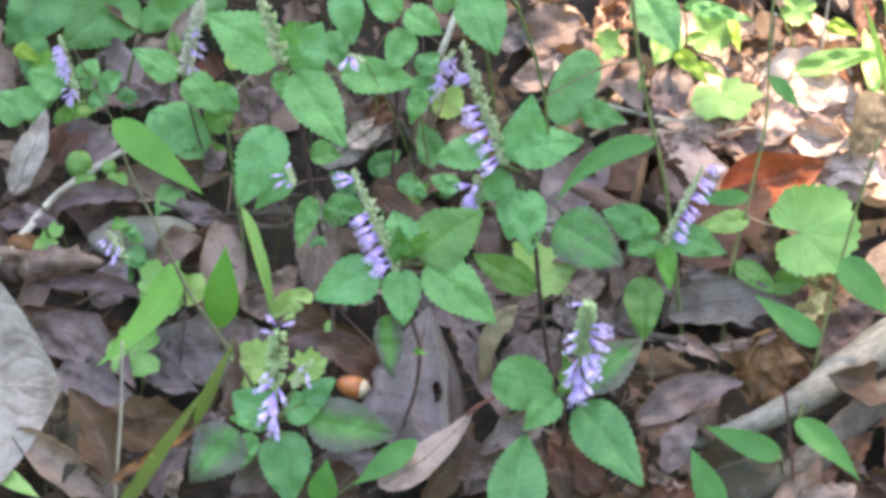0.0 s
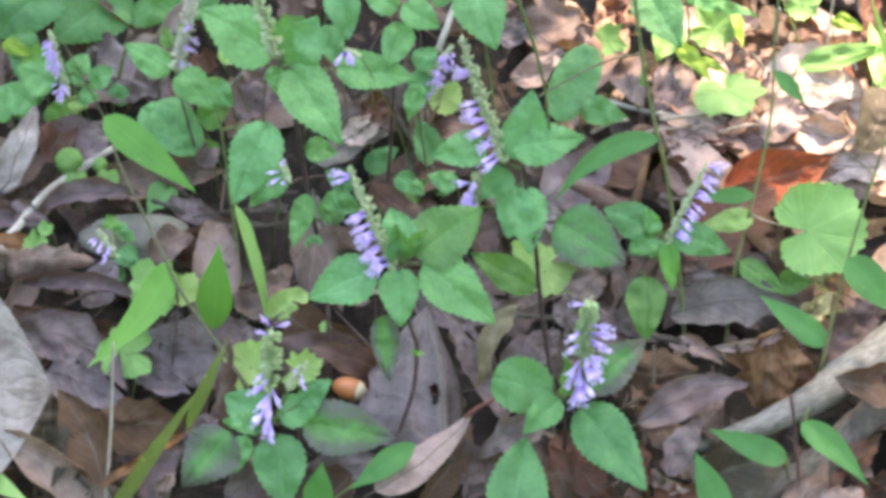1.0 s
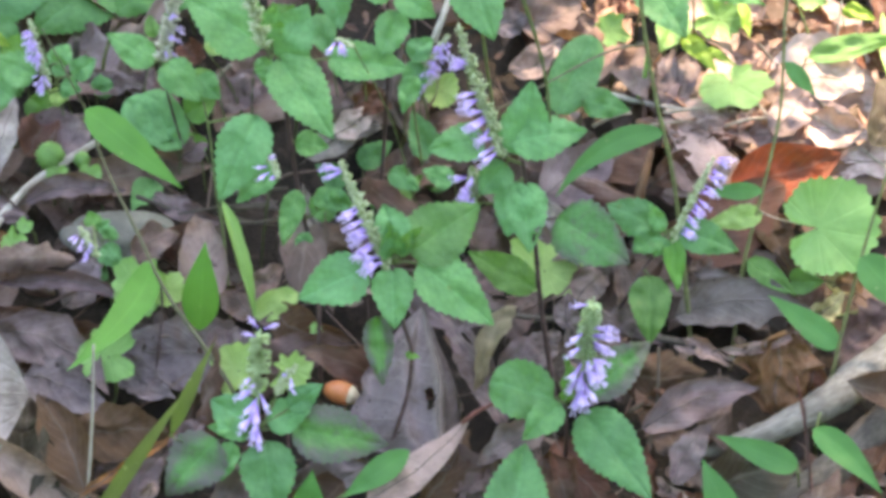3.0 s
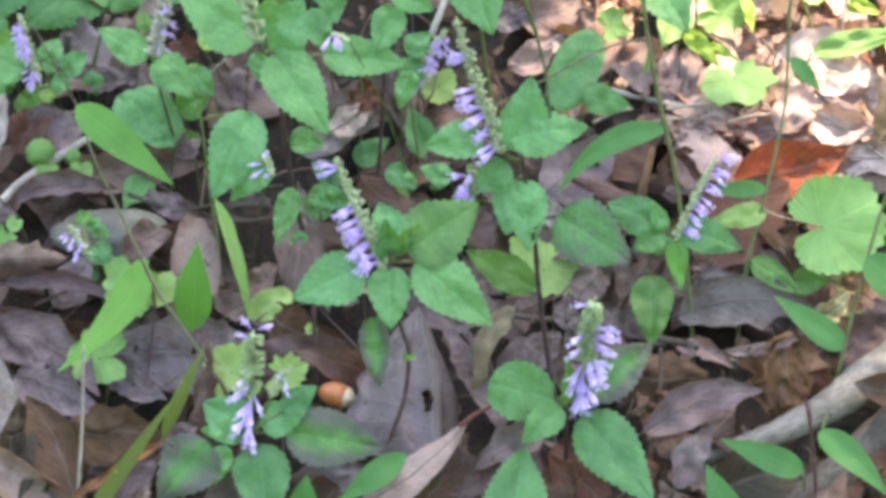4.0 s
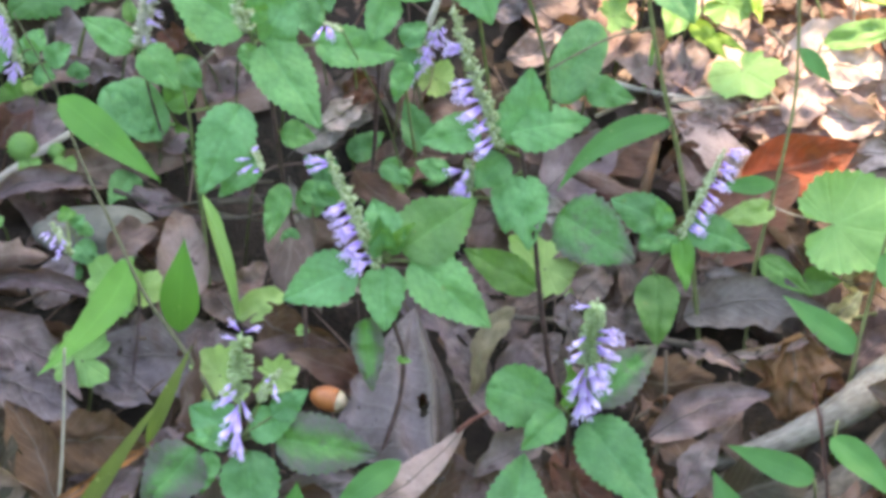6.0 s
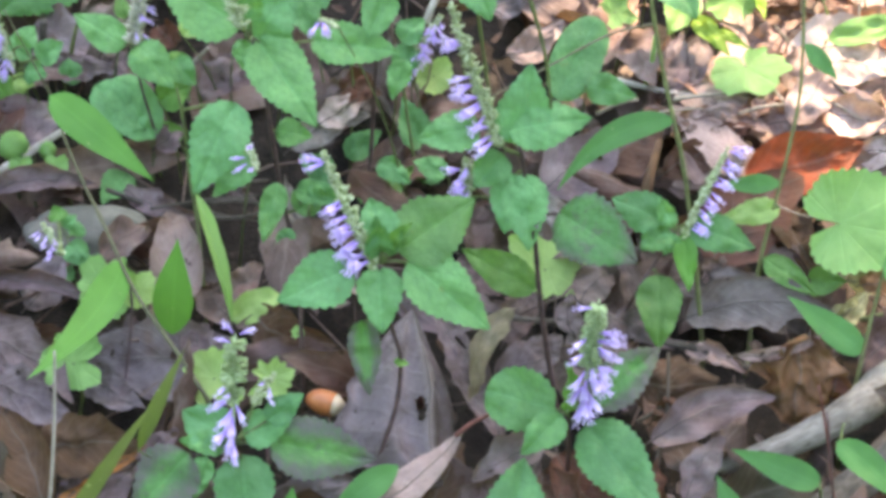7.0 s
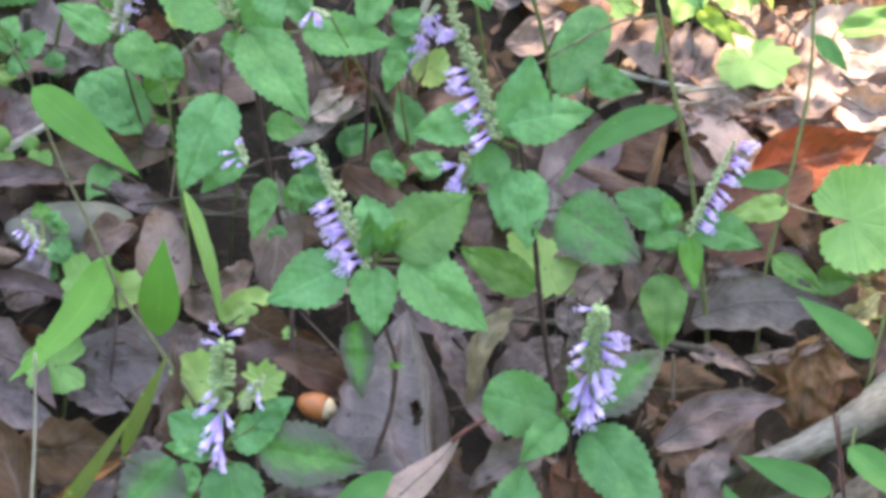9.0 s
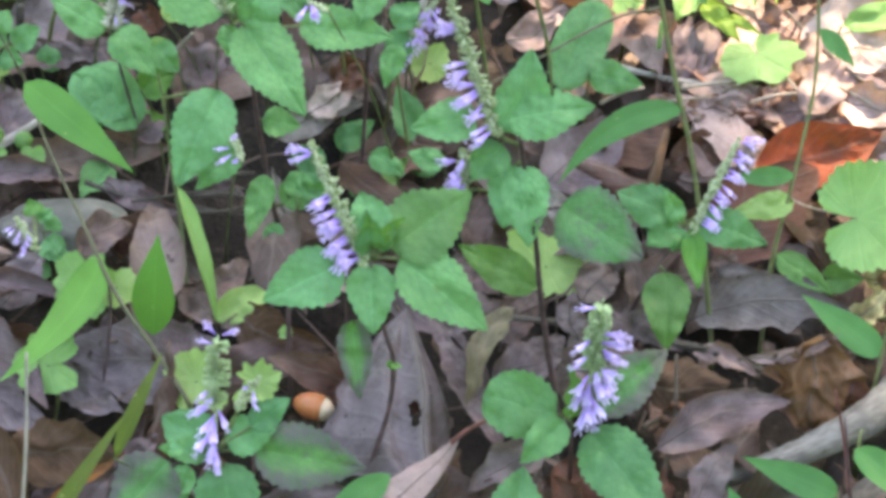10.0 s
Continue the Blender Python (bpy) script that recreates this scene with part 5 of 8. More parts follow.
p = plant('mint_plant', (-0.1615, 0.0055, 0.0000), 'small mint seedling with a few pale lilac flowers', 'plant', 'flowering mint plants')
stem(p, [(-0.1615, 0.0055, -0.0180), (-0.1615, 0.0055, 0.0000), (-0.1627, 0.0092, 0.0123), (-0.1641, 0.0127, 0.0246), (-0.1677, 0.0152, 0.0339)], 0.00054, 0.00033, STEM_GREEN)
stem(p, [(-0.1673, 0.0150, 0.0330), (-0.1640, -0.0019, 0.0354), (-0.1606, -0.0187, 0.0450)], 0.0007, 0.0006, STEM_GREEN, 'flower_stalk')
spike(p, (-0.1606, -0.0187, 0.0450), (-0.1674, -0.0147, 0.0600), (-0.4, -0.7, 0.1), [(0.1, 0.95, 12)], seed=43, r=0.0018, size=0.36)
mint_leaf(p, (-0.1638, 0.0118, 0.0216), (-0.1544, 0.0041, 0.0155), 0.0118, MINT)
mint_leaf(p, (-0.1652, 0.0140, 0.0293), (-0.1597, 0.0184, 0.0327), 0.0082, MINT)
mint_leaf(p, (-0.1664, 0.0148, 0.0323), (-0.1693, 0.0203, 0.0367), 0.0087, MINT_OLIVE)
mint_leaf(p, (-0.1635, 0.0092, 0.0123), (-0.1746, 0.0014, 0.0063), 0.0143, MINT)
mint_leaf(p, (-0.1599, 0.0127, 0.0246), (-0.1592, 0.0183, 0.0290), 0.0077, MINT, petiole=(-0.1641, 0.0127, 0.0246))

p = plant('grass_plant', (-0.1065, -0.0498, 0.0000), 'broad-bladed woodland grass with bright green leaves', 'grass', 'woodland grasses')
stem(p, [(-0.0949, -0.0698, -0.0180), (-0.0940, -0.0796, 0.0040), (-0.0959, -0.0862, 0.0300), (-0.1111, -0.0628, 0.0360), (-0.1283, -0.0367, 0.0410), (-0.1456, 0.0050, 0.0400), (-0.1575, 0.0313, 0.0417), (-0.1680, 0.0562, 0.0454), (-0.1739, 0.0718, 0.0534), (-0.1793, 0.0764, 0.0652), (-0.1938, 0.0918, 0.0891)], 0.00120, 0.00036, STEM_SHADE)
stem(p, [(-0.1319, -0.0253, 0.0355), (-0.1308, -0.0399, 0.0272), (-0.1350, -0.0627, -0.0000)], 0.00068, 0.00054, STEM_DARK)
blade(p, (-0.1701, 0.0487, 0.0762), (-0.1237, 0.0188, 0.0527), 0.0165, GRASS, kind='lance', fold=0.1, arch=0.04)
blade(p, (-0.1354, -0.0175, 0.0399), (-0.1673, -0.0905, 0.0460), 0.0160, GRASS, bend=-0.07, kind='lance', fold=0.12, arch=0.05)
blade(p, (-0.1134, -0.0452, 0.0241), (-0.1084, -0.0343, 0.0703), 0.0172, GRASS, fold=0.2, kind='blade')

p = plant('grass_plant', (-0.1568, -0.1458, 0.0000), 'thin olive grass stalks leaning through the leaf litter', 'grass', 'woodland grasses')
stem(p, [(-0.1595, -0.1532, -0.0180), (-0.1585, -0.1549, -0.0039), (-0.1573, -0.1571, 0.0100)], 0.00055, 0.0004, STEM_GREEN, 'leaf_stalk')
blade(p, (-0.1573, -0.1571, 0.0100), (-0.1081, -0.1483, 0.0950), 0.0068, GRASS_OLIVE, kind='strap', fold=0.2)
stem(p, [(-0.1017, -0.1074, -0.0180), (-0.1084, -0.1221, 0.0261), (-0.1166, -0.1402, 0.0600)], 0.00055, 0.0004, STEM_GREEN, 'leaf_stalk')
blade(p, (-0.1166, -0.1402, 0.0600), (-0.0953, -0.1324, 0.1100), 0.0060, GRASS_OLIVE, kind='blade', fold=0.2)

p = plant('grass_plant', (0.1344, -0.0313, -0.0000), 'slender woodland grass with a thin upright stalk', 'grass', 'woodland grasses')
stem(p, [(0.1344, -0.0313, -0.0180), (0.1344, -0.0313, -0.0000), (0.1379, -0.0114, 0.0289), (0.1441, 0.0042, 0.0520), (0.1491, 0.0164, 0.0705), (0.1538, 0.0314, 0.0936), (0.1545, 0.0531, 0.1282), (0.1561, 0.0629, 0.1444)], 0.00103, 0.00060, STEM_OLIVE)
blade(p, (0.1551, 0.0422, 0.1106), (0.1689, 0.0299, 0.1006), 0.0080, GRASS_DEEP)
blade(p, (0.1469, 0.0096, 0.0601), (0.1196, 0.0086, 0.0592), 0.0085, GRASS_DEEP)
mint_leaf(p, (0.1466, 0.0036, 0.0511), (0.1203, -0.0002, 0.0479), 0.0118, ROUND_PALE, teeth=0.03, petiole=(0.1441, 0.0042, 0.0520))

p = plant('grass_plant', (0.1681, -0.0879, -0.0000), 'woodland grass with pointed green blades on a thin stalk', 'grass', 'woodland grasses')
stem(p, [(0.1681, -0.0879, -0.0180), (0.1681, -0.0879, -0.0000), (0.1721, -0.0774, 0.0162), (0.1766, -0.0641, 0.0370), (0.1823, -0.0497, 0.0601), (0.1880, -0.0370, 0.0809), (0.1937, -0.0261, 0.0993), (0.2005, -0.0141, 0.1201)], 0.00103, 0.00060, STEM_OLIVE)
blade(p, (0.1840, -0.0437, 0.0698), (0.2105, -0.0649, 0.0512), 0.0170, GRASS_DEEP, kind='lance')
blade(p, (0.1765, -0.0659, 0.0342), (0.1456, -0.0427, 0.0446), 0.0128, GRASS_DEEP, kind='lance')
blade(p, (0.1581, -0.1205, 0.0420), (0.1866, -0.1467, 0.0290), 0.0124, GRASS_DEEP, fold=0.2, bend=-0.04, kind='lance', petiole=(0.1710, -0.0803, 0.0118))

p = plant('grass_plant', (0.1560, -0.1225, 0.0000), 'low woodland grass with short pointed blades', 'grass', 'woodland grasses')
stem(p, [(0.1560, -0.1225, -0.0180), (0.1560, -0.1225, 0.0000), (0.1507, -0.1403, 0.0331), (0.1501, -0.1384, 0.0379)], 0.00068, 0.00054, STEM_GREEN)
stem(p, [(0.1602, -0.1326, -0.0180), (0.1602, -0.1326, 0.0000), (0.1553, -0.1393, 0.0358), (0.1508, -0.1275, 0.0681)], 0.00054, 0.00041, STEM_DARK)
blade(p, (0.1507, -0.1388, 0.0369), (0.1158, -0.1238, 0.0412), 0.0122, GRASS_DEEP, kind='lance')
stem(p, [(0.1143, -0.1724, -0.0180), (0.1167, -0.1758, 0.0153), (0.1195, -0.1798, 0.0420)], 0.00055, 0.0004, STEM_GREEN, 'leaf_stalk')
blade(p, (0.1195, -0.1798, 0.0420), (0.1058, -0.1570, 0.0650), 0.0140, GRASS_DEEP)

p = plant('grass_plant', (0.1141, -0.0332, 0.0000), 'tall thin grass stalk with one arching blade', 'grass', 'woodland grasses')
stem(p, [(0.1141, -0.0332, -0.0180), (0.1141, -0.0332, 0.0000), (0.1116, -0.0205, 0.0225), (0.1082, -0.0068, 0.0475), (0.1027, 0.0088, 0.0776), (0.0958, 0.0213, 0.1026), (0.0897, 0.0343, 0.1301), (0.0854, 0.0465, 0.1577)], 0.00114, 0.00092, STEM_OLIVE)
blade(p, (0.0996, 0.0160, 0.0918), (0.0494, -0.0078, 0.0719), 0.0118, GRASS_DEEP, bend=0.12, kind='lance')
stem(p, [(0.0900, 0.0337, 0.1289), (0.0710, 0.0325, 0.1240), (0.0444, 0.0184, 0.1180), (0.0202, 0.0061, 0.1120)], 0.00065, 0.00038, STEM_UMBER)

p = plant('grass_plant', (-0.0588, -0.1326, 0.0000), 'low grass tuft with short blades in the litter', 'grass', 'woodland grasses')
stem(p, [(-0.0589, -0.1507, -0.0180), (-0.0595, -0.1521, 0.0021), (-0.0603, -0.1539, 0.0200)], 0.00055, 0.0004, STEM_GREEN, 'leaf_stalk')
blade(p, (-0.0603, -0.1539, 0.0200), (-0.0572, -0.1463, 0.0450), 0.0135, GRASS_DEEP)
blade(p, (-0.0160, -0.1314, 0.0403), (-0.0449, -0.1502, 0.0309), 0.0120, GRASS_DEEP, petiole=(-0.0603, -0.1539, 0.0200))
stem(p, [(0.0256, -0.0770, 0.2572), (0.0341, -0.0803, 0.2303), (0.0392, -0.0837, 0.2087), (0.0413, -0.0873, 0.1899)], 0.00082, 0.00054, STEM_GREEN)

p = plant('creeping_plant', (0.1686, 0.0093, 0.0000), 'round scalloped pale green leaf on a thin stalk', 'plant', 'creeping round-leaved plants')
orb_leaf(p, (0.1729, 0.0033, 0.0420), 0.0228, (0, -0.65, 0.76), (-1, -0.08, -0.08), ROUND, cup=0.14, lobes=31, seed=2, gap=0.3, ragged=0.12, foot=(0.1700, 0.0093, -0.0150))
stem(p, [(0.1497, 0.0293, 0.0277), (0.1582, 0.0273, 0.0249), (0.1695, 0.0257, 0.0226)], 0.00041, 0.00041, STEM_PALE)
stem(p, [(0.1390, -0.0018, -0.0180), (0.1392, -0.0062, 0.0117), (0.1395, -0.0115, 0.0360)], 0.00055, 0.0004, STEM_GREEN, 'leaf_stalk')
mint_leaf(p, (0.1395, -0.0115, 0.0360), (0.1617, -0.0274, 0.0280), 0.0118, LEAF_DULL, teeth=0.0)
stem(p, [(0.1571, -0.0007, -0.0180), (0.1581, -0.0051, 0.0021), (0.1593, -0.0104, 0.0200)], 0.00055, 0.0004, STEM_GREEN, 'leaf_stalk')
mint_leaf(p, (0.1593, -0.0104, 0.0200), (0.1769, -0.0123, 0.0220), 0.0128, LEAF_DULL, teeth=0.0)
# Brown leaf, deepened in colour for the dark hollow by the round leaf.
dead_leaf((0.1505, 0.0222, 0.0110), (0.1685, 0.0073, 0.0140), 0.0218, DEAD_UMBER, curl=0.9, rib=True)

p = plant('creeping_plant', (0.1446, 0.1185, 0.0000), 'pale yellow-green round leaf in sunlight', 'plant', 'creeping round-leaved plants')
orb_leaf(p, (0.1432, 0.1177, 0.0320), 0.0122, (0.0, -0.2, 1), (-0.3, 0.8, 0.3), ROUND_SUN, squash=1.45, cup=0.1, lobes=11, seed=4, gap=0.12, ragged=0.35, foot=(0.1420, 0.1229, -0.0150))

p = plant('creeping_plant', (0.0426, -0.0083, 0.0000), 'ragged pale yellow-green leaf', 'plant', 'creeping round-leaved plants')
orb_leaf(p, (0.0466, 0.0024, 0.0150), 0.0180, (0, -0.65, 0.76), (-0.9, 0.2, 0.1), ROUND_PALE, squash=0.72, cup=0.1, lobes=13, seed=5, deep=0.35, ragged=0.3, foot=(0.0426, -0.0063, -0.0150))

p = plant('creeping_plant', (-0.1597, -0.0735, 0.0000), 'bright green lobed round leaf near the ground', 'plant', 'creeping round-leaved plants')
orb_leaf(p, (-0.1528, -0.0651, 0.0280), 0.0128, (0, -0.65, 0.76), (0.9, 0.1, 0), ROUND, squash=1.0, cup=0.1, lobes=11, seed=6, deep=0.6, ragged=0.2, foot=(-0.1570, -0.0735, -0.0150))
orb_leaf(p, (-0.1425, -0.0238, 0.0300), 0.0141, (0, -0.65, 0.76), (0, 0.8, 0.5), ROUND, squash=0.8, cup=0.1, seed=6, deep=0.3, ragged=0.2, foot=(-0.1395, -0.0118, -0.0160))
orb_leaf(p, (-0.1296, -0.0245, 0.0300), 0.0082, (0, -0.65, 0.76), (0, 0.8, 0.5), ROUND_PALE, cup=0.1, seed=7, deep=0.2, foot=(-0.1266, -0.0125, -0.0160))

p = plant('creeping_plant', (-0.1940, 0.0731, 0.0000), 'small round pale green leaves among brown leaves', 'plant', 'creeping round-leaved plants')
bur(p, (-0.1941, 0.0672, 0.0290), 0.0065, (-0.1966, 0.0731, -0.0150), ROUND)
orb_leaf(p, (-0.1899, 0.0582, 0.0240), 0.0054, (0, -0.65, 0.76), (0, 0.8, 0.5), ROUND, seed=9, deep=0.3, foot=(-0.1875, 0.0678, -0.0160))
bur(p, (-0.1789, 0.0679, 0.0260), 0.0038, (-0.1820, 0.0795, -0.0150), ROUND)
orb_leaf(p, (-0.1737, 0.0591, 0.0240), 0.0054, (0, -0.65, 0.76), (0, 0.8, 0.5), ROUND, seed=10, deep=0.3, foot=(-0.1713, 0.0687, -0.0160))
orb_leaf(p, (-0.2069, 0.0154, 0.0200), 0.0076, (0, -0.65, 0.76), (0.5, 0.8, 0.5), ROUND, seed=12, deep=0.4, squash=0.7, ragged=0.4, foot=(-0.2049, 0.0234, -0.0160))
orb_leaf(p, (-0.2022, 0.0254, 0.0220), 0.0038, (0, -0.65, 0.76), (0.5, 0.8, 0.5), ROUND, seed=12, deep=0.3, foot=(-0.2000, 0.0342, -0.0160))

p = plant('creeping_plant', (-0.0906, -0.0293, 0.0000), 'pale spoon-shaped leaf curling upward', 'plant', 'creeping round-leaved plants')
stem(p, [(-0.0918, -0.0180, -0.0180), (-0.0912, -0.0202, -0.0044), (-0.0905, -0.0228, 0.0092)], 0.00055, 0.0004, STEM_GREEN, 'leaf_stalk')
mint_leaf(p, (-0.0905, -0.0228, 0.0092), (-0.0694, -0.0161, 0.0189), 0.0133, ROUND_PALE, teeth=0.0, kind='round', arch=0.15)

p = plant('creeping_plant', (-0.0881, -0.0771, 0.0000), 'pale ragged leaf behind the lilac spike', 'plant', 'creeping round-leaved plants')
orb_leaf(p, (-0.0933, -0.0755, 0.0300), 0.0120, (0, -0.65, 0.76), (0, -0.8, -0.5), ROUND_PALE, seed=14, ragged=0.3, deep=0.3, foot=(-0.0903, -0.0635, -0.0160))
orb_leaf(p, (-0.0695, -0.0755, 0.0300), 0.0080, (0, -0.65, 0.76), (-0.9, 0, 0), ROUND_PALE, seed=15, ragged=0.5, deep=0.3, foot=(-0.0665, -0.0635, -0.0160))
orb_leaf(p, (-0.0605, -0.0406, 0.0200), 0.0028, (0, -0.65, 0.76), (0, -0.8, -0.5), ROUND, seed=15, ragged=0.35, deep=0.3, foot=(-0.0585, -0.0326, -0.0160))

p = plant('creeping_plant', (-0.0023, 0.1097, 0.0000), 'pale yellowish leaf under the mint leaves', 'plant', 'creeping round-leaved plants')
orb_leaf(p, (-0.0028, 0.1235, 0.0220), 0.0092, (0, -0.65, 0.76), (0, 0.8, 0.5), ROUND_PALE, squash=0.95, seed=16, deep=0.2, foot=(-0.0006, 0.1323, -0.0160))

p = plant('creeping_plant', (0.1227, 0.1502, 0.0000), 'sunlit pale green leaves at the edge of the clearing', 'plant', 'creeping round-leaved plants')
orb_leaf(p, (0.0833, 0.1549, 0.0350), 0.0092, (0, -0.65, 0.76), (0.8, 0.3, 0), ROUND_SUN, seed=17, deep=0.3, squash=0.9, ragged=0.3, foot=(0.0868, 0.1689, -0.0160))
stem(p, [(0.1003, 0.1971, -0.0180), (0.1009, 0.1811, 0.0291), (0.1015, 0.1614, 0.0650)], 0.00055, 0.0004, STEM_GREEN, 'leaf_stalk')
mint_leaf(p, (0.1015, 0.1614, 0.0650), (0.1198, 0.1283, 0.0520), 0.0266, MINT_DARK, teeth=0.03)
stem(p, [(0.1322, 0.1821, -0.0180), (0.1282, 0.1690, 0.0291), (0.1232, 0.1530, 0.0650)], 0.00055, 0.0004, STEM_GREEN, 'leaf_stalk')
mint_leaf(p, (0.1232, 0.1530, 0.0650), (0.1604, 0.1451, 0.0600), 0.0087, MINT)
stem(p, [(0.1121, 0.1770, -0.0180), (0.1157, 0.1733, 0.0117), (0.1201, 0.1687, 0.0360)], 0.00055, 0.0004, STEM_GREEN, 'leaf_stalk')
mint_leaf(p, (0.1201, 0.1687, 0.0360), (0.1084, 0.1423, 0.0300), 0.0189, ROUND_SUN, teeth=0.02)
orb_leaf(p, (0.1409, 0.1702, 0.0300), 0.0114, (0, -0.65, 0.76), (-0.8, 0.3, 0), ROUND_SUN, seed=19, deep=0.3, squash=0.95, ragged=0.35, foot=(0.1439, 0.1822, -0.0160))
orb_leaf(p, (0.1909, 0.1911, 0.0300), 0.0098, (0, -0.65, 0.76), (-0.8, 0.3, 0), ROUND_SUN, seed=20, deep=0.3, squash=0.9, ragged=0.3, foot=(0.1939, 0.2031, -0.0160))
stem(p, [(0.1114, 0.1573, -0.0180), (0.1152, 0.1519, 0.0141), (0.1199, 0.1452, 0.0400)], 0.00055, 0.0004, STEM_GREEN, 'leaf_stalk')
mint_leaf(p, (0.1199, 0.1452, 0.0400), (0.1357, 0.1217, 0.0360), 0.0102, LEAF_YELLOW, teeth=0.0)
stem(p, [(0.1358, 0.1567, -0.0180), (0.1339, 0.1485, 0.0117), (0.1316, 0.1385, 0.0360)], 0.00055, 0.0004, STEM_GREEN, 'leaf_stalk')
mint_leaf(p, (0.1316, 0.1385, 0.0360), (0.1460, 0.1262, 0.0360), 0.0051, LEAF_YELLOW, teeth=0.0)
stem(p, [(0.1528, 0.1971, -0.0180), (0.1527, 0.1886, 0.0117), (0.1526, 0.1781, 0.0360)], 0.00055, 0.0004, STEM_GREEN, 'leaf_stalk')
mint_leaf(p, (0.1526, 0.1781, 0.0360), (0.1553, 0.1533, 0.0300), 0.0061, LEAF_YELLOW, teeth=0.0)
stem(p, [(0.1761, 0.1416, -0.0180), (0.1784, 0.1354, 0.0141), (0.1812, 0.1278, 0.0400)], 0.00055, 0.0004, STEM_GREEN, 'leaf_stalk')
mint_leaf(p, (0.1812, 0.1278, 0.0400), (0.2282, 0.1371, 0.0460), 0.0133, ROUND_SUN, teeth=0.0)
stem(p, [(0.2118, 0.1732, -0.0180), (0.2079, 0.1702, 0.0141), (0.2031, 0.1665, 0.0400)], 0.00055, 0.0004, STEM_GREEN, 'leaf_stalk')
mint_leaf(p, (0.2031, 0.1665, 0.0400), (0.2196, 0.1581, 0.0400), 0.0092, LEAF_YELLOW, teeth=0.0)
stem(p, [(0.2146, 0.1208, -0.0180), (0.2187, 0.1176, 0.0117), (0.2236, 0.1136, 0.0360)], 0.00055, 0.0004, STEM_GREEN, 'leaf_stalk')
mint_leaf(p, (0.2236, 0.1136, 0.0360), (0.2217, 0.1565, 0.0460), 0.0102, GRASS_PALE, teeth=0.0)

p = plant('broadleaf_plant', (-0.2093, 0.1740, 0.0000), 'broad crinkled green leaves low in the shade', 'plant', 'creeping round-leaved plants')
stem(p, [(-0.1708, 0.2087, -0.0180), (-0.1733, 0.2059, 0.0095), (-0.1765, 0.2023, 0.0323)], 0.00055, 0.0004, STEM_GREEN, 'leaf_stalk')
mint_leaf(p, (-0.1765, 0.2023, 0.0323), (-0.2170, 0.1758, 0.0154), 0.0384, BROAD, wave=0.006, teeth=0.03)
stem(p, [(-0.2238, 0.2126, -0.0180), (-0.2198, 0.2098, 0.0123), (-0.2149, 0.2064, 0.0370)], 0.00055, 0.0004, STEM_GREEN, 'leaf_stalk')
mint_leaf(p, (-0.2149, 0.2064, 0.0370), (-0.2475, 0.1766, 0.0179), 0.0358, BROAD, wave=0.006, teeth=0.03)
stem(p, [(-0.1362, 0.2136, -0.0180), (-0.1397, 0.2085, 0.0095), (-0.1441, 0.2023, 0.0323)], 0.00055, 0.0004, STEM_GREEN, 'leaf_stalk')
mint_leaf(p, (-0.1441, 0.2023, 0.0323), (-0.1774, 0.1833, 0.0202), 0.0230, BROAD, wave=0.006, teeth=0.03)
stem(p, [(-0.1350, 0.2227, -0.0180), (-0.1321, 0.2144, 0.0109), (-0.1286, 0.2043, 0.0346)], 0.00055, 0.0004, STEM_GREEN, 'leaf_stalk')
mint_leaf(p, (-0.1286, 0.2043, 0.0346), (-0.1526, 0.1799, 0.0191), 0.0205, BROAD, wave=0.005, teeth=0.03)
stem(p, [(-0.2263, 0.1980, -0.0180), (-0.2268, 0.1940, 0.0005), (-0.2276, 0.1892, 0.0173)], 0.00055, 0.0004, STEM_GREEN, 'leaf_stalk')
mint_leaf(p, (-0.2276, 0.1892, 0.0173), (-0.2523, 0.1906, 0.0182), 0.0061, GRASS_PALE, teeth=0.0)
dead_leaf((-0.0589, 0.0204, 0.0120), (-0.0698, 0.0520, 0.0220), 0.0085, DEAD_PALE, label='narrow pale grey dead leaf leaning against a stem', curl=0.5, tatter=0.1, wave=0.002, twist=0, rib=True)
bar('dead_twig', [(-0.1293, 0.0336, 0.0220), (-0.1059, 0.0369, 0.0240), (-0.0816, 0.0420, 0.0220)], 0.0007, 0.0005, BARK_GREY, 'thin grey twig across a dark hollow', 'twig')
bar('dead_twig', [(-0.1101, 0.0406, 0.0160), (-0.0969, 0.0342, 0.0170), (-0.0820, 0.0324, 0.0150)], 0.0009, 0.0005, BARK_GREY, 'thin grey twig across a dark hollow', 'twig')
dead_leaf((-0.0409, 0.0889, 0.0340), (-0.0332, 0.1044, 0.0400), 0.0085, DEAD_RED, label='small dark wine-red dead leaf in the shade', curl=0.5, tatter=0.1, wave=0.002, twist=0, rib=True)
dead_leaf((0.0278, -0.0352, 0.0080), (0.0449, -0.0128, 0.0140), 0.0170, DEAD_WINE, label='mauve-brown dead leaf lying in shade', curl=0.5, tatter=0.2, wave=0.003, twist=0, rib=True)
dead_leaf((0.0578, -0.0339, 0.0120), (0.0564, -0.0224, 0.0260), 0.0120, DEAD_MAUVE, label='mauve-grey dead leaf leaning beside the spike', curl=0.5, tatter=0.2, wave=0.003, twist=0, rib=True)
dead_leaf((0.0333, -0.0470, 0.0100), (0.0530, -0.0370, 0.0140), 0.0150, DEAD_MAUVE, label='mauve-grey dead leaf lying in shade', curl=0.6, tatter=0.2, wave=0.003, twist=0, rib=True)
dead_leaf((-0.1801, -0.0179, 0.0100), (-0.1655, 0.0077, 0.0160), 0.0200, DEAD_LILAC, label='lilac-grey dead leaf lying in shade', curl=0.5, tatter=0.2, wave=0.004, rib=True)
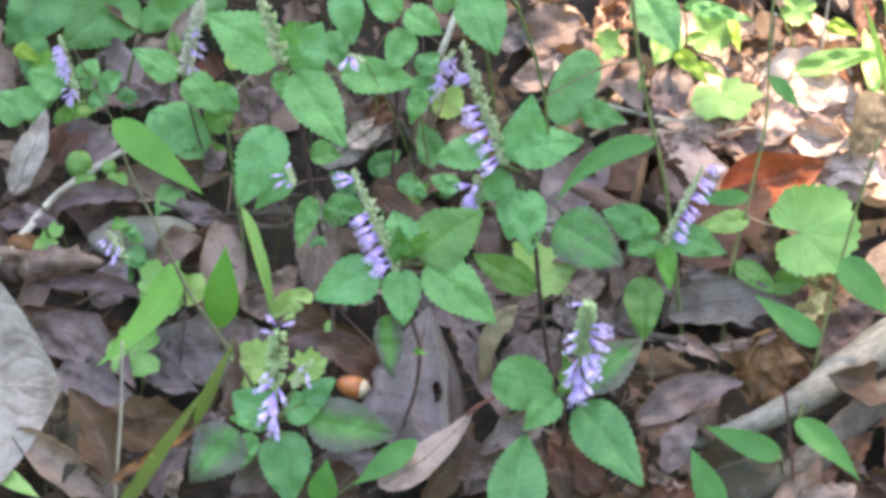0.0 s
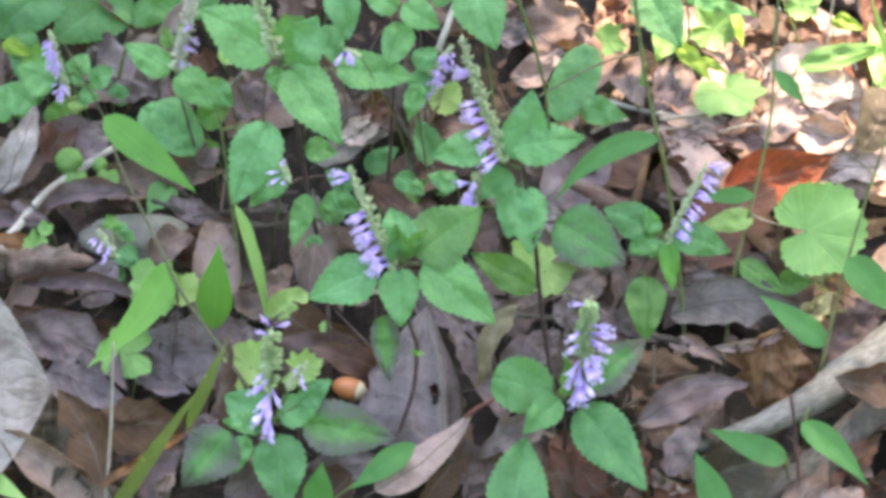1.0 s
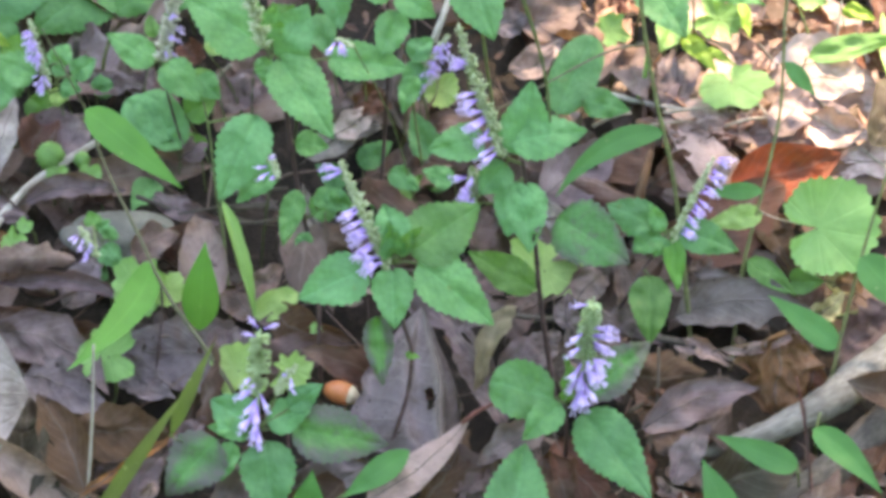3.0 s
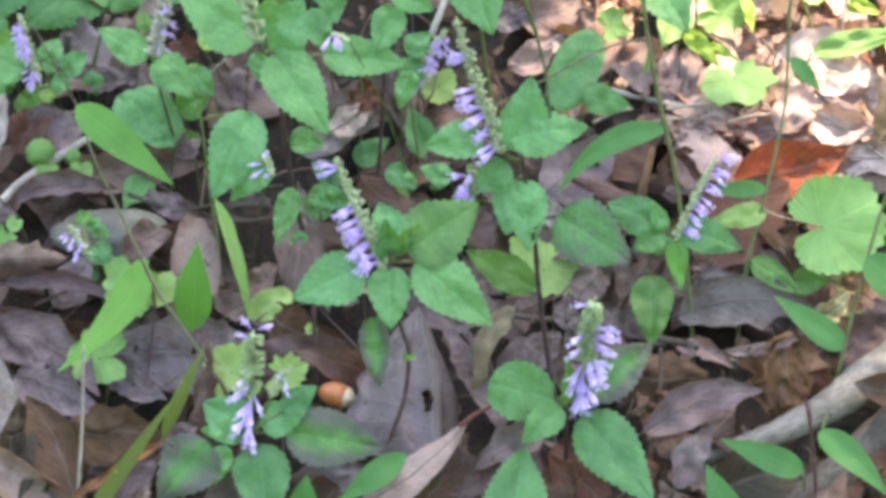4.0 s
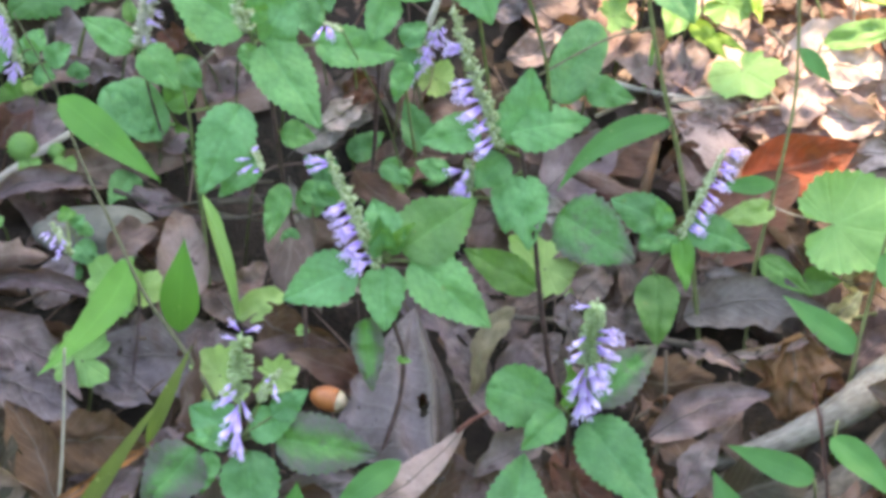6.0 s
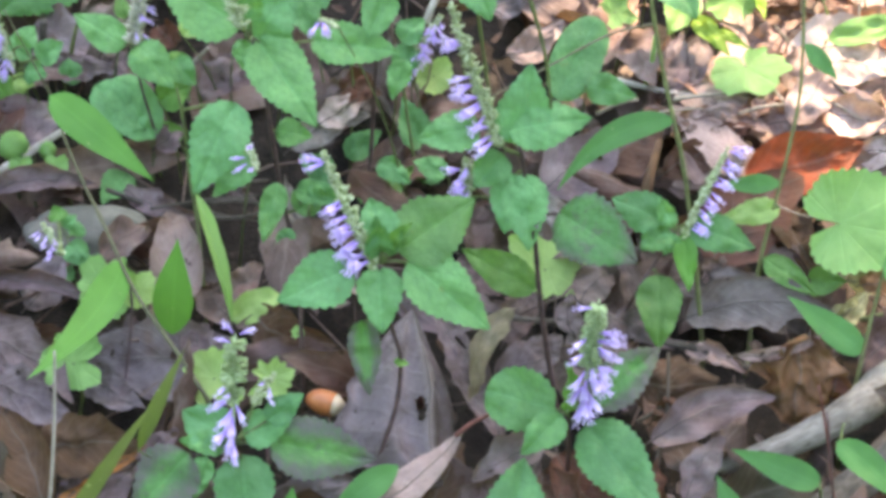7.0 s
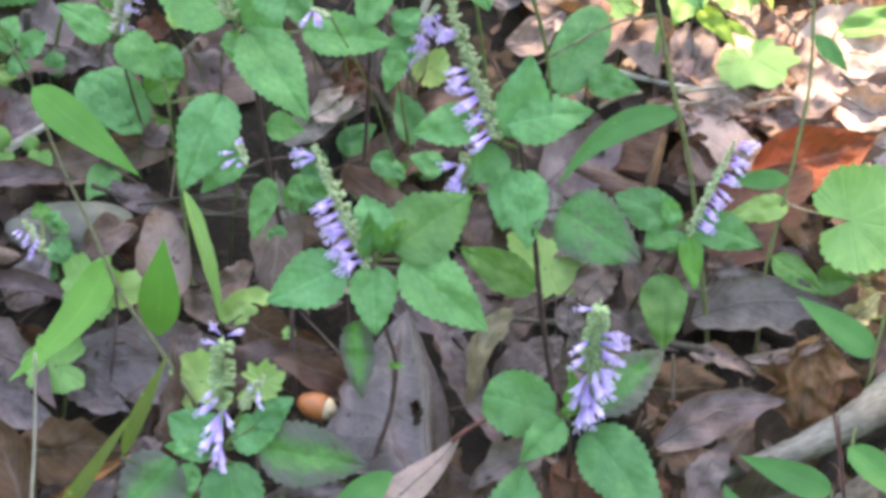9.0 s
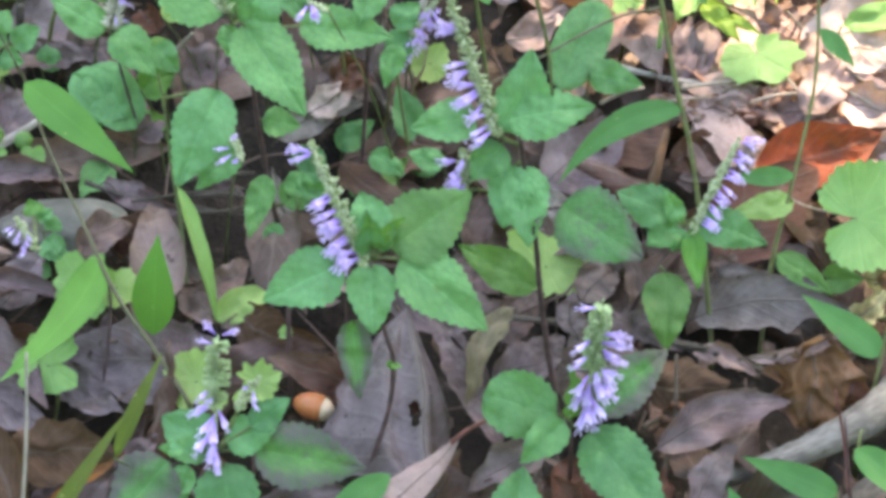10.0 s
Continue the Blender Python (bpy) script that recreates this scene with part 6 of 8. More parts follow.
dead_leaf((-0.0891, -0.0231, 0.0080), (-0.1041, -0.0036, 0.0140), 0.0180, DEAD_ROSE, label='dull brown dead leaf lying in shade', curl=0.6, tatter=0.2, wave=0.004, rib=True)
bar('dead_stalk', [(-0.0572, -0.0674, 0.0060), (-0.0578, -0.0571, 0.0280), (-0.0579, -0.0440, 0.0520)], 0.0011, 0.0009, STEM_DARK, 'dark mauve dry stalk standing upright beside the nut', 'stalk')
dead_leaf((0.0234, -0.0546, 0.0060), (0.0515, -0.0457, 0.0100), 0.0200, DEAD_MAUVE, label='mauve-grey dead leaf lying in shade', curl=0.5, tatter=0.2, wave=0.003, twist=0, rib=True)
dead_leaf((0.0608, -0.0129, 0.0080), (0.0765, 0.0020, 0.0140), 0.0170, DEAD_ROSE, label='dull tan dead leaf lying in shade', curl=0.5, tatter=0.2, wave=0.003, rib=True)
dead_leaf((0.0093, 0.0188, 0.0060), (0.0264, -0.0095, 0.0100), 0.0150, DEAD_WINE, label='mauve-brown dead leaf lying in shade', curl=0.5, tatter=0.2, wave=0.003, rib=True)
dead_leaf((0.1118, -0.0814, 0.0100), (0.1280, -0.0679, 0.0160), 0.0170, DEAD_ROSE, label='dull tan dead leaf lying in shade', curl=0.6, tatter=0.25, wave=0.004, rib=True)
dead_leaf((-0.1498, -0.0508, 0.0120), (-0.1209, -0.0836, 0.0160), 0.0170, DEAD_LILAC, label='lilac-grey dead leaf beside a dark hollow', curl=0.5, tatter=0.2, wave=0.004, rib=True)
dead_leaf((-0.1244, -0.1053, 0.0120), (-0.1078, -0.0928, 0.0180), 0.0120, DEAD_MAUVE, label='mauve-grey dead leaf lying in shade', curl=0.6, tatter=0.2, wave=0.003, rib=True)
dead_leaf((-0.0555, 0.0894, 0.0220), (-0.0337, 0.0986, 0.0320), 0.0155, DEAD_CREAM, label='pale lilac dead leaf in the shade', curl=0.5, tatter=0.2, wave=0.003, twist=0, rib=True)
# Cream tone puts the glare of the sun into this leaf's colour.
dead_leaf((0.1647, 0.1349, 0.0200), (0.2200, 0.1433, 0.0260), 0.0307, DEAD_CREAM, label='large dead leaf coloured pale for sun glare', curl=0.4, tatter=0.2, wave=0.004, rib=True)
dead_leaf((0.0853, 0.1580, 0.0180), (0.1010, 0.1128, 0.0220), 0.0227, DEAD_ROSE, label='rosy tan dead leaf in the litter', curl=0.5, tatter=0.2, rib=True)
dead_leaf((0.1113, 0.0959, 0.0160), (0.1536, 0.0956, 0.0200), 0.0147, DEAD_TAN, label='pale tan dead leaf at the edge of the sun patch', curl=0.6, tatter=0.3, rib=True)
dead_leaf((0.1499, 0.0967, 0.0160), (0.1800, 0.1003, 0.0220), 0.0160, DEAD_TAN, label='pale lilac-tan dead leaf in the sun patch', curl=0.5, tatter=0.2, rib=True)
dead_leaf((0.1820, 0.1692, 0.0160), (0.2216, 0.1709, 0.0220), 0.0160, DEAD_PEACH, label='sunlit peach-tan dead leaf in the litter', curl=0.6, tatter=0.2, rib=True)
dead_leaf((0.0617, 0.1716, 0.0140), (0.0850, 0.1823, 0.0200), 0.0187, DEAD_ROSE, label='rosy tan dead leaf in the litter', curl=0.6, tatter=0.2, rib=True)
dead_leaf((0.0324, 0.1430, 0.0160), (0.0539, 0.1577, 0.0220), 0.0168, DEAD_TAN, label='pale tan dead leaf behind the tall spike', curl=0.6, tatter=0.2, rib=True)
dead_leaf((0.0239, 0.1806, 0.0140), (0.0446, 0.1833, 0.0200), 0.0162, DEAD_LILAC, label='lilac-grey dead leaf behind the tall spike', curl=0.6, tatter=0.2, rib=True)
dead_leaf((-0.0046, -0.1291, 0.0260), (-0.0108, -0.0413, 0.0360), 0.0560, DEAD_LILAC, label='large lilac-grey dead leaf folded into a ridge, with dark holes', fold=-1.0, curl=0, roll=30, tatter=0.2, wave=0.0035, pleats=3.2, holes=[(0.34, -0.06, 0.016), (0.365, -0.06, 0.02), (0.39, -0.065, 0.023), (0.415, -0.075, 0.023), (0.44, -0.09, 0.02), (0.51, 0.13, 0.022)], rows=120, cols=104, crinkle=0.0007, twist=0, bend=0.0, end_curl=0.1, rib=True)
dead_leaf((0.0263, -0.0986, 0.0160), (-0.0026, -0.0295, 0.0200), 0.0175, DEAD_MAUVE, label='grey-mauve dead leaf with two round holes', curl=0.7, tatter=0.2, wave=0.003, twist=0, bend=0.03, end_curl=0.0, holes=[(0.68, 0.4, 0.075), (0.84, 0.35, 0.075)], rows=60, cols=40, rib=True)
dead_leaf((-0.0221, -0.0094, 0.0080), (0.0384, -0.0233, 0.0120), 0.0216, DEAD_MAUVE, label='mauve dead leaf lying under the mint stems', curl=0.6, tatter=0.24, wave=0.0055, rib=True)
p = dead_leaf((-0.0340, -0.1504, 0.0300), (0.0102, -0.1125, 0.0405), 0.0165, DEAD_TAN, label='curled dead leaf with its pale underside turned up', kind='ovate', curl=-0.5, tatter=0.12, wave=0.002, crinkle=0.0004, roll=-10, arch=-0.02, rib=True, twist=0, bend=0.05, end_curl=0.0)
v, f, u = tube([(0.0063, -0.1159, 0.0400), (0.0125, -0.1113, 0.0420), (0.0197, -0.1071, 0.0430)], [0.0011, 0.0009, 0.0007], 6)
part('leaf_stalk', mesh_of('leaf_stalk', moved(v, p.location), f, STEM_RED, u), p, p.location, 'thin reddish dry stalk')
# Second leaf, coloured dark for the shadow inside the curled one.
dead_leaf((-0.0143, -0.1458, 0.0120), (0.0089, -0.1045, 0.0240), 0.0190, DEAD_UMBER, label='separate dark brown leaf standing for the shaded inside of a curled leaf', curl=0.6, roll=30, tatter=0.12, wave=0.0015, twist=0, bend=0.0, end_curl=0.0, rib=True)
dead_leaf((0.0442, -0.1037, 0.0260), (0.0121, -0.1258, 0.0220), 0.0183, DEAD_MAUVE, label='pale curled dead leaf in the litter', curl=0.9, tatter=0.22, wave=0.0040, rib=True)
dead_leaf((-0.0847, -0.0447, 0.0080), (-0.1552, -0.0447, 0.0140), 0.0356, DEAD_LILAC, label='broad lilac-grey dead leaf with dark specks', curl=0.45, tatter=0.26, wave=0.0055, holes=[(0.4, 0.1, 0.035)], rows=28, cols=20, rib=True)
dead_leaf((-0.2098, -0.0378, 0.0140), (-0.1518, -0.0816, 0.0220), 0.0267, DEAD_MAUVE, label='mauve-brown dead leaf with dark specks', curl=0.6, tatter=0.29, rib=True)
dead_leaf((-0.2106, -0.0075, 0.0180), (-0.1382, -0.0319, 0.0240), 0.0158, DEAD_MAUVE, label='long dead leaf rolled into a tube', curl=1.7, tatter=0.24, wave=0.0040, rib=True)
dead_leaf((-0.2119, -0.0212, 0.0140), (-0.1507, -0.0401, 0.0180), 0.0178, DEAD_BROWN, label='dark brown dead leaf in the litter', curl=0.9, tatter=0.24, rib=True)
dead_leaf((-0.1540, -0.0247, 0.0120), (-0.1152, -0.0424, 0.0160), 0.0127, DEAD_MAUVE, curl=0.8, rib=True)
# Three leaves round the nut, their colours darkened to stand for shade.
dead_leaf((-0.0812, -0.0194, 0.0120), (-0.0445, -0.0406, 0.0140), 0.0216, DEAD_UMBER, curl=0.7, tatter=0.24, rib=True)
dead_leaf((-0.0921, -0.0541, 0.0100), (-0.0366, -0.0502, 0.0140), 0.0191, DEAD_WINE, label='grey-brown dead leaf under the nut, coloured darker for shade', curl=0.6, tatter=0.26, rib=True)
dead_leaf((-0.0462, -0.0670, 0.0080), (-0.0238, -0.0599, 0.0110), 0.0102, DEAD_UMBER, curl=1.0, rib=True)
dead_leaf((-0.0685, -0.1274, 0.0120), (-0.0302, -0.1208, 0.0160), 0.0178, DEAD_LILAC, curl=0.7, tatter=0.24, rib=True)
dead_leaf((0.1512, -0.0640, 0.0440), (0.1479, -0.0859, 0.0100), 0.0340, DEAD_AMBER, label='crumpled amber-brown dead leaf standing upright', curl=0.5, tatter=0.4, wave=0.008, crinkle=0.0045, pleats=3.4, twist=15, bend=0.03, end_curl=0.0, rib=True, rows=40, cols=40)
dead_leaf((0.1215, -0.0723, 0.0400), (0.1596, -0.0633, 0.0440), 0.0076, DEAD_TAN, label='pale rolled edge of a standing dead leaf', curl=1.3, tatter=0.29, wave=0.0025, rib=True)
dead_leaf((0.1614, -0.0799, 0.0200), (0.1636, -0.0706, 0.0360), 0.0140, DEAD_RED, label='folded red-brown dead leaf standing upright', curl=0.7, tatter=0.29, wave=0.0040, rib=True)
dead_leaf((0.1063, -0.0257, 0.0130), (0.1695, -0.0272, 0.0190), 0.0267, DEAD_GREY, label='smooth grey dead leaf lying flat in shade', curl=0.7, tatter=0.5, wave=0.0040, crinkle=0.0005, rib=True)
dead_leaf((0.1025, -0.0050, 0.0120), (0.1438, -0.0042, 0.0160), 0.0153, DEAD_GREY, label='smooth grey dead leaf lying flat in shade', curl=0.5, tatter=0.29, wave=0.0040, rib=True)
dead_leaf((0.0710, -0.0247, 0.0120), (0.0999, -0.0441, 0.0140), 0.0153, DEAD_MAUVE, curl=0.7, rib=True)
dead_leaf((0.0782, -0.0613, 0.0160), (0.1182, -0.0691, 0.0220), 0.0267, DEAD_UMBER, label='matt dark brown dead leaf in the litter', curl=-0.6, tatter=0.3, wave=0.0055, twist=0, rib=False)
dead_leaf((0.0864, -0.1003, 0.0180), (0.1388, -0.0840, 0.0260), 0.0229, DEAD_MAUVE, label='arched mauve-grey dead leaf in the litter', curl=1.1, tatter=0.24, wave=0.0040, rib=True, crinkle=0.001)
dead_leaf((0.0568, -0.0507, 0.0100), (0.0805, -0.0794, 0.0120), 0.0153, DEAD_MAUVE, curl=0.8, rib=True)
dead_leaf((0.1052, -0.0422, 0.0120), (0.1289, -0.0596, 0.0160), 0.0115, DEAD_TAN, curl=1.1, rib=True)
dead_leaf((0.0203, -0.1289, 0.0100), (0.0425, -0.1071, 0.0140), 0.0178, DEAD_MAUVE, curl=0.8, rib=True)
dead_leaf((-0.3010, -0.0962, 0.0360), (-0.1818, -0.1046, 0.0460), 0.1684, DEAD_PALE, label='large pale grey ribbed dead leaf propped on the litter', curl=0.3, tatter=0.06, wave=0.003, crinkle=0.0004, twist=0, bend=0, end_curl=0, rib=True, rows=28, cols=18)
# Dark leaf painted for the shade beneath the pale leaf.
dead_leaf((-0.1703, -0.1305, 0.0120), (-0.1851, -0.0888, 0.0300), 0.0204, DEAD_SHADE_OLIVE, label='dead leaf coloured dark for the shade under the pale one', curl=0.6, tatter=0.24, rib=True)
bar('dead_stalk', [(0.1595, -0.1336, 0.0120), (0.1571, -0.1113, 0.0300), (0.1516, -0.1023, 0.0550)], 0.00065, 0.00045, STEM_RED, 'thin red-brown dry stalk standing upright', 'stalk')
dead_leaf((-0.2269, 0.0521, 0.0200), (-0.2107, 0.0876, 0.0500), 0.0169, DEAD_PALE, label='pale silvery dead leaf standing upright', curl=0.6, tatter=0.1, wave=0.002, rib=True)
dead_leaf((-0.2046, 0.0450, 0.0200), (-0.1548, 0.0489, 0.0230), 0.0190, DEAD_MAUVE, curl=1.6, rib=True)
dead_leaf((-0.2078, -0.0301, 0.0130), (-0.1509, -0.0452, 0.0210), 0.0245, DEAD, curl=1.0, rib=True)
# Shade at this spot is put into the leaf colour.
dead_leaf((-0.1840, -0.1414, 0.0160), (-0.1886, -0.0862, 0.0260), 0.0240, DEAD_SHADE_OLIVE, label='grey-olive dead leaf with shade put into its colour', curl=0.5, twist=0, bend=0, rib=True)
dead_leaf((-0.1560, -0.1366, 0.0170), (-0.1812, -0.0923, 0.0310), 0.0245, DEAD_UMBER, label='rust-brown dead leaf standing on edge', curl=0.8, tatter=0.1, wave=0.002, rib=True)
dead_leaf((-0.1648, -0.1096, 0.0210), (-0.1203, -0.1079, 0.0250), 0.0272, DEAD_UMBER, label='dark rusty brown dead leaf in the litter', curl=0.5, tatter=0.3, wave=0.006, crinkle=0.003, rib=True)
dead_leaf((-0.1571, -0.1574, 0.0400), (-0.1134, -0.1209, 0.0440), 0.0080, DEAD_EDGE, label='rolled rust-orange dead leaf edge', curl=1.7, tatter=0.1, wave=0.002, twist=0, bend=0.02, rib=True)
dead_leaf((-0.1918, -0.0664, 0.0180), (-0.1514, -0.0931, 0.0220), 0.0240, DEAD_LILAC, label='lilac-grey dead leaf beside a dark hollow', curl=0.5, tatter=0.2, wave=0.004, rib=True)
dead_leaf((-0.1347, -0.1482, 0.0150), (-0.1265, -0.1181, 0.0190), 0.0163, DEAD_MAUVE, rib=True)
dead_leaf((0.0316, -0.0447, 0.0390), (0.0145, -0.0850, 0.0270), 0.0118, DEAD_OLIVE, label='thin withered olive leaf hanging from a stem', curl=0.7, tatter=0.45, wave=0.002)
dead_leaf((0.0490, -0.1036, 0.0140), (0.0775, -0.1417, 0.0110), 0.0245, DEAD_RED, curl=0.9, tatter=0.1, rib=True)
dead_leaf((0.0005, -0.1130, 0.0130), (0.0210, -0.1367, 0.0170), 0.0218, DEAD_WINE, rib=True)
dead_leaf((0.0973, -0.1384, 0.0250), (0.1153, -0.1123, 0.0350), 0.0152, DEAD_MAUVE, label='lilac-grey dead leaf leaning upward', curl=0.6, tatter=0.15, wave=0.003, rib=True)
dead_leaf((0.1126, -0.1308, 0.0140), (0.1561, -0.1174, 0.0180), 0.0326, DEAD_SHADE_OLIVE, label='dark olive dead leaf lying flat', curl=0.4, tatter=0.15, rib=True)
dead_leaf((0.0882, -0.1482, 0.0190), (0.0869, -0.1183, 0.0270), 0.0109, DEAD_RED, curl=0.9, rib=True)
dead_leaf((0.0897, -0.1482, 0.0150), (0.1159, -0.1367, 0.0170), 0.0163, DEAD_RED, curl=0.8, rib=True)
dead_leaf((0.0641, -0.1499, 0.0150), (0.0900, -0.1433, 0.0150), 0.0163, DEAD_BROWN, curl=0.8, rib=True)
dead_leaf((0.0904, -0.1317, 0.0190), (0.1072, -0.1450, 0.0230), 0.0082, DEAD_TAN, curl=0.7, rib=True)
bar('branch', [(0.1346, -0.1376, 0.0060), (0.1643, -0.1216, 0.0090), (0.1935, -0.0923, 0.0110), (0.2301, -0.0555, 0.0120)], 0.00707, 0.00816, BARK_GREY, 'grey weathered branch half buried in the litter', 'branch', knots=0.2, sides=14)
dead_leaf((0.1583, -0.1499, 0.0150), (0.1874, -0.1384, 0.0170), 0.0190, DEAD_TAN, curl=0.7, rib=True)
dead_leaf((0.1381, 0.0528, 0.0190), (0.1936, 0.0715, 0.0270), 0.0305, DEAD_ORANGE, label='vivid orange-red dead leaf in a sun patch', curl=0.5, tatter=0.15, wave=0.005)
dead_leaf((0.1192, 0.0032, 0.0150), (0.1581, 0.0528, 0.0190), 0.0408, DEAD_RED, label='dark red-brown dead leaf beside the orange one', curl=0.6, tatter=0.2, rib=True)
dead_leaf((0.1626, 0.0888, 0.0210), (0.1790, 0.1171, 0.0310), 0.0218, DEAD_TAN, label='pale lilac-tan dead leaf in the sun patch', curl=0.7, tatter=0.1, rib=True)
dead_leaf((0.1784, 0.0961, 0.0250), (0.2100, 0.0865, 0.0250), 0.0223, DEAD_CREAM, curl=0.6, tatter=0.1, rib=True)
# Sun glare is painted into this cream leaf as well.
dead_leaf((0.1729, 0.1490, 0.0230), (0.2186, 0.1239, 0.0270), 0.0272, DEAD_CREAM, label='large dead leaf coloured pale for sun glare', curl=0.5, tatter=0.1, wave=0.003, rib=True)
dead_leaf((0.1582, 0.1376, 0.0190), (0.1635, 0.1173, 0.0230), 0.0120, DEAD_RUST, curl=0.9, rib=True)
dead_leaf((0.2148, 0.1747, 0.0190), (0.2281, 0.1375, 0.0230), 0.0136, DEAD_BROWN, curl=0.7, rib=True)
dead_leaf((0.1820, -0.0152, 0.0220), (0.1966, -0.0112, 0.0260), 0.0120, DEAD_RUST, label='amber dead leaf under the round leaf', curl=0.5, tatter=0.1, rib=True)
# Coloured dark as a shaded leaf, although the sun reaches it.
dead_leaf((0.2066, 0.0670, 0.0350), (0.2202, 0.1008, 0.0510), 0.0228, DEAD_SHADE_OLIVE, label='olive oval leaf standing upright, coloured dark as if shaded', curl=0.5, tatter=0.05, wave=0.001, kind='round', rib=True)
dead_leaf((0.1896, 0.0759, 0.0150), (0.2305, 0.0590, 0.0190), 0.0190, DEAD_CREAM, curl=0.7, rib=True)
dead_leaf((0.1978, 0.0696, 0.0130), (0.2348, 0.0909, 0.0170), 0.0190, DEAD_MAUVE, curl=0.9, rib=True)
dead_leaf((0.1044, 0.1152, 0.0190), (0.1256, 0.1491, 0.0250), 0.0190, DEAD_MAUVE, curl=0.9, rib=True)
dead_leaf((0.0724, 0.1309, 0.0210), (0.0970, 0.1676, 0.0330), 0.0218, DEAD_PEACH, label='sunlit peach-tan dead leaf in the litter', curl=0.5, tatter=0.15, wave=0.003, rib=True)
dead_leaf((0.1073, 0.1130, 0.0190), (0.1162, 0.1467, 0.0290), 0.0152, DEAD_MAUVE, curl=1.0, tatter=0.15, wave=0.003, rib=True)
dead_leaf((0.1027, 0.1309, 0.0130), (0.0994, 0.1585, 0.0170), 0.0136, DEAD_SHADE_OLIVE, curl=0.8, rib=True)
dead_leaf((0.0808, 0.1868, 0.0190), (0.0966, 0.2013, 0.0250), 0.0163, DEAD_RED, curl=0.6, rib=True)
dead_leaf((0.0376, 0.1797, 0.0190), (0.0712, 0.1867, 0.0290), 0.0326, DEAD_ROSE, curl=0.6, rib=True)
dead_leaf((0.0811, 0.1917, 0.0170), (0.1036, 0.2135, 0.0230), 0.0218, DEAD_BROWN, curl=0.6, rib=True)
dead_leaf((-0.0527, 0.1154, 0.0150), (-0.0290, 0.1220, 0.0210), 0.0163, DEAD_MAUVE, curl=0.6, rib=True)
dead_leaf((-0.0694, 0.0826, 0.0130), (-0.0316, 0.0977, 0.0190), 0.0163, DEAD_PALE, curl=0.8, rib=True)
dead_leaf((-0.0463, 0.1064, 0.0270), (-0.0270, 0.0970, 0.0330), 0.0163, DEAD_RED, curl=0.6, rib=True)
dead_leaf((-0.1097, 0.1244, 0.0150), (-0.0835, 0.1448, 0.0210), 0.0218, DEAD_MAUVE, curl=0.6, rib=True)
dead_leaf((0.0437, 0.0509, 0.0150), (0.0823, 0.0846, 0.0190), 0.0299, DEAD_MAUVE, curl=0.6, rib=True)
dead_leaf((0.0759, 0.0655, 0.0130), (0.1029, 0.0889, 0.0190), 0.0299, DEAD_BROWN, curl=0.7, rib=True)
dead_leaf((0.0403, 0.0284, 0.0130), (0.0603, 0.0384, 0.0190), 0.0163, DEAD_PALE, curl=0.6, rib=True)
dead_leaf((0.1666, -0.0342, 0.0210), (0.1839, -0.0220, 0.0240), 0.0109, DEAD_YELLOW, curl=0.6, rib=True)
dead_leaf((0.1779, -0.0074, 0.0170), (0.1970, -0.0065, 0.0200), 0.0163, DEAD_YELLOW, curl=0.6, rib=True)
# Dark tone chosen to stand for the black gap above the branch.
dead_leaf((0.1778, -0.0601, 0.0170), (0.2010, -0.0417, 0.0210), 0.0163, DEAD_WINE, curl=0.9, rib=True)
dead_leaf((0.1251, 0.0889, 0.0150), (0.1468, 0.0897, 0.0190), 0.0098, DEAD_RED, curl=0.9, rib=True)
dead_leaf((-0.2147, 0.0979, 0.0110), (-0.1763, 0.1044, 0.0170), 0.0245, DEAD_MAUVE, curl=0.9, rib=True)
dead_leaf((-0.2209, 0.0086, 0.0130), (-0.2083, 0.0245, 0.0170), 0.0245, DEAD_RUST, curl=0.9, rib=True)
dead_leaf((-0.1402, 0.0165, 0.0130), (-0.1094, 0.0244, 0.0170), 0.0190, DEAD_BROWN, curl=0.7, rib=True)
bar('branch', [(0.1140, -0.1112, 0.0140), (0.1391, -0.1036, 0.0180), (0.1691, -0.0880, 0.0220), (0.1923, -0.0685, 0.0230), (0.2276, -0.0427, 0.0240)], 0.00299, 0.01197, BRANCH, 'weathered pale fallen branch lying across the litter', 'branch', knots=0.18, sides=14)
bar('twig', [(-0.2381, -0.0061, 0.0160), (-0.2191, 0.0235, 0.0200), (-0.2024, 0.0531, 0.0230), (-0.1711, 0.0771, 0.0300)], 0.00245, 0.00163, TWIG, 'thin pale bent twig', 'twig', knots=0.25)
bar('twig', [(0.0876, 0.1276, 0.0120), (0.1142, 0.1230, 0.0120), (0.1432, 0.1119, 0.0120)], 0.00190, 0.00136, BARK_GREY, 'thin grey twig in the litter', 'twig', knots=0.25)
bar('twig', [(0.0833, 0.1009, 0.0140), (0.1189, 0.1074, 0.0160), (0.1752, 0.1261, 0.0180)], 0.00136, 0.00082, BARK_GREY, 'thin grey twig in the litter', 'twig', knots=0.25)
bar('twig', [(0.0826, -0.0350, 0.0120), (0.1092, -0.0444, 0.0140), (0.1356, -0.0555, 0.0120)], 0.00190, 0.00136, BARK_GREY, 'thin grey twig in the litter', 'twig', knots=0.25)
bar('twig', [(-0.1524, 0.0583, 0.0100), (-0.1283, 0.0459, 0.0120), (-0.1025, 0.0479, 0.0140)], 0.00109, 0.00082, BARK_GREY, 'thin grey twig in the litter', 'twig', knots=0.25)
